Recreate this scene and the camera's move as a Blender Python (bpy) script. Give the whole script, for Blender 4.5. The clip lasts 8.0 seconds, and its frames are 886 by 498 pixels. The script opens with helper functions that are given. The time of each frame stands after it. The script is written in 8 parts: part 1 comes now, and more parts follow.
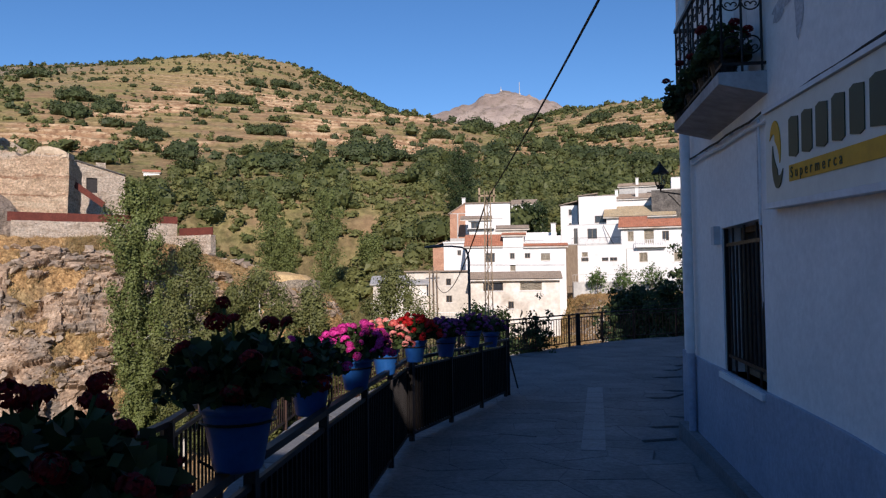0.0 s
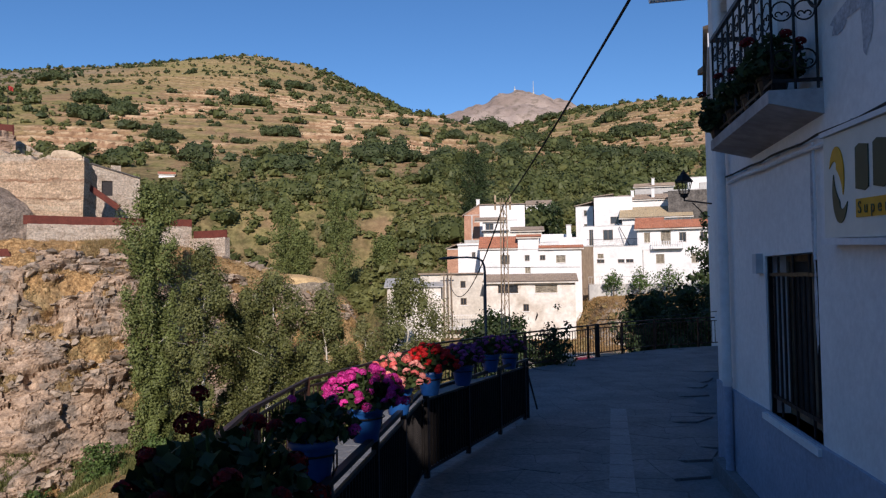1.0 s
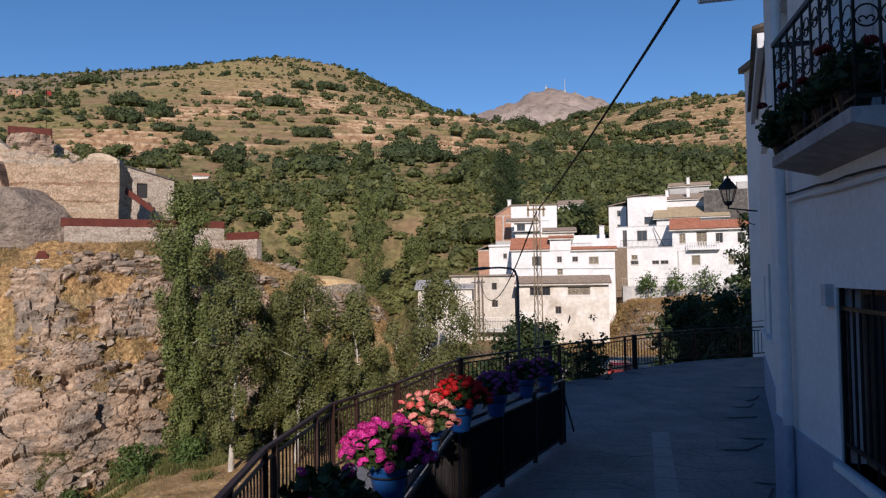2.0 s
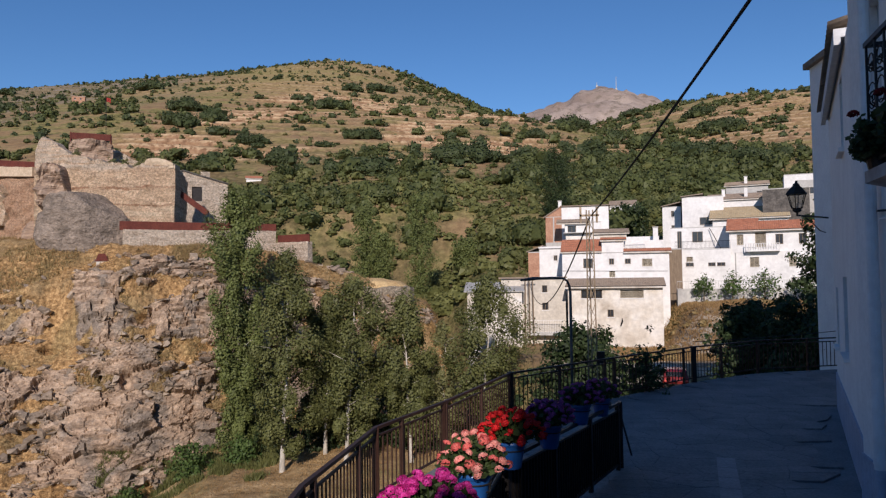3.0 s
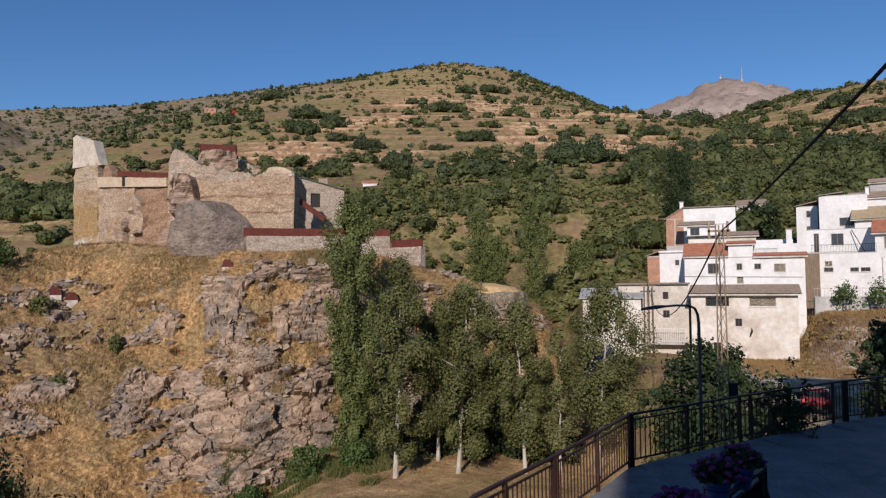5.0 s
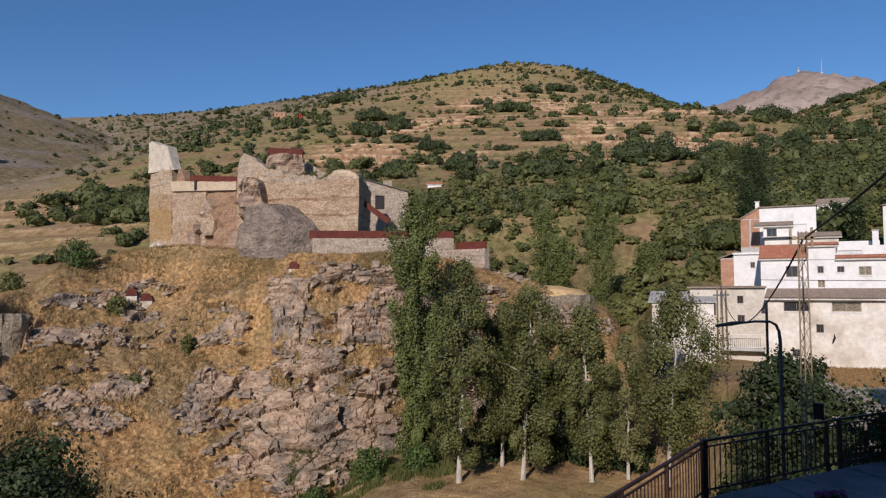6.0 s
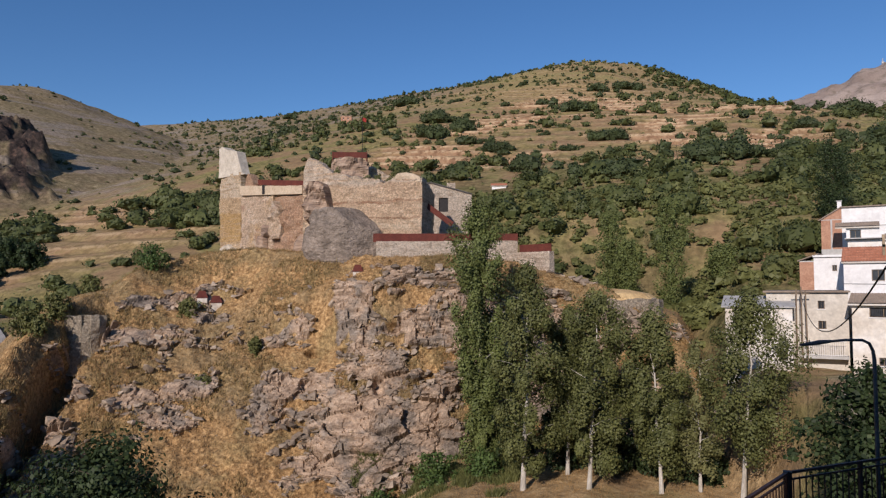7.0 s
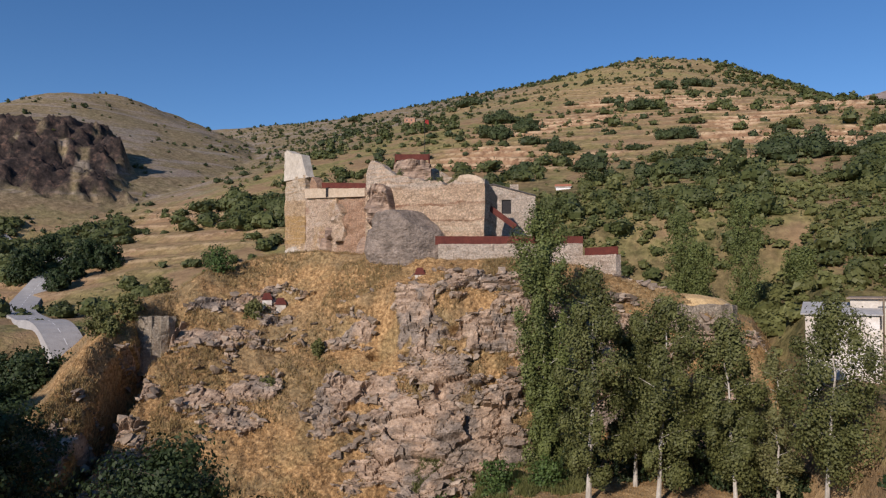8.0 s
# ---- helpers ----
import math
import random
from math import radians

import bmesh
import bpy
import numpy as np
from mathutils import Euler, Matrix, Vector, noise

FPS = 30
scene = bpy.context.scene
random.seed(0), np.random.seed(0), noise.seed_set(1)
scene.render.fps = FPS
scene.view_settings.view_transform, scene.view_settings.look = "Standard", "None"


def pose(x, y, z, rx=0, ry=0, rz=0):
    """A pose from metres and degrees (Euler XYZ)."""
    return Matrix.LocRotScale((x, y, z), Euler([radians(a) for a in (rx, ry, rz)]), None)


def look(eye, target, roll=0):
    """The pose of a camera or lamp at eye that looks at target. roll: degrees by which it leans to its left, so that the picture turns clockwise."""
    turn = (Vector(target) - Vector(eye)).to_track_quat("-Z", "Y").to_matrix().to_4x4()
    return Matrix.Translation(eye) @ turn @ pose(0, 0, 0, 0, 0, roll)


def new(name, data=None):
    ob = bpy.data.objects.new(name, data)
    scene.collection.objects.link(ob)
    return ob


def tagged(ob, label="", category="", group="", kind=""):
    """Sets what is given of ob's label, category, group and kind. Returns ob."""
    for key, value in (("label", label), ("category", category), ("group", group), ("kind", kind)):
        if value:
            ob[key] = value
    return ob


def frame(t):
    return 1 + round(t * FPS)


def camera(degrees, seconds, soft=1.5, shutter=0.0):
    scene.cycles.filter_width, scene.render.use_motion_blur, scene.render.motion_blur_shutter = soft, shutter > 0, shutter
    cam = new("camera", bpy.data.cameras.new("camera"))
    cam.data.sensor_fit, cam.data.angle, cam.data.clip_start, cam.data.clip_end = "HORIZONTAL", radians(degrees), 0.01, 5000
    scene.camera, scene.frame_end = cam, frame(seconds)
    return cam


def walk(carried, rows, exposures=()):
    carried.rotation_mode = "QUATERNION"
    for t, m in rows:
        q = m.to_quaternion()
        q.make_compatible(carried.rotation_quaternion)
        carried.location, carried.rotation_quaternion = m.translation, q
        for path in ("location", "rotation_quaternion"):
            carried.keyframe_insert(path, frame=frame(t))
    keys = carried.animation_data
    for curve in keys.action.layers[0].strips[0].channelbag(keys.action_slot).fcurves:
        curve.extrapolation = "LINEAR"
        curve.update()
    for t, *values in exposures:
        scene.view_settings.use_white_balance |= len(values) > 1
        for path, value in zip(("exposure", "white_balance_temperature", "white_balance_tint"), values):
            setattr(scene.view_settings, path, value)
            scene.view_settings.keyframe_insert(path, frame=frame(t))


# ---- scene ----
# ---- camera and its walk ----
cam = camera(63.2, 8.0, 1.25)
PATH = [
    (0, (-0.641, -5.653, 2.468), (-0.599, -3.654, 2.545), -0.8),
    (0.5, (-0.652, -5.355, 2.631), (-0.624, -3.357, 2.707), -0.9),
    (1, (-0.657, -5.061, 2.797), (-0.654, -3.063, 2.874), -0.9),
    (1.5, (-0.657, -4.739, 2.962), (-0.688, -2.741, 3.038), -0.9),
    (3, (-0.672, -3.877, 3.351), (-0.892, -1.89, 3.43), -0.8),
    (3.5, (-0.682, -3.588, 3.491), (-0.972, -1.611, 3.571), -0.8),
    (4, (-0.685, -3.308, 3.628), (-1.049, -1.343, 3.709), -0.7),
    (4.5, (-0.704, -2.996, 3.795), (-1.149, -1.048, 3.878), -0.7),
    (6, (-0.743, -1.821, 4.208), (-1.446, 0.049, 4.295), -0.5),
    (6.5, (-0.793, -1.41, 4.322), (-1.58, 0.426, 4.412), -0.5),
    (7, (-0.852, -1.017, 4.433), (-1.721, 0.782, 4.525), -0.4),
    (7.5, (-1.085, -0.502, 4.621), (-2.032, 1.257, 4.714), -0.3),
    (8, (-1.328, 0.059, 4.749), (-2.351, 1.775, 4.844), -0.1),
]
walk(cam, [(t, look(eye, target, roll)) for t, eye, target, roll in PATH], [(0.0, 0.62, 6550, 19), (1.5, 0.45, 6550, 19), (3.5, 0.25, 6550, 19), (6.0, 0.2, 6550, 19), (7.0, 0.25, 6550, 19), (8.0, 0.31, 6550, 19)])

# ---- daylight: low morning sun from behind the starting point ----
SUN_ELEV, SUN_SIDE = 25.0, 2.0  # degrees above the horizon; degrees to the right of straight behind
sun_to = Vector((math.sin(radians(SUN_SIDE)) * math.cos(radians(SUN_ELEV)), -math.cos(radians(SUN_SIDE)) * math.cos(radians(SUN_ELEV)), math.sin(radians(SUN_ELEV))))
world = bpy.data.worlds.new("sky")
scene.world = world
world.use_nodes = True
wn = world.node_tree.nodes
sky = wn.new("ShaderNodeTexSky")
sky.sky_type = "NISHITA"
sky.sun_disc = False
sky.sun_elevation = radians(SUN_ELEV)
sky.sun_rotation = math.atan2(sun_to.x, sun_to.y)
sky.altitude = 1200
sky.air_density = 1.0
sky.dust_density = 0.0
sky.ozone_density = 4.0
wn["Background"].inputs["Strength"].default_value = 0.085
deep = wn.new("ShaderNodeHueSaturation")  # the dry, clear air of the mountains
deep.inputs["Saturation"].default_value, deep.inputs["Hue"].default_value = 1.17, 0.5
world.node_tree.links.new(sky.outputs[0], deep.inputs["Color"])
world.node_tree.links.new(deep.outputs[0], wn["Background"].inputs["Color"])
sun = new("sun", bpy.data.lights.new("sun", "SUN"))
sun.data.energy, sun.data.angle, sun.data.color = 3.6, radians(0.55), (1.0, 0.93, 0.83)
sun.matrix_world = look(sun_to * 100, (0, 0, 0))


# ---- small builders ----
def vn(x, y, s=0):
    """Smooth lattice noise, 0 to 1."""
    x, y = np.asarray(x, float), np.asarray(y, float)
    xi, yi = np.floor(x).astype(np.int64), np.floor(y).astype(np.int64)
    fx, fy = x - xi, y - yi
    fx, fy = fx * fx * (3 - 2 * fx), fy * fy * (3 - 2 * fy)

    def h(a, b):
        v = (a * 374761393 + b * 668265263 + s * 144269504) & 0xFFFFFFFF
        v = ((v ^ (v >> 13)) * 1274126177) & 0xFFFFFFFF
        return (v ^ (v >> 16)) / 4294967295.0

    return (h(xi, yi) * (1 - fx) + h(xi + 1, yi) * fx) * (1 - fy) + (h(xi, yi + 1) * (1 - fx) + h(xi + 1, yi + 1) * fx) * fy


def fbm(x, y, octaves=4, s=0):
    t, a, n = 0.0, 0.5, 0.0
    for k in range(octaves):
        t = t + a * vn(x * 2 ** k + 17 * k, y * 2 ** k + 31 * k, s + k)
        n, a = n + a, a * 0.5
    return t / n


def smooth(a, b, v):
    t = np.clip((v - a) / (b - a), 0, 1)
    return t * t * (3 - 2 * t)


def mesh_np(name, verts, faces, mats=(), shade=False):
    """A mesh from arrays of vertices and of equal-sized faces."""
    me = bpy.data.meshes.new(name)
    verts, faces = np.asarray(verts, np.float32), np.asarray(faces, np.int32)
    n, k = faces.shape
    me.vertices.add(len(verts))
    me.vertices.foreach_set("co", verts.ravel())
    me.loops.add(n * k)
    me.loops.foreach_set("vertex_index", faces.ravel())
    me.polygons.add(n)
    me.polygons.foreach_set("loop_start", np.arange(0, n * k, k, dtype=np.int32))
    me.polygons.foreach_set("use_smooth", np.full(n, shade))
    me.update(calc_edges=True)
    for m in mats:
        me.materials.append(m)
    return me


def grid_faces(rows, cols, wrap=False):
    c = np.arange(cols if wrap else cols - 1)
    r = np.arange(rows - 1)
    R, C = np.meshgrid(r, c, indexing="ij")
    D = (C + 1) % cols
    return np.stack([R * cols + C, R * cols + D, (R + 1) * cols + D, (R + 1) * cols + C], -1).reshape(-1, 4)


def thing(name, label, category, group="", kind="", at=(0, 0, 0), turn=0.0):
    ob = new(name)
    ob.empty_display_size = 0.1
    ob.matrix_basis = pose(*at, 0, 0, turn)
    return tagged(ob, label, category, group, kind)


def part(name, data, material, parent, label="", bevel=0.0):
    """One mesh object under a thing; data is a bmesh or a mesh, in the parent's own space."""
    if isinstance(data, bmesh.types.BMesh):
        if bevel:
            bmesh.ops.bevel(data, geom=[e for e in data.edges if e.calc_face_angle(0) > 0.5], offset=bevel, segments=1, affect="EDGES", clamp_overlap=True)
        bmesh.ops.recalc_face_normals(data, faces=data.faces)
        me = bpy.data.meshes.new(name)
        data.to_mesh(me)
        data.free()
    else:
        me = data
    if material and not me.materials:
        me.materials.append(material)
    ob = new(name, me)
    ob.parent = parent
    return tagged(ob, label)


def solo(name, data, material, label, category, group="", kind="", bevel=0.0):
    ob = part(name, data, material, None, "", bevel)
    return tagged(ob, label, category, group, kind)


def box(bm, lo, hi, turn=None):
    """A box between two corners, optionally carried by a matrix."""
    vs = []
    for z in (lo[2], hi[2]):
        for x, y in ((lo[0], lo[1]), (hi[0], lo[1]), (hi[0], hi[1]), (lo[0], hi[1])):
            v = Vector((x, y, z))
            vs.append(bm.verts.new(turn @ v if turn else v))
    for f in ((3, 2, 1, 0), (4, 5, 6, 7), (0, 1, 5, 4), (1, 2, 6, 5), (2, 3, 7, 6), (3, 0, 4, 7)):
        bm.faces.new([vs[i] for i in f])
    return bm


def boxes(*pairs, turn=None):
    bm = bmesh.new()
    for lo, hi in pairs:
        box(bm, lo, hi, turn)
    return bm


def bar(bm, a, b, r, sides=6, r2=None):
    """A round bar from a to b."""
    a, b = Vector(a), Vector(b)
    q = (b - a).to_track_quat("Z", "Y")
    rings = []
    for p, rad in ((a, r), (b, r if r2 is None else r2)):
        rings.append([bm.verts.new(p + q @ Vector((rad * math.cos(i * math.tau / sides), rad * math.sin(i * math.tau / sides), 0))) for i in range(sides)])
    for i in range(sides):
        j = (i + 1) % sides
        bm.faces.new((rings[0][i], rings[0][j], rings[1][j], rings[1][i]))
    bm.faces.new(rings[0][::-1])
    bm.faces.new(rings[1])
    return bm


def tube(bm, pts, r, sides=6):
    """A round bar along a line of points; r may be a list."""
    pts = [Vector(p) for p in pts]
    rads = r if isinstance(r, (list, tuple)) else [r] * len(pts)
    rings = []
    for i, p in enumerate(pts):
        d = pts[min(i + 1, len(pts) - 1)] - pts[max(i - 1, 0)]
        q = d.to_track_quat("Z", "Y")
        rings.append([bm.verts.new(p + q @ Vector((rads[i] * math.cos(k * math.tau / sides), rads[i] * math.sin(k * math.tau / sides), 0))) for k in range(sides)])
    for a, b in zip(rings, rings[1:]):
        off = min(range(sides), key=lambda o: (a[0].co - b[o].co).length)
        for i in range(sides):
            j = (i + 1) % sides
            bm.faces.new((a[i], a[j], b[(j + off) % sides], b[(i + off) % sides]))
    bm.faces.new(rings[0][::-1])
    bm.faces.new(rings[-1])
    return bm


def lathe(bm, profile, sides=16, centre=(0, 0, 0), cap=True):
    """A turned body from (radius, height) pairs."""
    rings = [[bm.verts.new((centre[0] + r * math.cos(k * math.tau / sides), centre[1] + r * math.sin(k * math.tau / sides), centre[2] + z)) for k in range(sides)] for r, z in profile]
    for a, b in zip(rings, rings[1:]):
        for i in range(sides):
            j = (i + 1) % sides
            bm.faces.new((a[i], a[j], b[j], b[i]))
    if cap:
        bm.faces.new(rings[0][::-1])
        bm.faces.new(rings[-1])
    return bm


# ---- materials ----
def material(name, stops, scale=1.0, fine=12.0, fine_amount=0.35, rough=0.85, bump=0.3, bump_scale=None, metal=0.0, island=0.0, stretch=(1, 1, 1), spec=0.3, per_object=0.0, relief=0.02):
    """A surface: a colour ramp over broad noise, darkened and lightened by fine noise, with fine relief."""
    m = bpy.data.materials.new(name)
    m.use_nodes = True
    nt = m.node_tree
    n, l = nt.nodes, nt.links
    p = n["Principled BSDF"]
    geo = n.new("ShaderNodeNewGeometry")
    mp = n.new("ShaderNodeMapping")
    mp.inputs["Scale"].default_value = stretch
    l.new(geo.outputs["Position"], mp.inputs["Vector"])
    a = n.new("ShaderNodeTexNoise")
    a.inputs["Scale"].default_value, a.inputs["Detail"].default_value, a.inputs["Roughness"].default_value = scale, 5, 0.6
    l.new(mp.outputs[0], a.inputs["Vector"])
    ramp = n.new("ShaderNodeValToRGB")
    el = ramp.color_ramp.elements
    while len(el) < len(stops):
        el.new(0.5)
    for e, (pos, col) in zip(el, stops):
        e.position, e.color = pos, (*col, 1)
    value = a.outputs["Fac"]
    if island or per_object:
        src = geo.outputs["Random Per Island"] if island else n.new("ShaderNodeObjectInfo").outputs["Random"]
        mix = n.new("ShaderNodeMix")
        mix.inputs[0].default_value = island or per_object
        l.new(value, mix.inputs[2])
        l.new(src, mix.inputs[3])
        value = mix.outputs[0]
    l.new(value, ramp.inputs["Fac"])
    b = n.new("ShaderNodeTexNoise")
    b.inputs["Scale"].default_value, b.inputs["Detail"].default_value, b.inputs["Roughness"].default_value = fine, 4, 0.65
    l.new(mp.outputs[0], b.inputs["Vector"])
    rng = n.new("ShaderNodeMapRange")
    rng.inputs[1].default_value, rng.inputs[2].default_value = 0.3, 0.7
    rng.inputs[3].default_value, rng.inputs[4].default_value = 1 - fine_amount, 1 + fine_amount
    l.new(b.outputs["Fac"], rng.inputs[0])
    mul = n.new("ShaderNodeVectorMath")
    mul.operation = "SCALE"
    l.new(ramp.outputs["Color"], mul.inputs[0])
    l.new(rng.outputs[0], mul.inputs["Scale"])
    l.new(mul.outputs[0], p.inputs["Base Color"])
    p.inputs["Roughness"].default_value, p.inputs["Metallic"].default_value = rough, metal
    p.inputs["Specular IOR Level"].default_value = spec
    if bump:
        bu = n.new("ShaderNodeBump")
        bu.inputs["Strength"].default_value, bu.inputs["Distance"].default_value = bump, relief
        src = b
        if bump_scale:
            src = n.new("ShaderNodeTexNoise")
            src.inputs["Scale"].default_value, src.inputs["Detail"].default_value = bump_scale, 5
            l.new(mp.outputs[0], src.inputs["Vector"])
        l.new(src.outputs["Fac"], bu.inputs["Height"])
        l.new(bu.outputs[0], p.inputs["Normal"])
    return m


def leaf_material(name, dark, light, scale=0.35, through_light=0.3, own=0.65):
    """Foliage: each leaf or clump of its own shade, letting some light through."""
    m = material(name, [(0.15, dark), (0.85, light)], scale, 3.0, 0.25, 0.6, 0.0, island=own)
    nt = m.node_tree
    n, l = nt.nodes, nt.links
    p = n["Principled BSDF"]
    tr = n.new("ShaderNodeBsdfTranslucent")
    l.new(p.inputs["Base Color"].links[0].from_socket, tr.inputs["Color"])
    mx = n.new("ShaderNodeMixShader")
    mx.inputs[0].default_value = through_light
    l.new(p.outputs[0], mx.inputs[1])
    l.new(tr.outputs[0], mx.inputs[2])
    l.new(mx.outputs[0], n["Material Output"].inputs["Surface"])
    return m


def ramp_node(nt, stops, source):
    r = nt.nodes.new("ShaderNodeValToRGB")
    el = r.color_ramp.elements
    while len(el) < len(stops):
        el.new(0.5)
    for e, (pos, col) in zip(el, stops):
        e.position, e.color = pos, (*col, 1)
    nt.links.new(source, r.inputs["Fac"])
    return r


def noise_node(nt, vec, scale, detail=5, rough=0.6):
    a = nt.nodes.new("ShaderNodeTexNoise")
    a.inputs["Scale"].default_value, a.inputs["Detail"].default_value, a.inputs["Roughness"].default_value = scale, detail, rough
    nt.links.new(vec, a.inputs["Vector"])
    return a


def mix_node(nt, fac, a, b):
    m = nt.nodes.new("ShaderNodeMix")
    m.data_type = "RGBA"
    nt.links.new(fac, m.inputs[0])
    for sock, v in ((m.inputs[6], a), (m.inputs[7], b)):
        if isinstance(v, tuple):
            sock.default_value = (*v, 1)
        else:
            nt.links.new(v, sock)
    return m.outputs[2]


def band_node(nt, source, lo, hi, a=0.0, b=1.0):
    r = nt.nodes.new("ShaderNodeMapRange")
    r.interpolation_type = "SMOOTHSTEP"
    for i, v in enumerate((lo, hi, a, b)):
        r.inputs[i + 1].default_value = v
    nt.links.new(source, r.inputs[0])
    return r.outputs[0]


def math_node(nt, op, a, b=None):
    r = nt.nodes.new("ShaderNodeMath")
    r.operation = op
    for sock, v in ((r.inputs[0], a), (r.inputs[1], b)):
        if v is None:
            continue
        if isinstance(v, (int, float)):
            sock.default_value = v
        else:
            nt.links.new(v, sock)
    return r.outputs[0]


def land_material():
    """Dry Andalusian hillside: ochre soil and straw, olive scrub, grey stone, and stepped field terraces."""
    m = bpy.data.materials.new("hillside")
    m.use_nodes = True
    nt = m.node_tree
    p = nt.nodes["Principled BSDF"]
    geo = nt.nodes.new("ShaderNodeNewGeometry")
    pos = geo.outputs["Position"]
    sep = nt.nodes.new("ShaderNodeSeparateXYZ")
    nt.links.new(pos, sep.inputs[0])

    def laid(name):
        at = nt.nodes.new("ShaderNodeAttribute")
        at.attribute_name = name
        return at.outputs["Fac"]

    broad, mid, fine = noise_node(nt, pos, 0.012), noise_node(nt, pos, 0.06), noise_node(nt, pos, 0.5, 6, 0.7)
    speck = noise_node(nt, pos, 0.3, 4, 0.75)
    soil = ramp_node(nt, [(0.3, (0.22, 0.145, 0.078)), (0.5, (0.31, 0.21, 0.115)), (0.7, (0.4, 0.285, 0.16))], mid.outputs["Fac"]).outputs[0]
    scrub = ramp_node(nt, [(0.3, (0.13, 0.122, 0.045)), (0.7, (0.29, 0.245, 0.1))], fine.outputs["Fac"]).outputs[0]
    col = mix_node(nt, band_node(nt, mid.outputs["Fac"], 0.42, 0.58), soil, scrub)
    # the upper slopes: olive and straw-coloured low growth
    olive = ramp_node(nt, [(0.3, (0.2, 0.165, 0.065)), (0.5, (0.31, 0.25, 0.105)), (0.7, (0.41, 0.32, 0.155))], speck.outputs["Fac"]).outputs[0]
    col = mix_node(nt, math_node(nt, "MULTIPLY", band_node(nt, sep.outputs["Z"], 85.0, 150.0), 0.8), col, olive)
    # terraces: reddish banks and pale straw treads
    worked, phase = laid("worked"), laid("phase")
    bank = ramp_node(nt, [(0.32, (0.2, 0.112, 0.062)), (0.5, (0.32, 0.19, 0.108)), (0.68, (0.41, 0.27, 0.16))], speck.outputs["Fac"]).outputs[0]
    tread = ramp_node(nt, [(0.34, (0.3, 0.2, 0.1)), (0.6, (0.48, 0.335, 0.19))], speck.outputs["Fac"]).outputs[0]
    col = mix_node(nt, worked, col, bank)
    lip = math_node(nt, "MULTIPLY", math_node(nt, "MULTIPLY", band_node(nt, phase, 0.74, 0.82), band_node(nt, speck.outputs["Fac"], 0.42, 0.54)), worked)
    foot = math_node(nt, "MULTIPLY", math_node(nt, "MULTIPLY", band_node(nt, phase, 0.42, 0.5), band_node(nt, phase, 0.64, 0.56)), worked)
    col = mix_node(nt, math_node(nt, "MULTIPLY", band_node(nt, phase, 0.6, 0.4), math_node(nt, "MULTIPLY", worked, 0.6)), col, tread)
    col = mix_node(nt, math_node(nt, "MULTIPLY", lip, 0.85), col, (0.58, 0.42, 0.255))
    col = mix_node(nt, math_node(nt, "MULTIPLY", math_node(nt, "MULTIPLY", foot, band_node(nt, speck.outputs["Fac"], 0.42, 0.54)), 0.8), col, (0.13, 0.11, 0.045))
    # weeds in the terraces
    col = mix_node(nt, math_node(nt, "MULTIPLY", band_node(nt, fine.outputs["Fac"], 0.56, 0.68), 0.6), col, (0.16, 0.14, 0.055))
    # green undergrowth of the valley floor
    under = ramp_node(nt, [(0.32, (0.055, 0.055, 0.022)), (0.68, (0.2, 0.165, 0.075))], fine.outputs["Fac"]).outputs[0]
    col = mix_node(nt, laid("grown"), col, under)
    # dry straw on the floor of the ravine
    dry = ramp_node(nt, [(0.32, (0.3, 0.2, 0.1)), (0.68, (0.56, 0.4, 0.215))], fine.outputs["Fac"]).outputs[0]
    col = mix_node(nt, laid("dry"), col, dry)
    gravel = ramp_node(nt, [(0.35, (0.2, 0.165, 0.125)), (0.5, (0.4, 0.345, 0.275)), (0.65, (0.6, 0.54, 0.45))], fine.outputs["Fac"]).outputs[0]
    col = mix_node(nt, laid("gravel"), col, gravel)
    # stony grey ground to the west; the far summit paler, haze put into its colour
    west = math_node(nt, "MULTIPLY", band_node(nt, math_node(nt, "ADD", sep.outputs["X"], math_node(nt, "MULTIPLY", broad.outputs["Fac"], 300.0)), -50.0, -150.0), band_node(nt, sep.outputs["Z"], 20.0, 45.0))
    stony = ramp_node(nt, [(0.32, (0.11, 0.088, 0.05)), (0.5, (0.22, 0.172, 0.1)), (0.68, (0.34, 0.268, 0.17))], speck.outputs["Fac"]).outputs[0]
    bedded = nt.nodes.new("ShaderNodeMapping")
    bedded.inputs["Scale"].default_value = (0.4, 0.4, 2.6)
    nt.links.new(pos, bedded.inputs["Vector"])
    stony = mix_node(nt, band_node(nt, noise_node(nt, bedded.outputs[0], 0.05, 6, 0.7).outputs["Fac"], 0.5, 0.6, 0.0, 0.75), stony, (0.29, 0.245, 0.215))
    stony = mix_node(nt, band_node(nt, noise_node(nt, pos, 0.75, 4, 0.7).outputs["Fac"], 0.53, 0.62, 0.0, 0.7), stony, (0.085, 0.075, 0.038))
    col = mix_node(nt, math_node(nt, "MULTIPLY", west, 0.85), col, stony)
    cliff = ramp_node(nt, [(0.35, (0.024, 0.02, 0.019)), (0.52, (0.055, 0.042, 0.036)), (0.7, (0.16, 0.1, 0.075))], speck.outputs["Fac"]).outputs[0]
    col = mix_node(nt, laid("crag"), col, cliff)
    far = band_node(nt, sep.outputs["Y"], 1500.0, 1900.0)
    summit = ramp_node(nt, [(0.3, (0.26, 0.2, 0.165)), (0.65, (0.44, 0.355, 0.3))], noise_node(nt, pos, 0.006).outputs["Fac"]).outputs[0]
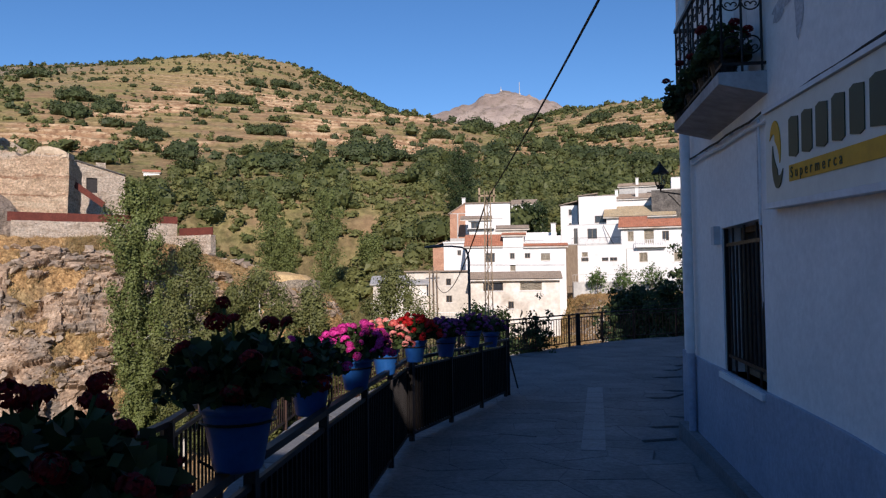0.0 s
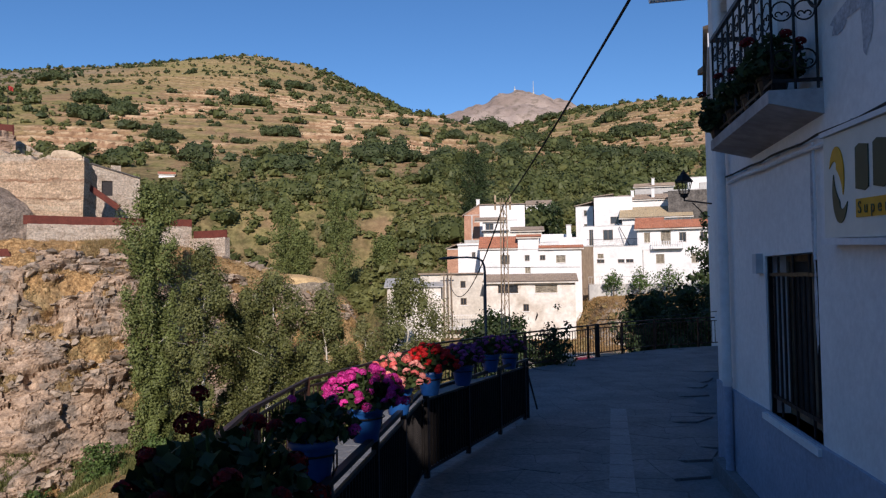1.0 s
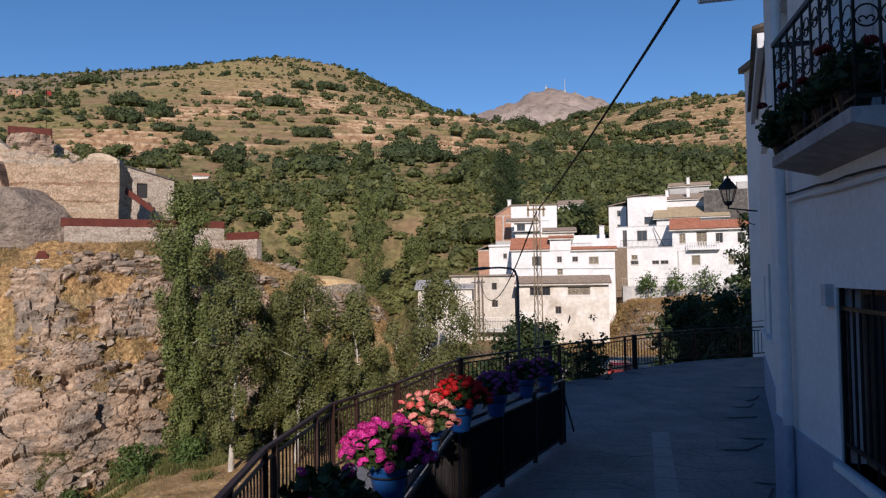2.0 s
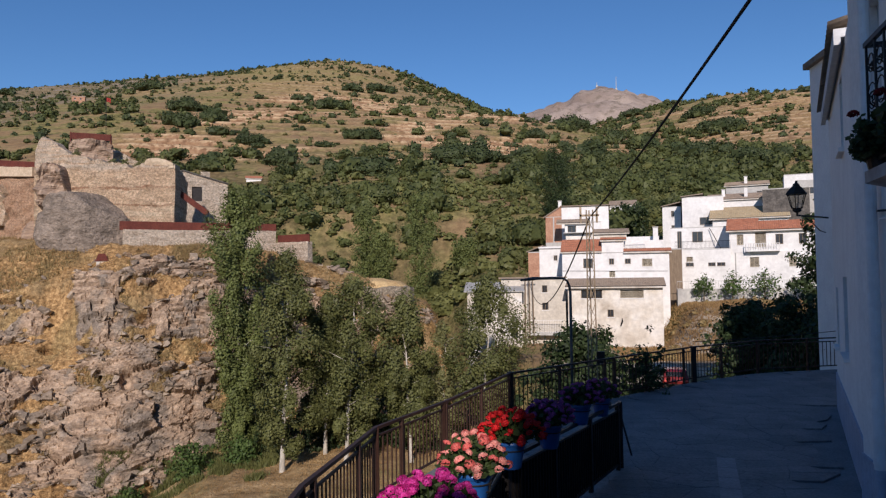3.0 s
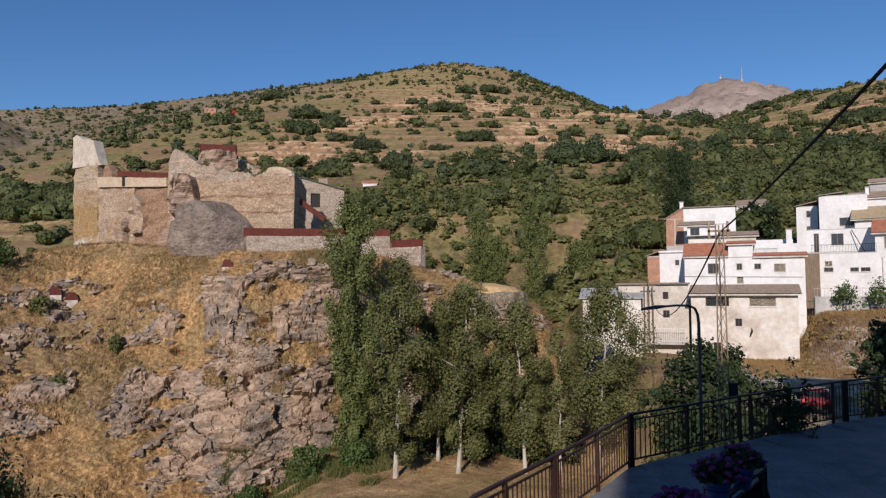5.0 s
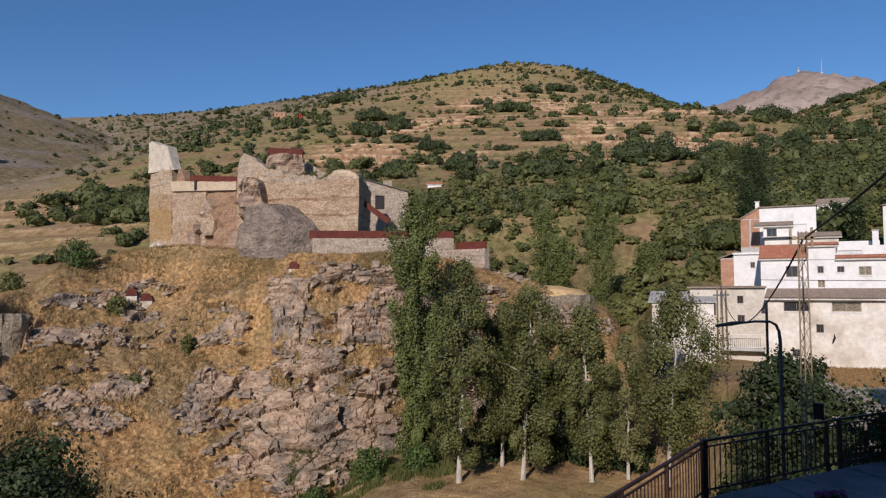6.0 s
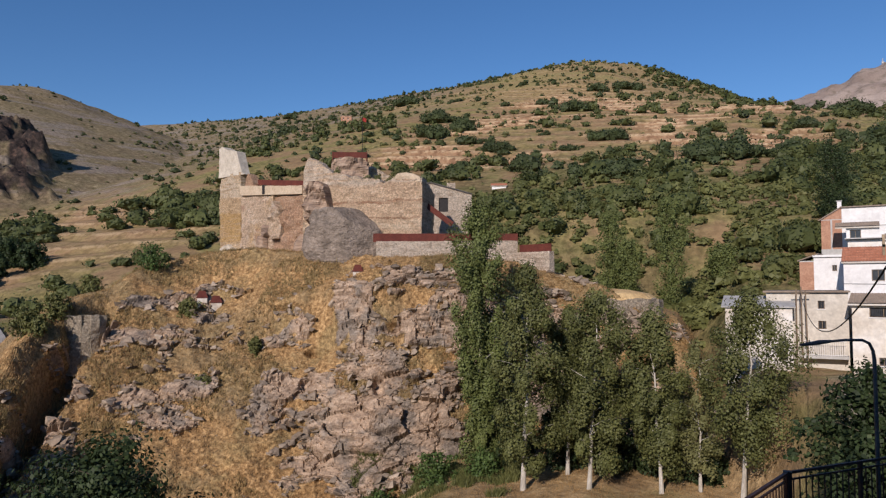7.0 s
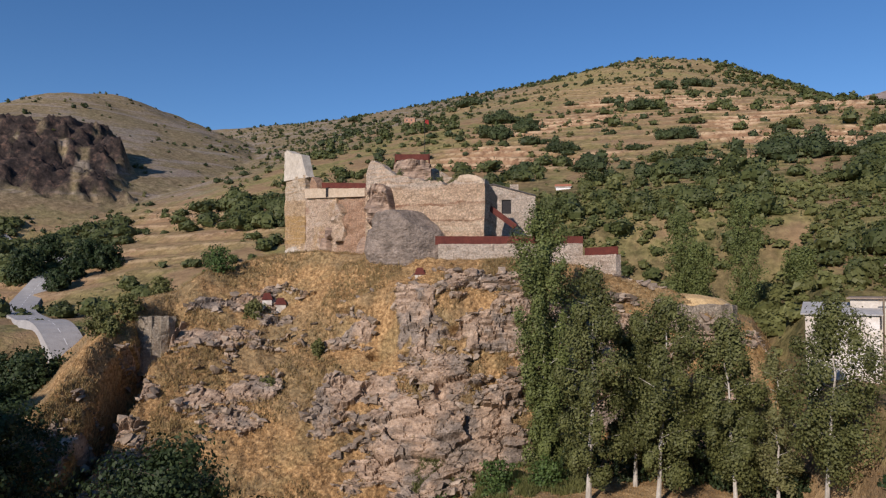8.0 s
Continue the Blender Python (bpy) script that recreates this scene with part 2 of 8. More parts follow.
    summit = mix_node(nt, band_node(nt, noise_node(nt, pos, 0.035, 5, 0.7).outputs["Fac"], 0.5, 0.62, 0.0, 0.7), summit, (0.17, 0.14, 0.1))
    col = mix_node(nt, far, col, summit)
    sc = nt.nodes.new("ShaderNodeVectorMath")
    sc.operation = "SCALE"
    nt.links.new(col, sc.inputs[0])
    nt.links.new(band_node(nt, fine.outputs["Fac"], 0.3, 0.7, 0.75, 1.2), sc.inputs["Scale"])
    nt.links.new(sc.outputs[0], p.inputs["Base Color"])
    p.inputs["Roughness"].default_value = 0.95
    p.inputs["Specular IOR Level"].default_value = 0.1
    bu = nt.nodes.new("ShaderNodeBump")
    bu.inputs["Strength"].default_value, bu.inputs["Distance"].default_value = 0.8, 0.8
    nt.links.new(fine.outputs["Fac"], bu.inputs["Height"])
    nt.links.new(bu.outputs[0], p.inputs["Normal"])
    return m


def cliff_material():
    """Layered reddish-grey schist with straw-coloured dry grass wherever the rock lies flat enough to hold soil."""
    m = bpy.data.materials.new("layered_rock_and_straw")
    m.use_nodes = True
    nt = m.node_tree
    p = nt.nodes["Principled BSDF"]
    geo = nt.nodes.new("ShaderNodeNewGeometry")
    pos = geo.outputs["Position"]
    mp = nt.nodes.new("ShaderNodeMapping")
    mp.inputs["Rotation"].default_value = (0.06, 0.12, 0)
    mp.inputs["Scale"].default_value = (0.6, 0.6, 2.0)
    nt.links.new(pos, mp.inputs["Vector"])
    layer = noise_node(nt, mp.outputs[0], 0.8, 6, 0.65)
    mid, fine = noise_node(nt, pos, 0.22), noise_node(nt, pos, 2.2, 6, 0.7)
    rock = ramp_node(nt, [(0.28, (0.16, 0.113, 0.078)), (0.45, (0.33, 0.236, 0.165)), (0.6, (0.44, 0.325, 0.232)), (0.75, (0.55, 0.42, 0.31))], layer.outputs["Fac"]).outputs[0]
    grey = ramp_node(nt, [(0.3, (0.15, 0.122, 0.098)), (0.7, (0.35, 0.285, 0.225))], layer.outputs["Fac"]).outputs[0]
    rock = mix_node(nt, band_node(nt, mid.outputs["Fac"], 0.48, 0.6), rock, grey)
    straw = ramp_node(nt, [(0.3, (0.21, 0.123, 0.055)), (0.5, (0.36, 0.22, 0.1)), (0.7, (0.5, 0.33, 0.16))], fine.outputs["Fac"]).outputs[0]
    weeds = ramp_node(nt, [(0.3, (0.22, 0.15, 0.07)), (0.7, (0.38, 0.265, 0.125))], fine.outputs["Fac"]).outputs[0]
    straw = mix_node(nt, band_node(nt, mid.outputs["Fac"], 0.46, 0.62), straw, weeds)
    nsep = nt.nodes.new("ShaderNodeSeparateXYZ")
    nt.links.new(geo.outputs["True Normal"], nsep.inputs[0])
    attr = nt.nodes.new("ShaderNodeAttribute")
    attr.attribute_name = "bare"
    flat = math_node(nt, "SUBTRACT", 1.0, attr.outputs["Fac"])
    flat = math_node(nt, "ADD", flat, math_node(nt, "MULTIPLY", math_node(nt, "SUBTRACT", fine.outputs["Fac"], 0.5), 0.9))
    flat = math_node(nt, "ADD", flat, band_node(nt, nsep.outputs["Z"], 0.75, 0.98, 0.0, 0.35))
    patchy = noise_node(nt, pos, 0.075, 4, 0.65)
    straw = mix_node(nt, band_node(nt, patchy.outputs["Fac"], 0.47, 0.6, 0.0, 0.75), straw, (0.235, 0.175, 0.095))
    earth = ramp_node(nt, [(0.3, (0.17, 0.12, 0.07)), (0.7, (0.33, 0.245, 0.15))], fine.outputs["Fac"]).outputs[0]
    col = mix_node(nt, band_node(nt, flat, 0.3, 0.48), rock, earth)
    col = mix_node(nt, band_node(nt, flat, 0.55, 0.78), col, straw)
    sc = nt.nodes.new("ShaderNodeVectorMath")
    sc.operation = "SCALE"
    nt.links.new(col, sc.inputs[0])
    nt.links.new(math_node(nt, "MULTIPLY", band_node(nt, fine.outputs["Fac"], 0.3, 0.7, 0.68, 1.28), band_node(nt, noise_node(nt, pos, 7.0, 4, 0.7).outputs["Fac"], 0.3, 0.7, 0.8, 1.2)), sc.inputs["Scale"])
    nt.links.new(sc.outputs[0], p.inputs["Base Color"])
    p.inputs["Roughness"].default_value = 0.95
    p.inputs["Specular IOR Level"].default_value = 0.1
    bu = nt.nodes.new("ShaderNodeBump")
    bu.inputs["Strength"].default_value, bu.inputs["Distance"].default_value = 0.8, 0.35
    nt.links.new(layer.outputs["Fac"], bu.inputs["Height"])
    bu2 = nt.nodes.new("ShaderNodeBump")
    bu2.inputs["Strength"].default_value, bu2.inputs["Distance"].default_value = 0.7, 0.15
    nt.links.new(fine.outputs["Fac"], bu2.inputs["Height"])
    nt.links.new(bu.outputs[0], bu2.inputs["Normal"])
    nt.links.new(bu2.outputs[0], p.inputs["Normal"])
    return m


def stone_material(name, stops, mortar, size, patches=False, relief=0.12, bands=()):
    """Rubble masonry: stones of their own shade with recessed joints, stained at a broader scale."""
    m = bpy.data.materials.new(name)
    m.use_nodes = True
    nt = m.node_tree
    p = nt.nodes["Principled BSDF"]
    geo = nt.nodes.new("ShaderNodeNewGeometry")
    pos = geo.outputs["Position"]
    mp = nt.nodes.new("ShaderNodeMapping")
    mp.inputs["Scale"].default_value = (1, 1, 2.3)
    nt.links.new(pos, mp.inputs["Vector"])
    broad, fine = noise_node(nt, pos, 0.3, 6, 0.65), noise_node(nt, pos, 4.0, 5, 0.7)
    cells = nt.nodes.new("ShaderNodeTexVoronoi")
    edges = nt.nodes.new("ShaderNodeTexVoronoi")
    edges.feature = "DISTANCE_TO_EDGE"
    for v in (cells, edges):
        v.inputs["Scale"].default_value = 1.0 / size
        v.inputs["Randomness"].default_value = 0.9
        nt.links.new(mp.outputs[0], v.inputs["Vector"])
    sep = nt.nodes.new("ShaderNodeSeparateColor")
    nt.links.new(cells.outputs["Color"], sep.inputs[0])
    lay = nt.nodes.new("ShaderNodeMapping")
    lay.inputs["Scale"].default_value = (0.35, 0.35, 3.2)
    nt.links.new(pos, lay.inputs["Vector"])
    course = noise_node(nt, lay.outputs[0], 0.9, 4, 0.65)
    val = math_node(nt, "ADD", math_node(nt, "MULTIPLY", sep.outputs[0], 0.2), math_node(nt, "ADD", math_node(nt, "MULTIPLY", broad.outputs["Fac"], 0.47), math_node(nt, "MULTIPLY", course.outputs["Fac"], 0.39)))
    col = ramp_node(nt, stops, val).outputs[0]
    stain = noise_node(nt, mp.outputs[0], 0.55, 6, 0.7)
    col = mix_node(nt, band_node(nt, edges.outputs["Distance"], 0.02, 0.1, 0.4, 0.0), col, mortar)
    holes = noise_node(nt, mp.outputs[0], 2.4, 3, 0.6)
    col = mix_node(nt, band_node(nt, holes.outputs["Fac"], 0.64, 0.7, 0.0, 0.75), col, (0.13, 0.09, 0.06))
    col = mix_node(nt, band_node(nt, stain.outputs["Fac"], 0.52, 0.66, 0.0, 0.45), col, (0.3, 0.21, 0.14))
    if patches:
        # ochre and brick-red stretches, and scraps of pale lime render
        tint = noise_node(nt, pos, 0.17, 4, 0.6)
        col = mix_node(nt, band_node(nt, tint.outputs["Fac"], 0.48, 0.7, 0.0, 0.6), col, (0.53, 0.33, 0.14))
        shift = nt.nodes.new("ShaderNodeMapping")
        shift.inputs["Location"].default_value, shift.inputs["Scale"].default_value = (31, 17, 9), (1, 1, 1.6)
        nt.links.new(pos, shift.inputs["Vector"])
        red = noise_node(nt, shift.outputs[0], 0.24, 5, 0.65)
        col = mix_node(nt, band_node(nt, red.outputs["Fac"], 0.53, 0.64, 0.0, 0.7), col, (0.44, 0.26, 0.175))
        lime = noise_node(nt, shift.outputs[0], 0.42, 7, 0.68)
        col = mix_node(nt, band_node(nt, lime.outputs["Fac"], 0.53, 0.62, 0.0, 0.55), col, (0.74, 0.62, 0.5))
        dark = noise_node(nt, mp.outputs[0], 0.9, 4, 0.7)
        col = mix_node(nt, band_node(nt, dark.outputs["Fac"], 0.62, 0.7, 0.0, 0.7), col, (0.15, 0.1, 0.07))
    if bands:
        # courses of other stone, wavering in height
        psep = nt.nodes.new("ShaderNodeSeparateXYZ")
        nt.links.new(pos, psep.inputs[0])
        level = math_node(nt, "ADD", psep.outputs["Z"], math_node(nt, "MULTIPLY", math_node(nt, "SUBTRACT", broad.outputs["Fac"], 0.5), 2.4))
        for lo, hi, tint, amount in bands:
            soft = min(0.5, (hi - lo) * 0.3)
            inside = math_node(nt, "MULTIPLY", band_node(nt, level, lo, lo + soft), band_node(nt, level, hi, hi - soft))
            col = mix_node(nt, math_node(nt, "MULTIPLY", inside, math_node(nt, "MULTIPLY", band_node(nt, course.outputs["Fac"], 0.36, 0.56), amount)), col, tint)
    sc = nt.nodes.new("ShaderNodeVectorMath")
    sc.operation = "SCALE"
    nt.links.new(col, sc.inputs[0])
    nt.links.new(band_node(nt, fine.outputs["Fac"], 0.3, 0.7, 0.66, 1.28), sc.inputs["Scale"])
    nt.links.new(sc.outputs[0], p.inputs["Base Color"])
    p.inputs["Roughness"].default_value = 0.95
    p.inputs["Specular IOR Level"].default_value = 0.15
    bu = nt.nodes.new("ShaderNodeBump")
    bu.inputs["Strength"].default_value, bu.inputs["Distance"].default_value = 0.9, relief
    nt.links.new(band_node(nt, edges.outputs["Distance"], 0.0, 0.15), bu.inputs["Height"])
    bu2 = nt.nodes.new("ShaderNodeBump")
    bu2.inputs["Strength"].default_value, bu2.inputs["Distance"].default_value = 0.7, relief * 0.6
    nt.links.new(fine.outputs["Fac"], bu2.inputs["Height"])
    nt.links.new(bu.outputs[0], bu2.inputs["Normal"])
    nt.links.new(bu2.outputs[0], p.inputs["Normal"])
    return m


M_LAND, M_CLIFF = land_material(), cliff_material()
M_WHITE = material("whitewash", [(0.3, (0.6, 0.59, 0.57)), (0.5, (0.7, 0.69, 0.67)), (0.7, (0.74, 0.735, 0.72))], 0.6, 2.5, 0.09, 0.9, 0.35, 9.0)
M_WHITE_WORN = material("worn_whitewash", [(0.3, (0.42, 0.36, 0.29)), (0.45, (0.6, 0.545, 0.465)), (0.65, (0.71, 0.68, 0.63))], 0.4, 2.2, 0.14, 0.92, 0.4, 6.0)
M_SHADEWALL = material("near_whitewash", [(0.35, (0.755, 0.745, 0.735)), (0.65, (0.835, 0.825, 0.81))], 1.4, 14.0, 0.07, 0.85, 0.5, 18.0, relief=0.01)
M_BAND = material("blue_grey_dado", [(0.3, (0.28, 0.33, 0.42)), (0.7, (0.38, 0.43, 0.52))], 1.6, 18.0, 0.14, 0.85, 0.5, 25.0, relief=0.008)
M_STONE = stone_material("rubble_stone", [(0.2, (0.36, 0.25, 0.165)), (0.42, (0.53, 0.38, 0.26)), (0.58, (0.63, 0.475, 0.34)), (0.8, (0.72, 0.58, 0.44))], (0.62, 0.5, 0.37), 0.34, True, 0.18)
M_STONE_WALL = stone_material("coursed_rubble", [(0.25, (0.38, 0.245, 0.155)), (0.42, (0.54, 0.375, 0.25)), (0.58, (0.69, 0.505, 0.34)), (0.75, (0.8, 0.64, 0.47))], (0.47, 0.33, 0.22), 0.24, False, 0.14, ((17.6, 24.0, (0.62, 0.53, 0.43), 0.7), (15.2, 15.7, (0.36, 0.2, 0.12), 0.9), (13.0, 13.35, (0.34, 0.2, 0.12), 0.9), (11.4, 12.9, (0.7, 0.56, 0.4), 0.7), (9.6, 10.6, (0.4, 0.25, 0.16), 0.7)))
M_OCHRE = stone_material("ochre_rubble", [(0.25, (0.36, 0.23, 0.12)), (0.42, (0.5, 0.345, 0.2)), (0.58, (0.6, 0.44, 0.28)), (0.75, (0.7, 0.55, 0.4))], (0.5, 0.36, 0.22), 0.32, False, 0.16, ((18.4, 22.6, (0.66, 0.55, 0.42), 0.75), (11.0, 16.5, (0.5, 0.31, 0.11), 0.7), (7.0, 10.2, (0.66, 0.55, 0.44), 0.8)))
M_STONE_RED = stone_material("reddish_rubble", [(0.2, (0.26, 0.14, 0.085)), (0.42, (0.42, 0.25, 0.155)), (0.58, (0.5, 0.32, 0.21)), (0.8, (0.6, 0.43, 0.3))], (0.5, 0.36, 0.25), 0.28)
M_STONE_PALE = stone_material("pale_stone", [(0.28, (0.38, 0.29, 0.21)), (0.5, (0.6, 0.49, 0.38)), (0.72, (0.74, 0.65, 0.54))], (0.56, 0.47, 0.37), 0.26)
M_BEIGE = material("beige_repair_render", [(0.3, (0.42, 0.32, 0.22)), (0.7, (0.54, 0.44, 0.32))], 0.8, 3.0, 0.2, 0.95, 0.5, 3.0, relief=0.1)
M_LIME = material("lime_render", [(0.3, (0.4, 0.35, 0.28)), (0.7, (0.57, 0.51, 0.42))], 0.8, 3.0, 0.15, 0.95, 0.4, 4.0)
M_CORTEN = material("corten_steel", [(0.3, (0.085, 0.02, 0.014)), (0.7, (0.14, 0.036, 0.023))], 1.2, 7.0, 0.25, 0.8, 0.2)
M_BRICK = material("red_brick", [(0.3, (0.33, 0.17, 0.11)), (0.7, (0.45, 0.26, 0.17))], 1.2, 5.0, 0.2, 0.9, 0.4)
M_TILE = material("terracotta_tile", [(0.3, (0.3, 0.11, 0.06)), (0.7, (0.46, 0.2, 0.12))], 0.9, 4.0, 0.25, 0.9, 0.5, island=0.4)
M_OLDTILE = material("weathered_tile", [(0.3, (0.2, 0.155, 0.12)), (0.7, (0.34, 0.27, 0.21))], 0.9, 4.0, 0.25, 0.95, 0.5, island=0.4)
M_SLATE = material("dark_slate_stone", [(0.3, (0.06, 0.055, 0.05)), (0.7, (0.15, 0.135, 0.12))], 1.6, 4.0, 0.35, 0.95, 0.8, 4.0, relief=0.1)
M_CEMENT = material("grey_cement", [(0.3, (0.36, 0.35, 0.33)), (0.7, (0.5, 0.49, 0.46))], 0.5, 3.0, 0.14, 0.95, 0.4)
M_IRON = material("dark_iron", [(0.3, (0.016, 0.014, 0.014)), (0.7, (0.034, 0.03, 0.029))], 3.0, 40.0, 0.3, 0.5, 0.2, metal=0.4, relief=0.003)
M_RUSTIRON = material("brown_painted_iron", [(0.3, (0.03, 0.015, 0.011)), (0.7, (0.06, 0.029, 0.02))], 3.0, 40.0, 0.3, 0.5, 0.2, relief=0.003)
M_GLASSDARK = material("dark_window_glass", [(0.3, (0.03, 0.034, 0.04)), (0.7, (0.06, 0.064, 0.07))], 0.8, 3.0, 0.2, 0.12, 0.0, spec=0.5)
M_SHUTTER = material("beige_shutter", [(0.3, (0.34, 0.29, 0.22)), (0.7, (0.45, 0.4, 0.31))], 0.8, 5.0, 0.2, 0.7, 0.2)
M_WOOD = material("weathered_wood", [(0.3, (0.14, 0.1, 0.07)), (0.7, (0.25, 0.19, 0.13))], 2.0, 14.0, 0.3, 0.85, 0.4, stretch=(4, 4, 0.6))
M_PALECEMENT = material("pale_cement_block", [(0.3, (0.44, 0.4, 0.34)), (0.7, (0.6, 0.555, 0.48))], 0.5, 3.0, 0.16, 0.95, 0.5, 4.0)
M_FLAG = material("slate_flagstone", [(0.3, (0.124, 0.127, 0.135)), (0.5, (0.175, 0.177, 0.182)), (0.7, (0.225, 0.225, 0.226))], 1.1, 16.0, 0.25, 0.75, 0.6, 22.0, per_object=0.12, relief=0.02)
M_MORTAR = material("grey_mortar", [(0.3, (0.15, 0.155, 0.165)), (0.7, (0.22, 0.225, 0.23))], 1.5, 24.0, 0.2, 0.95, 0.5, relief=0.01)
# worn road surface, made paler so sky glare sits in the colour
M_ASPHALT = material("pale_asphalt", [(0.3, (0.3, 0.29, 0.275)), (0.7, (0.4, 0.385, 0.365))], 0.6, 8.0, 0.2, 0.9, 0.2)
M_BARK = material("pale_bark", [(0.3, (0.3, 0.27, 0.22)), (0.7, (0.55, 0.52, 0.46))], 1.2, 6.0, 0.3, 0.9, 0.5, stretch=(2, 2, 0.5))
M_BARKDARK = material("brown_bark", [(0.3, (0.09, 0.07, 0.05)), (0.7, (0.2, 0.16, 0.12))], 1.5, 8.0, 0.3, 0.95, 0.5)
M_LAMP = material("galvanised_pole", [(0.3, (0.07, 0.07, 0.072)), (0.7, (0.12, 0.12, 0.122))], 2.0, 14.0, 0.2, 0.5, 0.1, metal=0.4)
M_POPLAR = leaf_material("poplar_leaf", (0.032, 0.045, 0.012), (0.2, 0.235, 0.07), 0.7, 0.15, 0.2)
M_ELM = leaf_material("elm_leaf", (0.022, 0.031, 0.009), (0.19, 0.2, 0.064), 0.7, 0.15, 0.2)
M_SCRUB = leaf_material("scrub_leaf", (0.036, 0.046, 0.013), (0.22, 0.225, 0.075), 0.12, 0.2, 0.14)
M_WEED = leaf_material("brown_weed", (0.19, 0.135, 0.055), (0.34, 0.25, 0.11), 0.4, 0.2, 0.4)
M_COPSE = leaf_material("copse_leaf", (0.024, 0.034, 0.01), (0.135, 0.155, 0.05), 0.12, 0.2, 0.12)
M_OAK = leaf_material("holm_oak_leaf", (0.026, 0.038, 0.014), (0.085, 0.11, 0.042), 0.1, 0.2, 0.14)
M_OLIVE = leaf_material("dry_scrub_leaf", (0.085, 0.095, 0.033), (0.24, 0.235, 0.095), 0.12, 0.25, 0.2)
M_DARKLEAF = leaf_material("dark_green_leaf", (0.02, 0.035, 0.014), (0.06, 0.09, 0.03))
M_GREEN = leaf_material("fresh_green_leaf", (0.04, 0.08, 0.02), (0.12, 0.18, 0.05))
M_STRAW = leaf_material("dry_straw", (0.2, 0.115, 0.048), (0.52, 0.345, 0.155), 0.12, 0.35, 0.22)
M_STRAWTOP = material("pale_dry_straw", [(0.3, (0.42, 0.27, 0.12)), (0.7, (0.62, 0.45, 0.23))], 0.6, 5.0, 0.25, 0.95, 0.8, 4.0, relief=0.15)
# ---- the land: one sheet to the horizon ----
HUB = (-1.0, 0.0)
RIDGES = [  # crest lines (x, y, z), fall per metre to the sides
    (((-815, 740, 230), (-703, 709, 215), (-555, 755, 224), (-446, 779, 235), (-358, 779, 236), (-271, 771, 236), (-201, 761, 237), (-166, 780, 236), (-121, 818, 230), (-81, 873, 219), (-15, 957, 203)), 0.36),
    (((157, 984, 192), (157, 832, 186), (165, 698, 168), (181, 621, 155), (200, 564, 143), (262, 430, 114), (340, 300, 86)), 0.335),
    (((-250, 2500, 525), (-38, 2497, 560), (19, 2497, 568), (149, 2493, 591), (222, 2487, 630), (267, 2483, 645), (345, 2473, 624), (412, 2463, 603), (520, 2440, 550)), 0.5),
    (((-760, 100, 95), (-640, 230, 128), (-579, 299, 143), (-554, 342, 158), (-565, 380, 166), (-563, 418, 161), (-561, 454, 151), (-564, 480, 148)), 0.42),
    (((-558, 690, 197), (-297, 300, 63), (-215, 205, 26)), 0.30),
]


def ridge_height(x, y):
    best = np.full_like(x, -200.0)
    for nodes, fall in RIDGES:
        for (ax, ay, az), (bx, by, bz) in zip(nodes, nodes[1:]):
            ux, uy = bx - ax, by - ay
            t = np.clip(((x - ax) * ux + (y - ay) * uy) / (ux * ux + uy * uy), 0, 1)
            d = np.hypot(x - ax - t * ux, y - ay - t * uy)
            steep = 0.22 * np.clip(x + 135, 0, 200) * smooth(330, 620, y) if fall == 0.36 else 0.0
            best = np.maximum(best, az + t * (bz - az) - fall * (np.sqrt(d * d + 400.0) - 20.0) - steep)
    return best


def terraces(x, y, z):
    """How far a slope is worked into terraces, where on its step a point lies (0 to 1), and the step's change of height."""
    d = np.hypot(x - HUB[0], y - HUB[1])
    high = 4.0 + 1.6 * smooth(110, 220, z)
    q = z / high + fbm(x / 140, y / 140, 3, 9) * 4.0 + 0.5 * (fbm(x / 24, y / 24, 2, 26) - 0.5)
    f = q - np.floor(q)
    patch = smooth(0.38, 0.56, fbm(x / 45, z / 9.0 + y / 300, 4, 24))
    main = smooth(-165, -125, x) * smooth(36, 46, z) * smooth(150, 105, z) * smooth(36, -10, x)
    east = smooth(20, 45, x) * smooth(44, 60, z) * 0.65
    upper = 0.45 * smooth(100, 135, z)
    west = 0.5 * smooth(-120, -140, x) * smooth(-330, -230, x) * smooth(45, 28, z)
    worked = np.clip(np.maximum(np.maximum(main * (0.2 + 0.8 * patch), east * patch), np.maximum(upper * patch, west)), 0, 1) * smooth(150, 200, d) * smooth(1300, 1000, d)
    lift = high * 0.85 * (smooth(0.55, 0.92, f) - f) * np.maximum(worked, 0.3 * smooth(150, 260, d) * smooth(1300, 1000, d) * smooth(-230, -120, x))
    return worked, f, lift


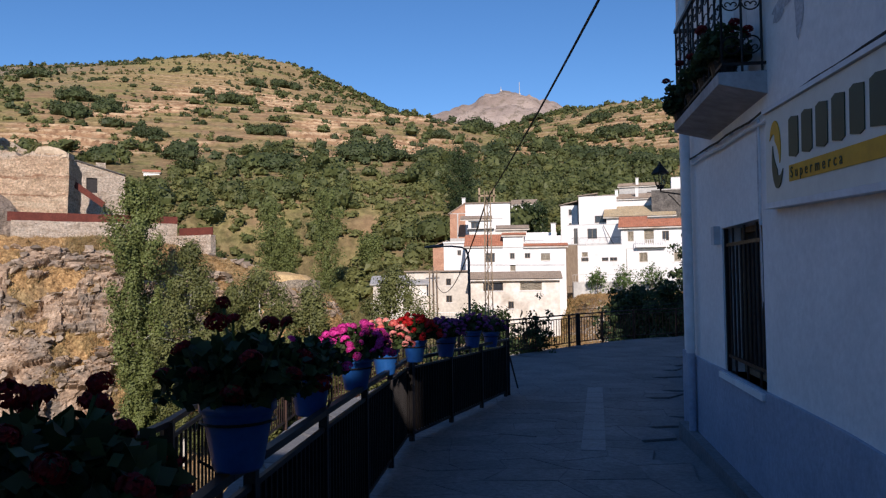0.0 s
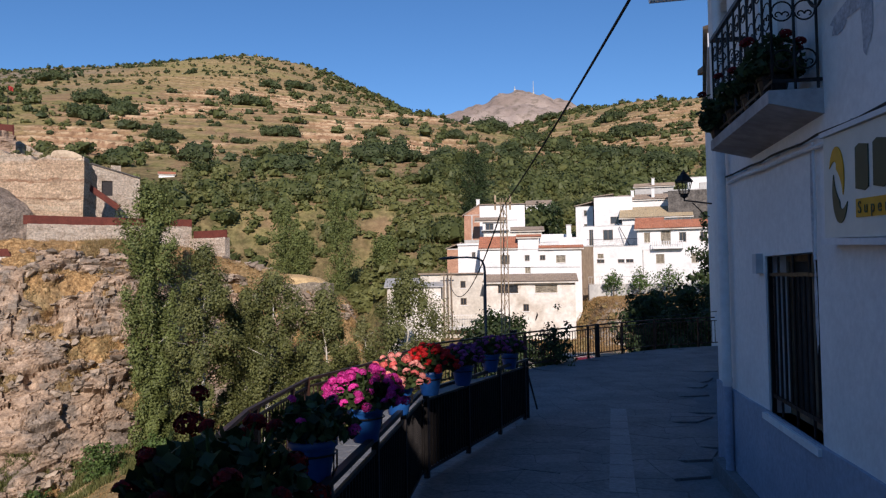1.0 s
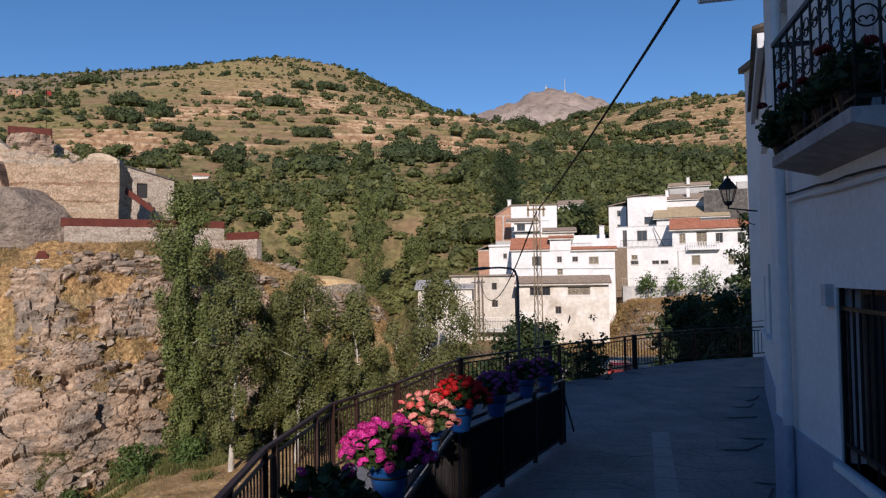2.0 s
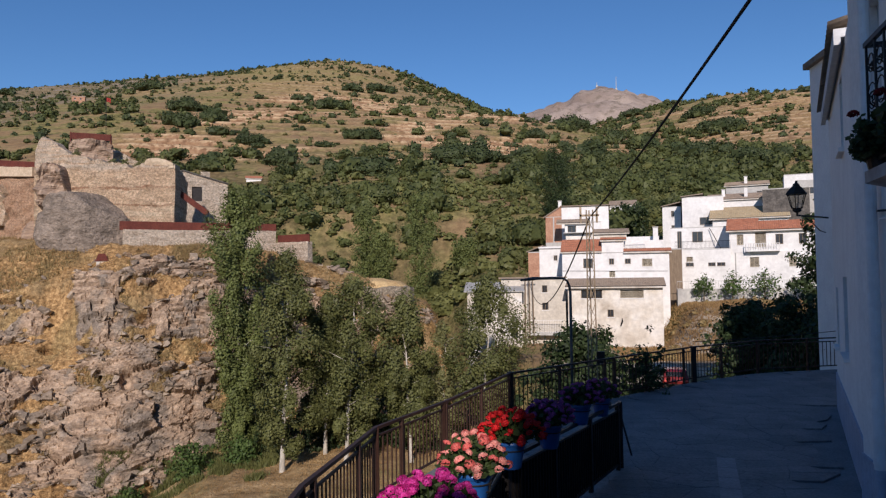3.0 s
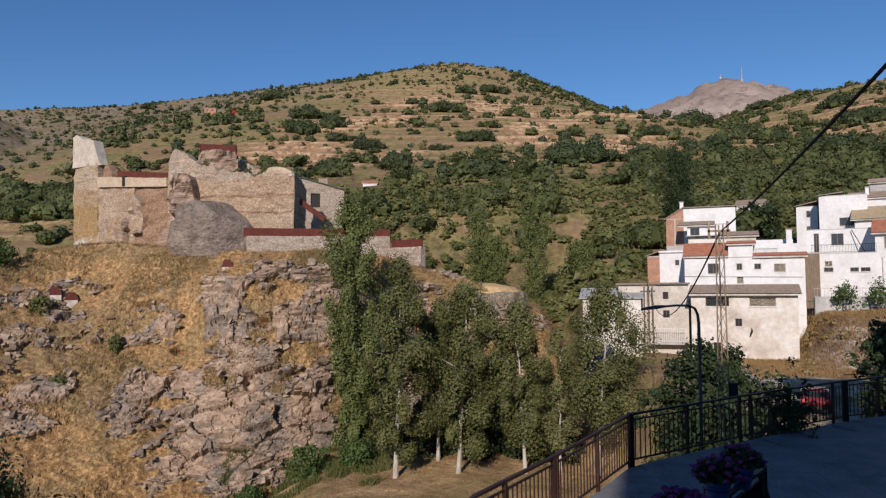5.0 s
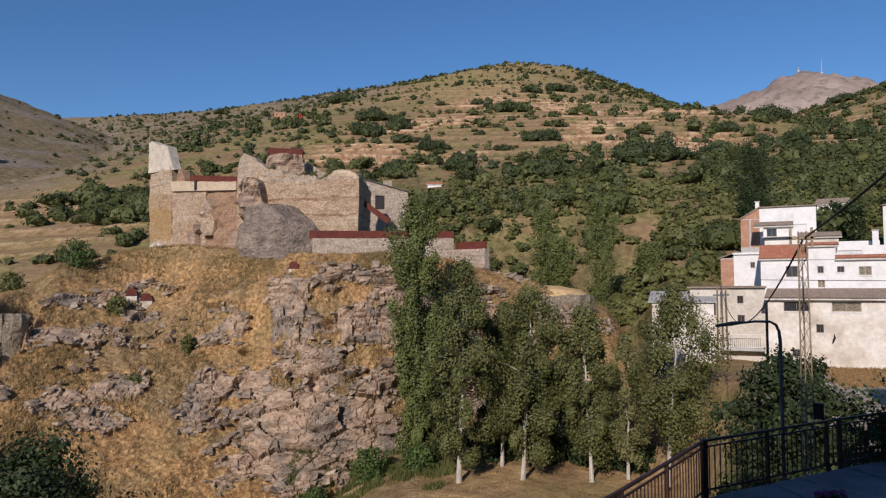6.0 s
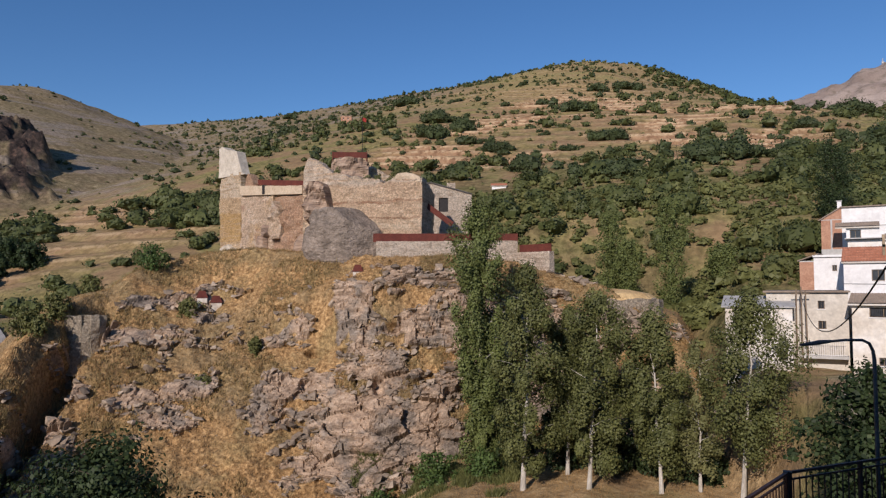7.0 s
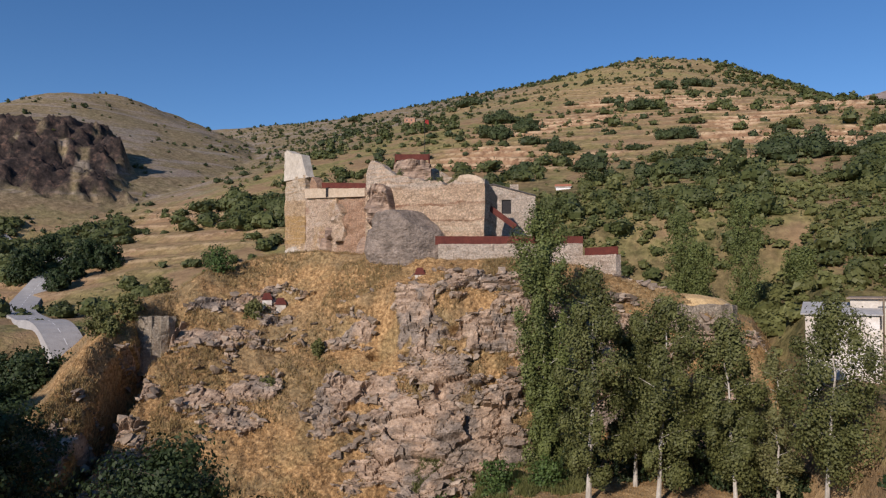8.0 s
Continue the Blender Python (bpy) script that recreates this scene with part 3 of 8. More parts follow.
def land(x, y, parts=False):
    """Height of the open country, without the castle rock."""
    dx, dy = x - HUB[0], y - HUB[1]
    d = np.hypot(dx, dy)
    az = np.degrees(np.arctan2(-dx, dy))
    right = smooth(7.5, 2.5, az + np.clip((79 - d) * 0.35, 0, 9))
    back = smooth(95.0, 125.0, np.abs(az))
    deep = 16.0 - 4.6 * smooth(33, 25, az)
    gorge = -3.5 - deep * smooth(6, 34, d)
    gorge = np.where(d > 92, gorge + (deep + 1.5) * smooth(92, 122, d) + np.maximum(d - 122, 0) * 0.03, gorge)
    town = -3.5 - 1.4 * smooth(20, 45, d) + 0.36 * np.clip(d - 86 - 16 * smooth(14, 19, x), 0, 60)
    z = gorge * (1 - right) + town * right
    z = z * (1 - back) - 1.0 * back
    z = np.minimum(z, 16.0)
    r = ridge_height(x, y) - 60.0 * smooth(165, 108, d)
    rough = (fbm(x / 90, y / 90, 3, 3) - 0.5) * np.clip((d - 110) * 0.04, 0, 9)
    z = np.where(r > z, z + (r - z), z)
    z = z + rough * smooth(110, 200, d)
    z = z + ((0.35 - np.abs(fbm(x / 120, y / 120, 5, 13) - 0.5) * 4) * 22 + (0.35 - np.abs(fbm(x / 48, y / 60, 4, 14) - 0.5) * 4) * 14) * smooth(1700, 2100, d)
    z = z + 4.7 * smooth(14.5, 19, x) * smooth(72, 84, d) * smooth(125, 95, d) * right
    # the dark crag: a broken cliff across the western hill
    edge = d + 22 * (fbm(az / 2.6, d / 40, 4, 15) - 0.5) + 10 * (fbm(az / 0.7, d / 10, 3, 16) - 0.5)
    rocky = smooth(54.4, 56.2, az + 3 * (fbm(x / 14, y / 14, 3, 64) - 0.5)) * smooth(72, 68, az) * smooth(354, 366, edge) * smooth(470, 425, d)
    z = z + rocky * (5 * smooth(356, 372, edge) + 6 * smooth(384, 391, edge) + 6 * smooth(404, 411, edge))
    z = z + rocky * (6.0 * (0.5 - np.abs(fbm(x / 15, y / 15, 3, 62) - 0.5) * 4) + 4.5 * (0.5 - np.abs(fbm(x / 5, y / 5, 2, 63) - 0.5) * 4))
    # low steps of the cultivated banks
    worked, phase, lift = terraces(x, y, z)
    z = z + lift
    z = z + (fbm(x / 7, y / 7, 3, 5) - 0.5) * 0.9 * smooth(8, 30, d) * (1 - 0.85 * worked)
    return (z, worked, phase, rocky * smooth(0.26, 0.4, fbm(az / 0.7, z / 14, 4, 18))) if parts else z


def polar_sheet(azs, rads, height):
    A, R = np.meshgrid(np.radians(azs), rads, indexing="ij")
    X, Y = HUB[0] - R * np.sin(A), HUB[1] + R * np.cos(A)
    return np.stack([X, Y, height(X, Y)], -1).reshape(-1, 3)


azs = np.concatenate([np.arange(-38, 70, 0.27), np.arange(70, 322, 3.0)])
rads = np.concatenate([np.linspace(1.5, 64, 36), np.linspace(65, 130, 56), np.arange(131.0, 520.0, 1.05), np.geomspace(522, 4600, 150)])
v = polar_sheet(azs, rads, land)
last = np.arange(len(rads)) + (len(azs) - 1) * len(rads)
seam = np.stack([last[:-1], last[1:], np.arange(1, len(rads)), np.arange(len(rads) - 1)], -1)
ground = mesh_np("ground", v, np.concatenate([grid_faces(len(azs), len(rads))[:, ::-1], seam]), [M_LAND], True)
gx, gy, gz = v[:, 0], v[:, 1], v[:, 2]
gw, gp, gc = land(gx.astype(float), gy.astype(float), True)[1:]
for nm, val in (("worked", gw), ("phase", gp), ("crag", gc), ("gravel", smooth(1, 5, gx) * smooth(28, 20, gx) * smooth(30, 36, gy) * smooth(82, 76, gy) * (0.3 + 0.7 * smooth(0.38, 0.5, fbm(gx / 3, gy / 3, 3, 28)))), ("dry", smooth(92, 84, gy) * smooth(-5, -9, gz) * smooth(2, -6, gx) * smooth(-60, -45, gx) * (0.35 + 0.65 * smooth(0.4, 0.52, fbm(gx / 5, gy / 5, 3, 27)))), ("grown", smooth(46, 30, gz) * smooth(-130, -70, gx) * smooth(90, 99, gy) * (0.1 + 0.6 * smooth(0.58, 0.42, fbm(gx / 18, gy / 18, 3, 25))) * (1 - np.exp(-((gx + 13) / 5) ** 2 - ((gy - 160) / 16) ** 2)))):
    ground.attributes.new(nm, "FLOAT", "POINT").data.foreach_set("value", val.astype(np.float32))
solo("ground", ground, None, "dry terraced hillside and valley floor with ochre soil", "hillside", kind="structure")

# ---- the castle rock ----
ROCK_AZ = (2.0, 4.0, 7.8, 10.4, 14.0, 17.8, 26.0, 31.7, 37.0, 44.0, 49.0, 54.8, 57.0, 60.3, 64.0, 70.0)
ROCK_TOP = (-22.0, -12.0, -0.5, 0.9, 3.8, 5.8, 7.8, 8.0, 8.6, 9.0, 6.0, 1.0, -3.0, -8.0, -14.0, -22.0)
ROCK_EDGE = (84.0, 85.0, 86.0, 87.0, 88.0, 89.0, 91.0, 93.0, 98.0, 106.0, 101.0, 94.0, 86.0, 77.0, 72.0, 66.0)
ROCK_FOOT = (81.0, 81.5, 82.0, 82.0, 81.5, 80.0, 74.0, 70.0, 69.0, 69.0, 69.0, 69.0, 68.0, 65.0, 62.0, 60.0)


def hash01(a, b, s):
    v = (np.asarray(a).astype(np.int64) * 374761393 + np.asarray(b).astype(np.int64) * 668265263 + s * 144269504) & 0xFFFFFFFF
    v = ((v ^ (v >> 13)) * 1274126177) & 0xFFFFFFFF
    return (v ^ (v >> 16)) / 4294967295.0


def worley(u, v, seed):
    """Distances to the nearest two points of a jittered grid, and a number for the nearest one."""
    iu, iv = np.floor(u), np.floor(v)
    f1, f2, key = np.full_like(u, 9.0), np.full_like(u, 9.0), np.zeros_like(u)
    for a in (-1, 0, 1):
        for b in (-1, 0, 1):
            cu, cv = iu + a, iv + b
            d = np.hypot(cu + 0.5 + 0.9 * (hash01(cu, cv, seed) - 0.5) - u, cv + 0.5 + 0.9 * (hash01(cu, cv, seed + 1) - 0.5) - v)
            near = d < f1
            f2 = np.where(near, f1, np.minimum(f2, d))
            key = np.where(near, hash01(cu, cv, seed + 2), key)
            f1 = np.where(near, d, f1)
    return f1, f2, key


ROCK_LOW = -20.5
OUTCROPS = (  # bare heads of rock in the grass: bearing, height, half width in degrees, half height in metres
    (37.8, 0.9, 2.2, 2.9), (33.2, 1.8, 1.9, 3.0), (29.6, -0.4, 1.6, 1.5), (26.6, 2.0, 2.6, 4.6), (32.1, -4.2, 2.6, 2.4), (43.6, 0.2, 2.0, 1.7), (36.9, -9.5, 4.6, 2.4),
    (29.0, -8.7, 3.8, 3.0), (40.8, -9.9, 3.6, 1.6), (31.0, -14.4, 6.0, 3.6), (26.2, -11.0, 2.4, 5.0), (44.9, -7.0, 2.2, 1.6), (50.0, -7.2, 1.4, 1.2), (53.2, -6.2, 1.2, 1.4), (57.6, -5.6, 1.3, 1.6), (47.0, 5.8, 1.0, 0.8))
LEDGES = (  # ledges and pockets of grass between them
    (35.4, -0.8, 1.0, 3.2), (31.2, 3.6, 0.9, 2.6), (27.4, -4.2, 3.4, 1.3), (34.8, -11.6, 3.0, 0.8), (39.6, -13.0, 4.6, 1.2), (37.6, -5.2, 1.8, 1.6), (45.6, -3.2, 3.0, 3.0), (41.6, -4.4, 2.2, 2.4), (33.2, -7.4, 1.4, 0.8))


def rock_frame(az):
    return np.interp(az, ROCK_AZ, ROCK_TOP), np.interp(az, ROCK_AZ, ROCK_EDGE), np.interp(az, ROCK_AZ, ROCK_FOOT)


def rock_profile(az, s):
    """Height of the slope at a bearing, s running from the foot (0) to the brow (1)."""
    top = rock_frame(az)[0] + 2.6 * (fbm(az / 3.0, az * 0, 3, 66) - 0.5) * smooth(46, 52, az)
    grassy = smooth(34, 44, az)
    p = np.interp(s, (-0.3, 0, 0.30, 0.40, 0.60, 0.70, 1.0, 1.3), (-0.12, 0, 0.27, 0.41, 0.60, 0.84, 1.0, 1.02))
    lin = np.interp(s, (-0.3, 0, 1.0, 1.3), (-0.1, 0, 1.0, 1.02))
    return ROCK_LOW + (top - ROCK_LOW) * (p * (1 - grassy) + lin * grassy)


def rock_sway(arc, s):
    return (fbm(arc / 9.0, s * 2.4, 4, 11) - 0.5) * 4.0 * smooth(10, 22, arc)


def rock_height(x, y):
    """Height of the slope without its blocks."""
    dx, dy = x - HUB[0], y - HUB[1]
    d, az = np.hypot(dx, dy), np.degrees(np.arctan2(-dx, dy))
    top, edge, foot = rock_frame(az)
    s = (d - foot) / (edge - foot)
    s = (d + rock_sway(np.radians(az) * 85.0, s) - foot) / (edge - foot)
    return np.where((az > 1.5) & (az < 70) & (s > -0.35), rock_profile(az, s), -60.0) - 0.9 * np.clip(d - edge - 30.0, 0, None)


def castle_rock():
    """The outcrop: a grown-over slope with heads of broken, layered blocks; returns its points and where they are bare."""
    azr = np.arange(1.5, 70.0, 0.12)
    up = np.linspace(-0.3, 1.0, 360)
    flat = np.geomspace(0.25, 62.0, 46)
    A, S = np.meshgrid(np.radians(azr), np.concatenate([up, np.ones(len(flat))]), indexing="ij")
    over = np.concatenate([up * 0, flat])[None, :]
    az, arc = np.degrees(A), A * 85.0
    top, edge, foot = rock_frame(az)
    R = foot + (edge - foot) * S + over - rock_sway(arc, S) * smooth(12, 0, over)
    Z = rock_profile(az, S) + 0.004 * over - 0.9 * np.clip(over - 30.0, 0, None)
    span = np.hypot(edge - foot, top - ROCK_LOW)
    L = span * S + over
    tilt = np.arctan2(edge - foot, top - ROCK_LOW) * smooth(1.0, 0.97, S) + 1.4 * smooth(0.97, 1.0, S)
    # where rock lies bare
    m = fbm(arc / 7.0 + 3, L / 4.0 + 2, 5, 41) + 0.04 * smooth(42, 32, az) - 0.025 - 0.05 * smooth(42, 48, az)
    m = m - 0.3 * smooth(0.84, 0.93, S) * smooth(17, 23, az) - 0.3 * smooth(30, 33, az) * smooth(3.6, 5.0, Z) + 0.06 * smooth(34, 38, az) * smooth(49, 44, az) * smooth(-6, -3, Z) * smooth(4, 2, Z)
    for ca, cz, wa, wz in OUTCROPS:
        m = m + 0.16 * np.exp(-(((az - ca) / wa) ** 2 + ((Z - cz) / wz) ** 2) ** 2)
    for ca, cz, wa, wz in LEDGES:
        m = m - 0.2 * np.exp(-(((az - ca) / wa) ** 2 + ((Z - cz) / wz) ** 2) ** 2)
    m = m + 0.36 * (fbm(arc / 5.0, Z / 1.5, 4, 45) - 0.5) + 0.42 * (fbm(arc / 1.5, L / 0.7, 4, 44) - 0.5)
    bare = smooth(0.47, 0.58, m) * smooth(3.0, 0.5, over)
    # broken slabs in three sizes, parted by thin cracks; split along the bedding near the brow
    wu = arc + 1.2 * (fbm(arc / 4.0, L / 3.0, 3, 51) - 0.5)
    wv = Z * 1.15 + 0.07 * arc + 1.6 * (fbm(arc / 6.0, L / 3.0, 3, 52) - 0.5)
    off = 0.0
    layered = smooth(29.5, 27.0, az) * smooth(-4.0, -2.5, Z)
    for wide, tall, amount, crack, sd in ((5.4, 2.6, 1.6, 0.55, 1), (2.3, 1.05, 0.55, 0.34, 21), (1.0, 0.45, 0.16, 0.12, 31)):
        f1, f2, key = worley(wu / wide + 0.5 * (fbm(arc / 1.6, L / 1.2, 3, sd + 6) - 0.5), wv / tall, sd)
        gap = f2 - f1
        # thin beds with upright joints
        v = wv / 0.62 + 0.8 * fbm(arc / 14.0, Z / 3.0, 2, sd + 4)
        k = np.floor(v)
        u = (wu + 0.5 * (fbm(arc / 1.4, L / 1.0, 3, sd + 6) - 0.5)) / 2.1 + 9.0 * hash01(k, k * 0, sd)
        j = np.floor(u)
        bed = hash01(k, j, sd + 2)
        joint = np.minimum(np.minimum(u - j, 1 - u + j) * 3.0, np.minimum(v - k, 1 - v + k)) * 1.3
        key, gap = np.where(layered > 0.5, 0.3 * key + 0.5 * bed, key), np.where(layered > 0.5, joint, gap)
        off = off + amount * (key - 0.45) - crack * smooth(0.09, 0.02, gap) * (hash01(np.floor(arc / 2.2), np.floor(Z / 1.6), sd + 9) > 0.3)
    beds = fbm(arc / 5.0, wv / 0.3, 3, 57) - 0.5
    off = (off + 0.3 * beds + 0.35 * (fbm(arc / 1.3, L / 0.9, 4, 58) - 0.5)) * bare + 0.55 * bare
    # deep pockets of shade under the overhanging slabs
    for ca, cz, wa, wz in ((30.1, -0.9, 0.7, 0.45), (31.2, -7.0, 0.45, 0.9), (33.0, -6.6, 0.3, 0.6), (38.2, 1.3, 1.0, 0.3), (36.3, -3.9, 0.6, 0.35), (30.4, -11.9, 0.9, 0.35), (33.8, -3.6, 0.5, 0.4)):
        off = off - 1.5 * np.exp(-(((az - ca) / wa) ** 2 + ((Z - cz) / wz) ** 2) ** 2)
    # hummocks of the grass
    off = off + (1 - bare) * ((fbm(arc / 1.1, L / 0.9, 4, 61) - 0.5) * 0.9 + (fbm(arc / 5.0, L / 4.0, 3, 62) - 0.5) * 1.6) * smooth(20.0, 2.0, over)
    # the gully beside the grassy shoulder, steep on one flank
    c = np.interp(Z, (-16.0, -11.0, -7.0, -1.0, 3.0), (58.6, 55.0, 53.2, 51.0, 50.4))
    c = c + 1.6 * (fbm(L / 4.0, arc / 30.0, 3, 63) - 0.5)
    off = off - 7.5 * smooth(c, c + 0.8, az) * smooth(c + 3.2 + 1.2 * (fbm(L / 5.0, arc / 30.0, 3, 64) - 0.5), c + 1.3, az) * smooth(3.0, -1.0, Z) * smooth(3.0, 0.0, over)
    R2, Z2 = R - off * np.cos(tilt), Z + off * np.sin(tilt) * 0.8
    V = np.stack([HUB[0] - R2 * np.sin(A), HUB[1] + R2 * np.cos(A), Z2], -1).reshape(-1, 3)
    me = mesh_np("castle_rock", V, grid_faces(len(azr), S.shape[1])[:, ::-1], [M_CLIFF], False)
    at = me.attributes.new("bare", "FLOAT", "POINT")
    at.data.foreach_set("value", bare.ravel().astype(np.float32))
    solo("castle_rock", me, None, "broken layered rock outcrop with straw-coloured dry grass", "rock outcrop", kind="structure")
    return V, bare.ravel()


ROCK_POINTS, ROCK_BARE = castle_rock()


# ---- the valley road ----
def road_ribbon(pts, width):
    pts = [Vector(p) for p in pts]
    fine = []
    for i in range(len(pts) - 1):
        p0, p1, p2, p3 = pts[max(i - 1, 0)], pts[i], pts[i + 1], pts[min(i + 2, len(pts) - 1)]
        for k in range(12):
            t = k / 12
            fine.append(0.5 * ((2 * p1) + (p2 - p0) * t + (2 * p0 - 5 * p1 + 4 * p2 - p3) * t * t + (3 * p1 - p0 - 3 * p2 + p3) * t ** 3))
    bm = bmesh.new()
    rows = []
    for i, p in enumerate(fine):
        d = fine[min(i + 1, len(fine) - 1)] - fine[max(i - 1, 0)]
        n = Vector((-d.y, d.x, 0)).normalized() * width / 2
        rows.append([bm.verts.new(q) for q in (p - n * 1.15 - Vector((0, 0, 2.5)), p - n, p + n, p + n * 1.15 - Vector((0, 0, 2.5)))])
    for a, b in zip(rows, rows[1:]):
        for i in range(3):
            bm.faces.new((a[i], a[i + 1], b[i + 1], b[i]))
    return bm, fine


ROAD = [(-282, 146, 0), (-250, 135, 0), (-217, 122, 0), (-190, 113, 0), (-174, 104, 0), (-166, 96, 0), (-158, 88, 0), (-141, 77, 0), (-121, 68, 0), (-103, 61.5, 0), (-88, 58, 0)]
ROAD = [(x, y, float(land(np.array([float(x)]), np.array([float(y)]))[0]) + 0.7) for x, y, _ in ROAD]
bm, mid = road_ribbon(ROAD, 5.2)
solo("road", bm, M_ASPHALT, "curving pale grey valley road", "road", kind="structure")
bm2 = bmesh.new()
for i in range(24, len(mid) - 1):
    if i % 2 == 0:
        d = (mid[i + 1] - mid[i])
        n = Vector((-d.y, d.x, 0)).normalized() * 0.06
        bm2.faces.new([bm2.verts.new(p + Vector((0, 0, 0.03))) for p in (mid[i] - n, mid[i] + n, mid[i + 1] + n, mid[i + 1] - n)])
solo("road_marking", bm2, M_WHITE, "white dashed centre line of the road", "road marking", kind="structure")
# ---- the terrace street ----
def street_z(y):
    return 0.12 + 0.035 * max(0.0, 8.6 - y) if y < 8.6 else 0.12


EDGE = [(-2.7, -30), (-2.6, -8), (-2.5, -0.5), (-2.85, 3.0), (-2.8, 6.3), (-2.12, 8.85), (-1.0, 12.75), (1.7, 15.85), (4.4, 18.7), (6.9, 20.8), (13.0, 22.8)]


def wall_x(y):
    return 2.565 + 0.162 * (y - 2.12)


def edge_x(y):
    return float(np.interp(y, [p[1] for p in EDGE], [p[0] for p in EDGE]))


def terrace():
    bm = bmesh.new()
    ys = np.concatenate([np.arange(-30, 22.6, 0.6), [22.6]])
    rows = []
    for y in ys:
        a, b = edge_x(y), 14.0
        rows.append([bm.verts.new((a + (b - a) * k / 24, y, street_z(y) - 0.03)) for k in range(25)] + [bm.verts.new((b, y, -9)), bm.verts.new((a, y, -9))])
    n = len(rows[0])
    for r, s in zip(rows, rows[1:]):
        for i in range(n):
            j = (i + 1) % n
            bm.faces.new((r[i], r[j], s[j], s[i]))
    bm.faces.new(rows[0])
    bm.faces.new(rows[-1][::-1])
    return solo("pavement", bm, M_MORTAR, "terrace street paved with grey slate flagstones", "pavement", kind="structure")


pavement = terrace()

# ---- the shop house beside the street ----
H1_END = 4.4
ang1 = math.degrees(math.atan(0.162))
# local space: x along the wall (away from the start), y out into the street, z up
H1 = pose(wall_x(H1_END), H1_END, 0, 0, 0, 90 - ang1)
WIN = (-3.78, -2.30, 1.40, 2.95)  # along from, along to, sill, head


def wall_with_holes(bm, x0, x1, z0, z1, y0, y1, holes):
    """A thick wall with rectangular openings that go through it."""
    xs = sorted({x0, x1, *[h[0] for h in holes], *[h[1] for h in holes]})
    zs = sorted({z0, z1, *[h[2] for h in holes], *[h[3] for h in holes]})
    for a, b in zip(xs, xs[1:]):
        for c, d in zip(zs, zs[1:]):
            mx, mz = (a + b) / 2, (c + d) / 2
            if any(h[0] < mx < h[1] and h[2] < mz < h[3] for h in holes):
                continue
            box(bm, (a, y0, c), (b, y1, d))
    bmesh.ops.remove_doubles(bm, verts=bm.verts, dist=0.0005)
    bm.verts.index_update()
    twin = {}
    for f in bm.faces:
        twin.setdefault(frozenset(v.index for v in f.verts), []).append(f)
    bmesh.ops.delete(bm, geom=[f for fs in twin.values() if len(fs) > 1 for f in fs], context="FACES")
    return bm


shop = thing("shop_house", "whitewashed village house with a blue-grey dado and a sign", "house")
shop.matrix_basis = H1
BALC_DOOR = (-3.5, -2.35, 4.25, 6.3)
SIDE_WIN = (-1.05, -0.45, 4.7, 6.1)
NICHE = (-0.75, -0.4, 2.1, 2.95)
H1_TOP = 6.9
part("wall", wall_with_holes(bmesh.new(), -26.0, 0.0, -1.0, H1_TOP, -0.35, 0.0, [WIN, BALC_DOOR, SIDE_WIN, NICHE]), M_SHADEWALL, shop)
part("side_wall", boxes(((-0.35, -8, -1.0), (0.0, -0.35, H1_TOP))), M_SHADEWALL, shop)
part("back_wall", boxes(((-26, -8.35, -1.0), (0.0, -8.0, H1_TOP))), M_SHADEWALL, shop)
part("flat_roof", boxes(((-26, -8.35, H1_TOP), (0.05, 0.08, H1_TOP + 0.22))), M_CEMENT, shop)
# ---- the castle ruin on the rock ----
def crumbled(a, b, z0, profile, thick, seed, ragged=0.35, relief=0.4, step=0.35):
    """A rubble wall from a to b with a broken top line, given as (share of length, height) pairs."""
    a, b = Vector((*a, 0)), Vector((*b, 0))
    length = (b - a).length
    u = (b - a) / length
    n = Vector((u.y, -u.x, 0))
    cols = max(3, int(length / step))
    s = np.linspace(0, 1, cols)
    top = np.interp(s, [p[0] for p in profile], [p[1] for p in profile])
    top = top + (np.floor(fbm(s * length / 0.9, s * 0 + seed, 2, seed) * 6) / 6 - 0.5) * 2 * ragged
    z0 = np.interp(s, (0, 1), z0) if isinstance(z0, tuple) else np.full(cols, float(z0))
    rows = max(4, int((top.max() - z0.min()) / 0.4))
    loop = []  # front up, back down
    V = []
    for side in (0, 1):
        for r in range(rows):
            k = r / (rows - 1) if side == 0 else 1 - r / (rows - 1)
            z = z0 + (top - z0) * k
            off = (fbm(s * length / 0.8 + 9 * side, z / 0.6, 3, seed + 5) - 0.5) * relief
            off = off + (fbm(s * length / 3.6 + 9 * side, z / 2.4, 3, seed + 7) - 0.5) * relief * 2.0
            off = off + (thick / 2 if side == 0 else -thick / 2)
            V.append(np.stack([a.x + u.x * s * length + n.x * off, a.y + u.y * s * length + n.y * off, z], -1))
    V = np.array(V)  # (2*rows, cols, 3)
    R = 2 * rows
    idx = np.arange(R * cols).reshape(R, cols)
    faces = []
    for r in range(R):
        q = (r + 1) % R
        faces.append(np.stack([idx[r, :-1], idx[r, 1:], idx[q, 1:], idx[q, :-1]], -1))
    ends = []
    for r in range(rows - 1):
        for c, flip in ((0, True), (cols - 1, False)):
            f = [idx[r, c], idx[r + 1, c], idx[R - 2 - r, c], idx[R - 1 - r, c]]
            ends.append(f[::-1] if flip else f)
    return mesh_np("wall", V.reshape(-1, 3), np.concatenate(faces + [np.array(ends)]))


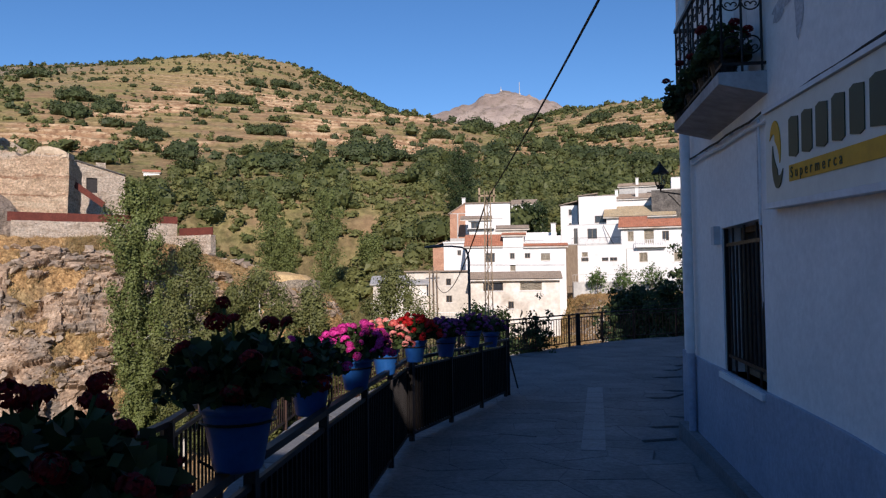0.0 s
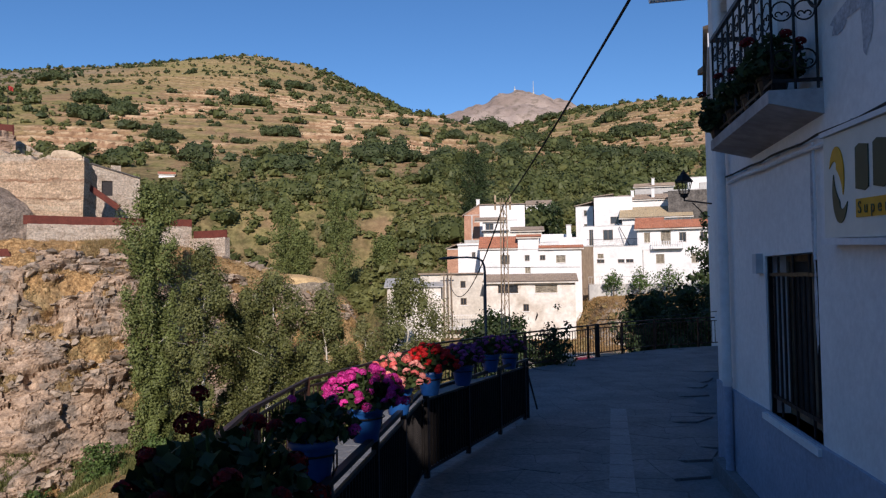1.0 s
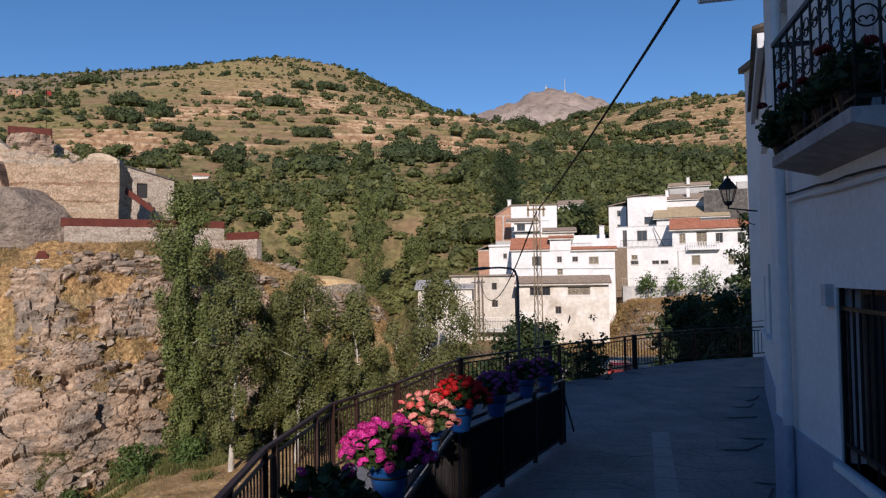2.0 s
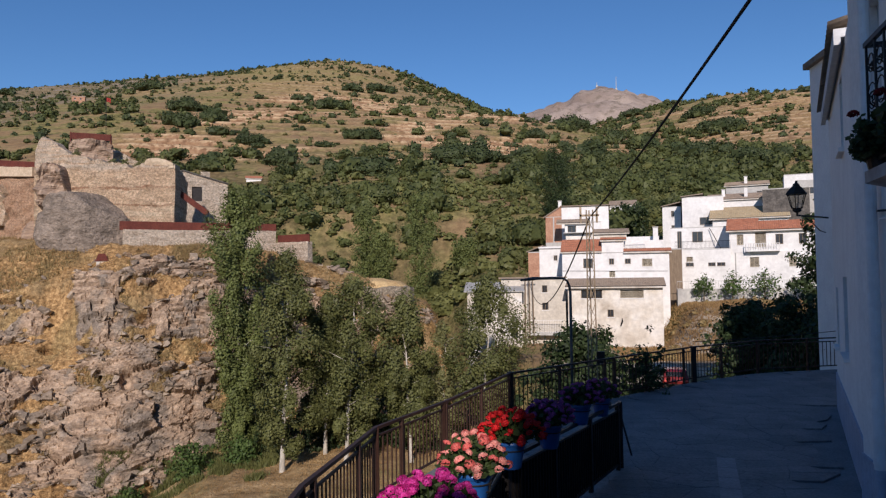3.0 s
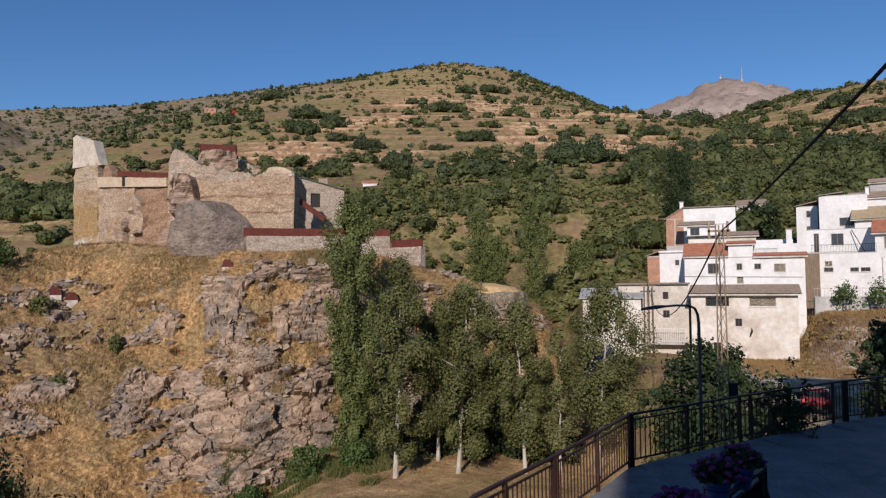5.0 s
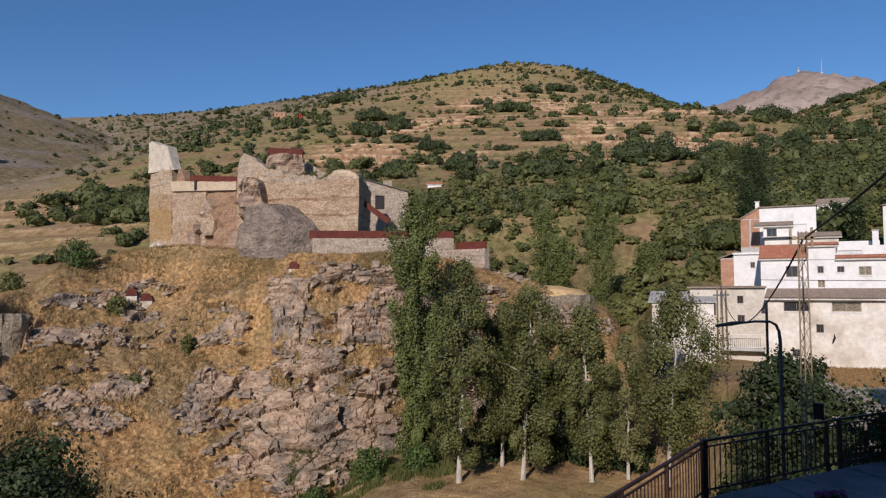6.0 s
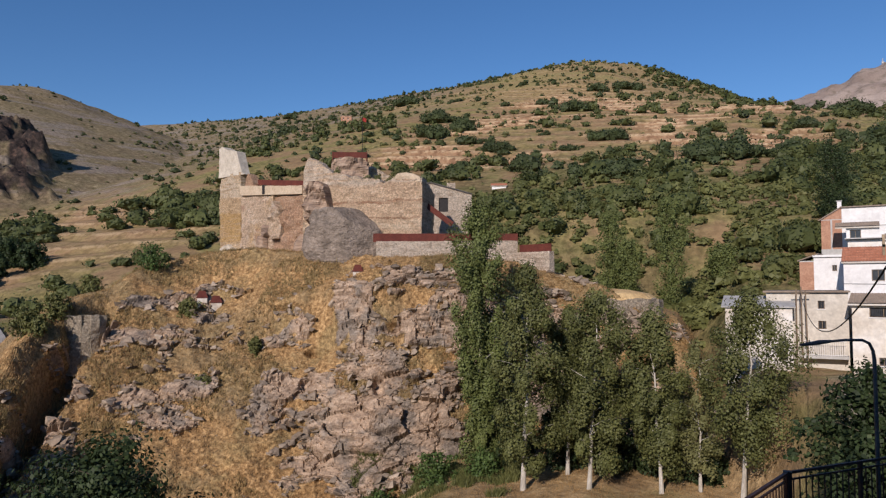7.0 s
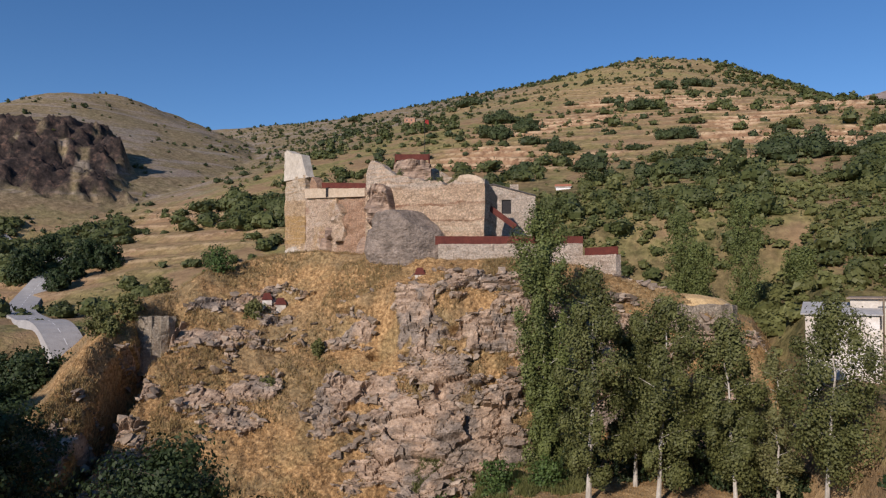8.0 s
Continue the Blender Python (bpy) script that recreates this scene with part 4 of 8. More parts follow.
def plate(a, b, z0, z1, thick):
    """An upright flat panel from a to b."""
    a, b = Vector((*a, 0)), Vector((*b, 0))
    m = Matrix.Translation(a) @ Matrix.Rotation(math.atan2(b.y - a.y, b.x - a.x), 4, "Z")
    return box(bmesh.new(), (0, -thick / 2, z0), ((b - a).length, thick / 2, z1), m)


def sloped_plate(a, b, za, zb, thick):
    """An upright panel whose lower and upper edges slope from za at a to zb at b."""
    n = Vector((b[1] - a[1], a[0] - b[0], 0)).normalized() * thick / 2
    bm = bmesh.new()
    v = [[bm.verts.new((p[0] + k * n.x, p[1] + k * n.y, z)) for z in zz] for k in (1, -1) for p, zz in ((a, za), (b, zb))]
    for f in ((v[0][0], v[1][0], v[1][1], v[0][1]), (v[3][0], v[2][0], v[2][1], v[3][1]), (v[0][1], v[1][1], v[3][1], v[2][1]), (v[2][0], v[3][0], v[1][0], v[0][0]), (v[2][0], v[0][0], v[0][1], v[2][1]), (v[1][0], v[3][0], v[3][1], v[1][1])):
        bm.faces.new(f)
    return bm


def rock_body(size, seed, ledge=1.1, n=44):
    """A weathered boulder with layered cracks, standing on its base."""
    th = np.linspace(0, math.tau, n * 2, endpoint=False)
    ph = np.linspace(-0.5 * math.pi, 0.5 * math.pi, n)
    T, P = np.meshgrid(th, ph)
    sup = lambda v, e: np.sign(v) * np.abs(v) ** e
    rng = np.random.default_rng(seed)
    x, y, z = sup(np.cos(P), 0.7) * sup(np.cos(T), 0.75), sup(np.cos(P), 0.7) * sup(np.sin(T), 0.75), sup(np.sin(P), 0.8)
    k = 1 + 0.3 * (fbm(x * 2 + z + 7, y * 2 + seed, 3, seed) - 0.5)
    lay = np.floor(z * size[2] / ledge + 1.2 * fbm(x * 2 + 3, y * 2, 2, seed + 3))
    k = k * (1 + 0.09 * (vn(lay * 3.7, np.floor(x * 2.5 + lay) * 5.3, seed + 8) - 0.5) + 0.10 * (fbm(x * 5, z * 6 + y * 5, 4, seed + 4) - 0.5))
    # broken faces: flats cut off the round body
    cut = np.ones_like(k) * 9.0
    for _ in range(14):
        nrm = rng.normal(size=3) * (1, 1, 0.8)
        nrm /= np.linalg.norm(nrm)
        dot = x * nrm[0] + y * nrm[1] + z * nrm[2]
        cut = np.where(dot > 0.05, np.minimum(cut, rng.uniform(0.74, 0.95) / np.maximum(dot, 0.05)), cut)
    k = np.minimum(k, cut + 0.03 * (fbm(x * 7, z * 9 + y * 6, 3, seed + 6) - 0.5))
    V = np.stack([x * k * size[0] / 2, y * k * size[1] / 2, (z * k) * size[2] / 2], -1).reshape(-1, 3)
    return mesh_np("rock", V, grid_faces(n, n * 2, True))


M_ROCKGREY = material("grey_layered_rock", [(0.3, (0.12, 0.096, 0.076)), (0.48, (0.215, 0.173, 0.137)), (0.7, (0.31, 0.25, 0.2))], 0.8, 4.5, 0.36, 0.95, 1.0, 2.4, stretch=(0.9, 0.9, 1.5), relief=0.3)
M_ROCKRED = material("red_layered_rock", [(0.28, (0.13, 0.09, 0.07)), (0.5, (0.33, 0.235, 0.17)), (0.72, (0.45, 0.34, 0.25))], 0.5, 3.0, 0.35, 0.95, 1.0, 1.8, stretch=(0.4, 0.4, 2.4), relief=0.3)
castle = thing("castle_ruin", "ruined rubble-stone castle walls with rusty steel parapets on a rock", "castle", at=(0.65, 0.85, 0.3))
# western wall with the plastered corner tower
part("wall", crumbled((-88.0, 91.85), (-82.3, 90.45), 6.0, ((0, 22.6), (1, 22.4)), 1.65, 3, 0.05, 0.25), M_OCHRE, castle, "ochre rubble wall of the western tower")
part("wall", crumbled((-82.4, 90.5), (-73.9, 88.4), 6.0, ((0, 20.4), (0.06, 19.0), (1, 18.1)), 1.6, 4, 0.05, 0.25), M_STONE, castle, "patched rubble wall with pale render")
part("wall", crumbled((-73.9, 88.4), (-67.0, 86.7), 6.0, ((0, 18.1), (1, 17.4)), 1.1, 10, 0.05, 0.3), M_STONE_RED, castle, "reddish brick and rubble wall")
part("broken_stub", crumbled((-81.2, 90.1), (-79.2, 89.6), 19.6, ((0, 21.0), (0.4, 21.6), (0.7, 21.7), (1, 20.6)), 1.2, 21, 0.5, 0.4, 0.2), M_STONE_RED, castle)
part("render_foot", crumbled((-87.4, 90.8), (-83.0, 89.7), 7.2, ((0, 10.0), (0.5, 10.9), (1, 9.2)), 1.0, 22, 0.5, 0.3), M_LIME, castle, "scraps of pale render at the wall's foot")
# solid dark boxes stand for the shade inside two narrow wall slots
part("slot", boxes(((-76.45, 87.7, 18.2), (-75.95, 88.3, 19.7))), M_IRON, castle, "dark box standing for the shade in an upright slot")
part("slot", boxes(((-74.1, 87.25, 14.9), (-73.65, 87.9, 16.75))), M_IRON, castle, "dark box standing for the shade in an upright slot")
part("tower_top", crumbled((-88.3, 91.8), (-81.3, 90.1), 22.0, ((0, 27.15), (0.11, 27.2), (0.3, 26.8), (0.45, 26.45), (0.72, 26.1), (0.75, 25.2), (0.8, 24.3), (0.84, 23.3), (0.9, 22.3), (1.0, 22.1)), 1.66, 5, 0.2, 0.16, 0.2), M_LIME, castle, "pale lime-rendered broken tower top")
part("tower_side", crumbled((-88.2, 92.6), (-90.7, 101.0), 6.0, ((0, 27.0), (0.5, 24.0), (1, 20.0)), 1.4, 6, 0.3), M_STONE, castle)
part("plaster_band", crumbled((-82.0, 90.0), (-67.0, 86.4), (18.5, 17.5), ((0, 20.1), (1, 18.75)), 1.6, 7, 0.06, 0.05), M_BEIGE, castle, "pale rendered repair of the wall top")
part("parapet", sloped_plate((-79.2, 90.0), (-67.2, 87.0), (20.1, 21.0), (18.8, 19.65), 0.12), M_CORTEN, castle, "rusty steel parapet")
part("buttress", crumbled((-74.2, 88.0), (-71.6, 87.3), 11.0, ((0, 16.2), (0.6, 17.0), (1, 15.2)), 2.0, 8, 0.9, 0.9), M_STONE, castle)
part("brick_patch", crumbled((-71.5, 87.0), (-66.0, 85.6), 7.0, ((0, 14.5), (0.4, 16.2), (1, 16.9)), 1.4, 9, 0.9, 0.8), M_STONE_RED, castle, "reddish brick and rubble repair")
for x, y, z, w, hgt, sd in ((-76.6, 88.0, 10.0, 2.4, 3.4, 51), (-75.6, 87.8, 12.4, 1.9, 2.0, 52), (-67.4, 85.6, 9.6, 2.4, 3.6, 53)):
    ob = part("bedrock", rock_body((w, 1.8, hgt), sd, 0.6, 26), M_ROCKRED, castle, "layered bedrock showing in the wall")
    ob.matrix_basis = pose(x, y, z)
# main wall
part("main_wall", crumbled((-63.6, 82.0), (-45.65, 83.83), 6.0, ((0, 20.2), (0.03, 21.5), (0.07, 22.0), (0.115, 21.5), (0.15, 20.9), (0.19, 20.4), (0.24, 19.85), (0.31, 19.4), (0.43, 19.0), (0.53, 18.4), (0.6, 18.5), (0.675, 17.95), (0.745, 18.0), (0.78, 18.3), (1, 18.2)), 1.8, 11, 0.34, 0.34, 0.2), M_STONE_WALL, castle, "coursed rubble wall with a broken top")
part("mud_mound", crumbled((-49.6, 83.4), (-45.9, 83.8), 17.6, ((0, 18.2), (0.08, 18.75), (0.4, 18.95), (0.7, 18.8), (0.9, 18.45), (1, 18.2)), 1.7, 23, 0.12, 0.3, 0.2), M_BEIGE, castle, "rounded pale mud top of the wall")
part("return_wall", crumbled((-46.5, 84.7), (-50.0, 94.0), 6.0, ((0, 17.9), (1, 17.2)), 1.4, 12, 0.2), M_STONE_WALL, castle)
part("west_return_wall", crumbled((-67.0, 87.5), (-63.8, 82.8), 6.0, ((0, 18.6), (1, 20.2)), 1.4, 13, 0.3), M_STONE, castle)
part("back_wall", crumbled((-67.0, 92.0), (-55.0, 95.0), 6.0, ((0, 21.0), (0.5, 22.6), (1, 20.0)), 1.5, 14, 0.4), M_STONE_WALL, castle)
part("viewing_parapet", plate((-62.84, 87.56), (-58.65, 90.06), 22.85, 23.75, 0.14), M_CORTEN, castle, "rusty steel viewing parapet")
for a, b in (((-63.0, 87.6), (-64.0, 89.4)), ((-58.6, 90.1), (-59.6, 91.9))):
    part("viewing_cheek", plate(a, b, 21.4, 23.85, 0.14), M_CORTEN, castle, "rusty steel side panel")
part("viewing_base", crumbled((-63.3, 87.7), (-58.4, 90.4), 17.0, ((0, 22.3), (0.2, 22.9), (0.8, 22.85), (1, 22.2)), 2.0, 15, 0.2, 1.3, 0.25), M_ROCKRED, castle, "broken bedrock under the viewing platform")
# lower walls with rusty parapets
part("lower_wall", crumbled((-50.4, 79.2), (-34.5, 89.2), 3.0, ((0, 9.5), (1, 9.6)), 1.0, 16, 0.04, 0.12), M_STONE_PALE, castle, "pale stone retaining wall")
part("lower_parapet", plate((-50.6, 78.8), (-34.3, 89.05), 9.45, 10.55, 0.12), M_CORTEN, castle, "rusty steel parapet")
part("end_wall", crumbled((-34.6, 89.4), (-29.0, 87.0), 2.0, ((0, 8.0), (1, 8.0)), 1.0, 17, 0.04, 0.12), M_STONE_PALE, castle, "pale stone retaining wall")
part("end_parapet", plate((-34.0, 89.0), (-29.0, 86.85), 7.95, 9.0, 0.12), M_CORTEN, castle, "rusty steel parapet")
part("stepped_parapet", box(bmesh.new(), (0, -0.06, -0.75), (5.0, 0.06, 0.0), Matrix.Translation((-46.4, 85.4, 15.3)) @ Matrix.Rotation(math.atan2(1.9, 3.9), 4, "Z") @ Matrix.Rotation(math.atan2(3.3, 4.4), 4, "Y")), M_CORTEN, castle, "sloping rusty steel stair parapet")
WALL_SHRUBS = ((-49.0, 84.2, 18.7, 1.3), (-48.2, 84.5, 18.8, 0.7), (-53.4, 83.8, 18.6, 0.7), (-51.8, 83.9, 18.5, 0.8), (-49.9, 84.1, 18.1, 0.9), (-58.0, 83.3, 19.8, 0.8))
# flag on the ruin
flag = thing("flag", "small red flag on a thin pole above the ruin", "flag", at=(0.65, 0.85, 0.3))
part("pole", bar(bmesh.new(), (-59.2, 89.9, 21.8), (-59.2, 89.9, 29.2), 0.05), M_IRON, flag)
M_RED = material("red_cloth", [(0.3, (0.5, 0.06, 0.05)), (0.7, (0.62, 0.1, 0.08))], 2.0, 8.0, 0.15, 0.8, 0.0)
bm = bmesh.new()
fl = [[bm.verts.new((-59.2 + 0.075 * i, 89.9 + 0.09 * math.sin(i * 1.1), 29.1 - 0.1 * j - 0.03 * i)) for j in range(7)] for i in range(11)]
for i in range(10):
    for j in range(6):
        bm.faces.new((fl[i][j], fl[i + 1][j], fl[i + 1][j + 1], fl[i][j + 1]))
bmesh.ops.solidify(bm, geom=bm.faces[:], thickness=0.02)
part("cloth", bm, M_RED, flag)

# the stone house behind the wall
keep = thing("stone_house", "pale stone house with a sloping roof edge and dark door", "house", at=(-50.8, 94.0, 0.35), turn=math.degrees(math.atan2(2.8, 5.8)))
keep.matrix_basis = Matrix.Translation((-1, -1, 3.8)) @ Matrix.Scale(1.05, 4) @ Matrix.Translation((1, 1, -3.8)) @ keep.matrix_basis
bm = wall_with_holes(bmesh.new(), 0.0, 8.0, 6.0, 17.2, 0.0, 0.5, [(3.05, 4.45, 14.55, 16.65)])
part("front_wall", bm, M_STONE_PALE, keep)
bm = bmesh.new()
g = [bm.verts.new(p) for p in ((0, 0, 17.2), (8.0, 0, 17.2), (1.9, 0, 18.9), (0, 0, 18.6), (0, 0.5, 17.2), (8.0, 0.5, 17.2), (1.9, 0.5, 18.9), (0, 0.5, 18.6))]
for f in ((0, 1, 2, 3), (7, 6, 5, 4), (3, 2, 6, 7), (2, 1, 5, 6)):
    bm.faces.new([g[i] for i in f])
part("gable", bm, M_STONE_PALE, keep)
part("side_wall", boxes(((0, 0.5, 6), (0.5, 8, 18.6)), ((7.5, 0.5, 6), (8.0, 8, 17.2)), ((0.5, 7.5, 6), (7.5, 8.0, 17.2))), M_STONE_PALE, keep)
part("roof", box(bmesh.new(), (-0.1, -0.25, 0), (6.5, 8.2, 0.16), Matrix.Translation((1.8, 0, 18.9)) @ Matrix.Rotation(math.atan2(1.75, 6.2), 4, "Y")), M_SLATE, keep)
part("roof_edge", box(bmesh.new(), (-2.0, -0.2, -0.1), (0.1, 8.2, 0.06), Matrix.Translation((1.8, 0, 18.95)) @ Matrix.Rotation(-0.14, 4, "Y")), M_SLATE, keep)
part("door", boxes(((3.05, 0.25, 14.55), (4.45, 0.32, 16.65))), M_IRON, keep, "dark rusty door")
part("chimney", boxes(((4.3, 3.0, 18.0), (5.6, 3.7, 19.3))), M_STONE_PALE, keep)

# rocks that stand out of the outcrop
def boulder(at, size, turn, seed, label="grey layered boulder", mat=None):
    ob = solo("boulder", rock_body(size, seed), mat or M_ROCKGREY, label, "boulder", group="boulders of the outcrop")
    ob.matrix_basis = pose(*at, 0, 0, turn)
    return ob


boulder((-55.2, 81.0, 9.5), (10.3, 7.5, 11.2), 20, 3, "huge grey boulder under the castle wall")
rib = solo("rock_rib", crumbled((-61.3, 81.4), (-57.9, 81.9), 7.0, ((0, 17.0), (0.2, 18.6), (0.5, 19.2), (0.8, 18.4), (1, 14.5)), 2.4, 19, 0.7, 1.9, 0.2), M_ROCKRED, "upright rib of layered reddish rock beside the castle wall", "rock")
boulder((-45.6, 74.4, -0.2), (4.2, 3.6, 2.4), 30, 24, "dark overhanging boulder in the cliff")


def info_box(x, y, z, w, turn):
    t = thing("roofed_marker", "small white box with a rusty pitched roof on the rock", "marker box", "roofed boxes on the rock", at=(x, y, z), turn=turn)
    part("body", boxes(((-w / 2, -w / 2, -1.2), (w / 2, w / 2, 0.42))), M_WHITE_WORN, t)
    bm = bmesh.new()
    e = w / 2 + 0.12
    c = [bm.verts.new(p) for p in ((-e, -e, 0.422), (e, -e, 0.422), (e, e, 0.422), (-e, e, 0.422), (-w * 0.3, 0, 1.3), (w * 0.3, 0, 1.3))]
    for f in ((0, 1, 5, 4), (1, 2, 5), (2, 3, 4, 5), (3, 0, 4), (3, 2, 1, 0)):
        bm.faces.new([c[i] for i in f])
    part("roof", bm, M_CORTEN, t)


def on_rock(x, y):
    near = np.hypot(ROCK_POINTS[:, 0] - x, ROCK_POINTS[:, 1] - y) < 0.7
    return float(ROCK_POINTS[near, 2].max())


for x, y, w, tn in ((-49.8, 75.7, 1.2, 33), (-68.7, 68.6, 1.2, 45), (-67.3, 69.6, 1.3, 45)):
    info_box(x, y, on_rock(x, y) - 1.0, w, tn)

# low round stone enclosure on the shoulder of the rock
M_DRYSTONE = stone_material("grey_dry_stone", [(0.2, (0.24, 0.2, 0.15)), (0.5, (0.38, 0.32, 0.24)), (0.8, (0.5, 0.43, 0.33))], (0.25, 0.2, 0.15), 0.3)
ring = thing("stone_enclosure", "low round dry-stone wall on the grassy shoulder", "stone wall")
for k in range(12):
    a0, a1 = radians(160 + k * 17), radians(160 + (k + 1) * 17 + 1)
    part("wall", crumbled((-76.3 + 2.8 * math.cos(a0), 57.7 + 2.8 * math.sin(a0)), (-76.3 + 2.8 * math.cos(a1), 57.7 + 2.8 * math.sin(a1)), -6.0, ((0, 0.9), (1, 0.9)), 0.7, 60 + k, 0.15), M_DRYSTONE, ring)

# radio masts on the far summit
for x, y, hgt in ((326, 2478, 42), (262, 2484, 12)):
    zt = float(land(np.array([float(x)]), np.array([float(y)]))[0])
    mast = thing("radio_mast", "thin lattice radio mast on the far summit", "mast", "summit masts", at=(x, y, zt))
    part("mast", bar(bmesh.new(), (0, 0, -3), (0, 0, hgt), 1.3, 4, 0.7), M_CEMENT, mast)
    part("base_hut", boxes(((-3, -2.5, -4), (3, 2.5, 1.5))), M_CEMENT, mast)
# ---- the white village across the ravine ----
def tile_sheet(w, run, rise, pitch=0.26):
    """A sloping roof of round tiles: x across, y up the slope; it starts at the origin and rises away."""
    n = max(8, int(w / pitch) * 4)
    xs = np.linspace(0, w, n + 1)
    rows = max(2, int(run / 0.45))
    zs = 0.06 * np.abs(np.sin(xs / pitch * math.pi))
    V, F = [], []
    for r in range(rows):
        for k, lift in ((r / rows, 0.05), ((r + 1) / rows, 0.0)):
            V.append(np.stack([xs, np.full_like(xs, run * k), rise * k + zs + lift], -1))
    V = np.array(V).reshape(-1, 3)
    for r in range(2 * rows - 1):
        i = np.arange(n) + r * (n + 1)
        F.append(np.stack([i, i + 1, i + n + 2, i + n + 1], -1))
    return mesh_np("tiles", V, np.concatenate(F))


def tiled_roof(parent, x0, x1, y0, z0, run, rise, mat, label=""):
    r = part("roof", boxes(((x0, 0, -0.16), (x1, math.hypot(run, rise), -0.02)), turn=Matrix.Translation((0, y0, z0)) @ Matrix.Rotation(math.atan2(rise, run), 4, "X")), M_WHITE_WORN, parent)
    me = tile_sheet(x1 - x0, run, rise)
    t = part("tiles", me, mat, r, label)
    t.location = (x0, y0, z0)
    return r


def house(name, a, b, z0, z1, deep, mat, label, windows=(), cat="house", group="houses of the white village"):
    """A block whose front runs from a to b; windows: (from, to, sill, head, kind) along the front."""
    turn = math.degrees(math.atan2(b[1] - a[1], b[0] - a[0]))
    w = math.hypot(b[0] - a[0], b[1] - a[1])
    t = thing(name, label, cat, group, at=(a[0] + 0.15, a[1] + 0.45, 0.0075 * math.hypot(*a)), turn=turn)
    part("front_wall", wall_with_holes(bmesh.new(), 0, w, z0, z1, 0, 0.3, [q[:4] for q in windows]), mat, t)
    part("side_wall", boxes(((0, 0.3, z0), (0.3, deep, z1))), mat, t)
    part("side_wall", boxes(((w - 0.3, 0.3, z0), (w, deep, z1))), mat, t)
    part("back_wall", boxes(((0.3, deep - 0.3, z0), (w - 0.3, deep, z1))), mat, t)
    part("flat_roof", boxes(((0.004, 0.004, z1), (w - 0.004, deep - 0.004, z1 + 0.14))), M_CEMENT, t)
    for x0, x1, s, h, kind in windows:
        wd = part("window", boxes(((x0, 0.12, s), (x0 + 0.07, 0.22, h)), ((x1 - 0.07, 0.12, s), (x1, 0.22, h)), ((x0, 0.12, s), (x1, 0.22, s + 0.07)), ((x0, 0.12, h - 0.07), (x1, 0.22, h)), (((x0 + x1) / 2 - 0.03, 0.12, s), ((x0 + x1) / 2 + 0.03, 0.22, h))), M_SHUTTER if kind == "shutter" else M_WOOD, t)
        if kind == "shutter":
            sheet = bmesh.new()
            steps = [(s + (h - s) * (k + q) / 8, y) for k in range(8) for q, y in ((0, 0.17), (0.06, 0.15), (0.84, 0.15), (0.9, 0.17))]
            cols = [[sheet.verts.new((sx, y, z)) for z, y in steps] for sx in (x0 + 0.05, x1 - 0.05)]
            for k in range(len(steps) - 1):
                sheet.faces.new((cols[0][k], cols[1][k], cols[1][k + 1], cols[0][k + 1]))
            bmesh.ops.solidify(sheet, geom=sheet.faces[:], thickness=0.015)
            part("shutter", sheet, M_SHUTTER, wd, "beige roller shutter")
        else:
            part("pane", boxes(((x0 + 0.05, 0.16, s + 0.05), (x1 - 0.05, 0.18, h - 0.05))), M_GLASSDARK, wd)
        if kind == "bars":
            bm = bmesh.new()
            for k in range(1, max(3, int((x1 - x0) / 0.16))):
                bar(bm, (x0 + 0.16 * k, 0.06, s), (x0 + 0.16 * k, 0.06, h), 0.02, 4)
            part("window_bars", bm, M_IRON, wd)
        part("sill", boxes(((x0 - 0.08, -0.08, s - 0.09), (x1 + 0.08, 0.1, s - 0.002))), M_WHITE, wd)
    return t, w


def railing(parent, x0, x1, y, z, h, mat=None, gap=0.16, r=0.014):
    rl = part("railing", boxes(((x0, y - 0.025, z + h - 0.05), (x1, y + 0.025, z + h)), ((x0, y - 0.02, z + 0.06), (x1, y + 0.02, z + 0.1))), mat or M_IRON, parent)
    bm = bmesh.new()
    x = x0
    while x <= x1:
        bar(bm, (x, y, z), (x, y, z + h - 0.02), r, 4)
        x += gap
    part("balusters", bm, mat or M_IRON, rl)


def chimney(parent, x, y, z, h=1.2, w=0.5):
    c = part("chimney", boxes(((x, y, z - 1.0), (x + w, y + w, z + h))), M_WHITE, parent)
    part("chimney_cap", boxes(((x - 0.07, y - 0.07, z + h + 0.002), (x + w + 0.07, y + w + 0.07, z + h + 0.12))), M_CEMENT, c)


# big white house, lower storeys with the weathered lean-to roof
h, w = house("white_house", (4.3, 80.6), (14.8, 79.2), -8.0, 1.3, 6.8, M_WHITE_WORN, "white house with stained lower walls and a weathered tile lean-to", [(1.5, 3.9, 0.1, 1.05, "bars"), (5.9, 8.5, 0.1, 1.05, "shutter"), (4.45, 5.15, -2.05, -1.2, "bars"), (2.2, 3.0, -4.6, -3.8, "glass")])
tiled_roof(h, -0.3, w + 0.35, -0.6, 1.42, 4.6, 0.95, M_OLDTILE, "weathered brown tiles")
# dark bent piece set where the wall carries a bird-shaped mark
bm = tube(bmesh.new(), [(6.0 - 0.12, -0.08, -2.6 - 0.5), (6.0 + 0.02, -0.16, -2.6 - 0.1), (6.0 + 0.1, -0.2, -2.6 + 0.1), (6.0 + 0.06, -0.1, -2.6 + 0.42)], [0.05, 0.11, 0.1, 0.03], 6)
part("wall_bracket", bm, M_IRON, h, "dark bird-shaped mark on the wall")
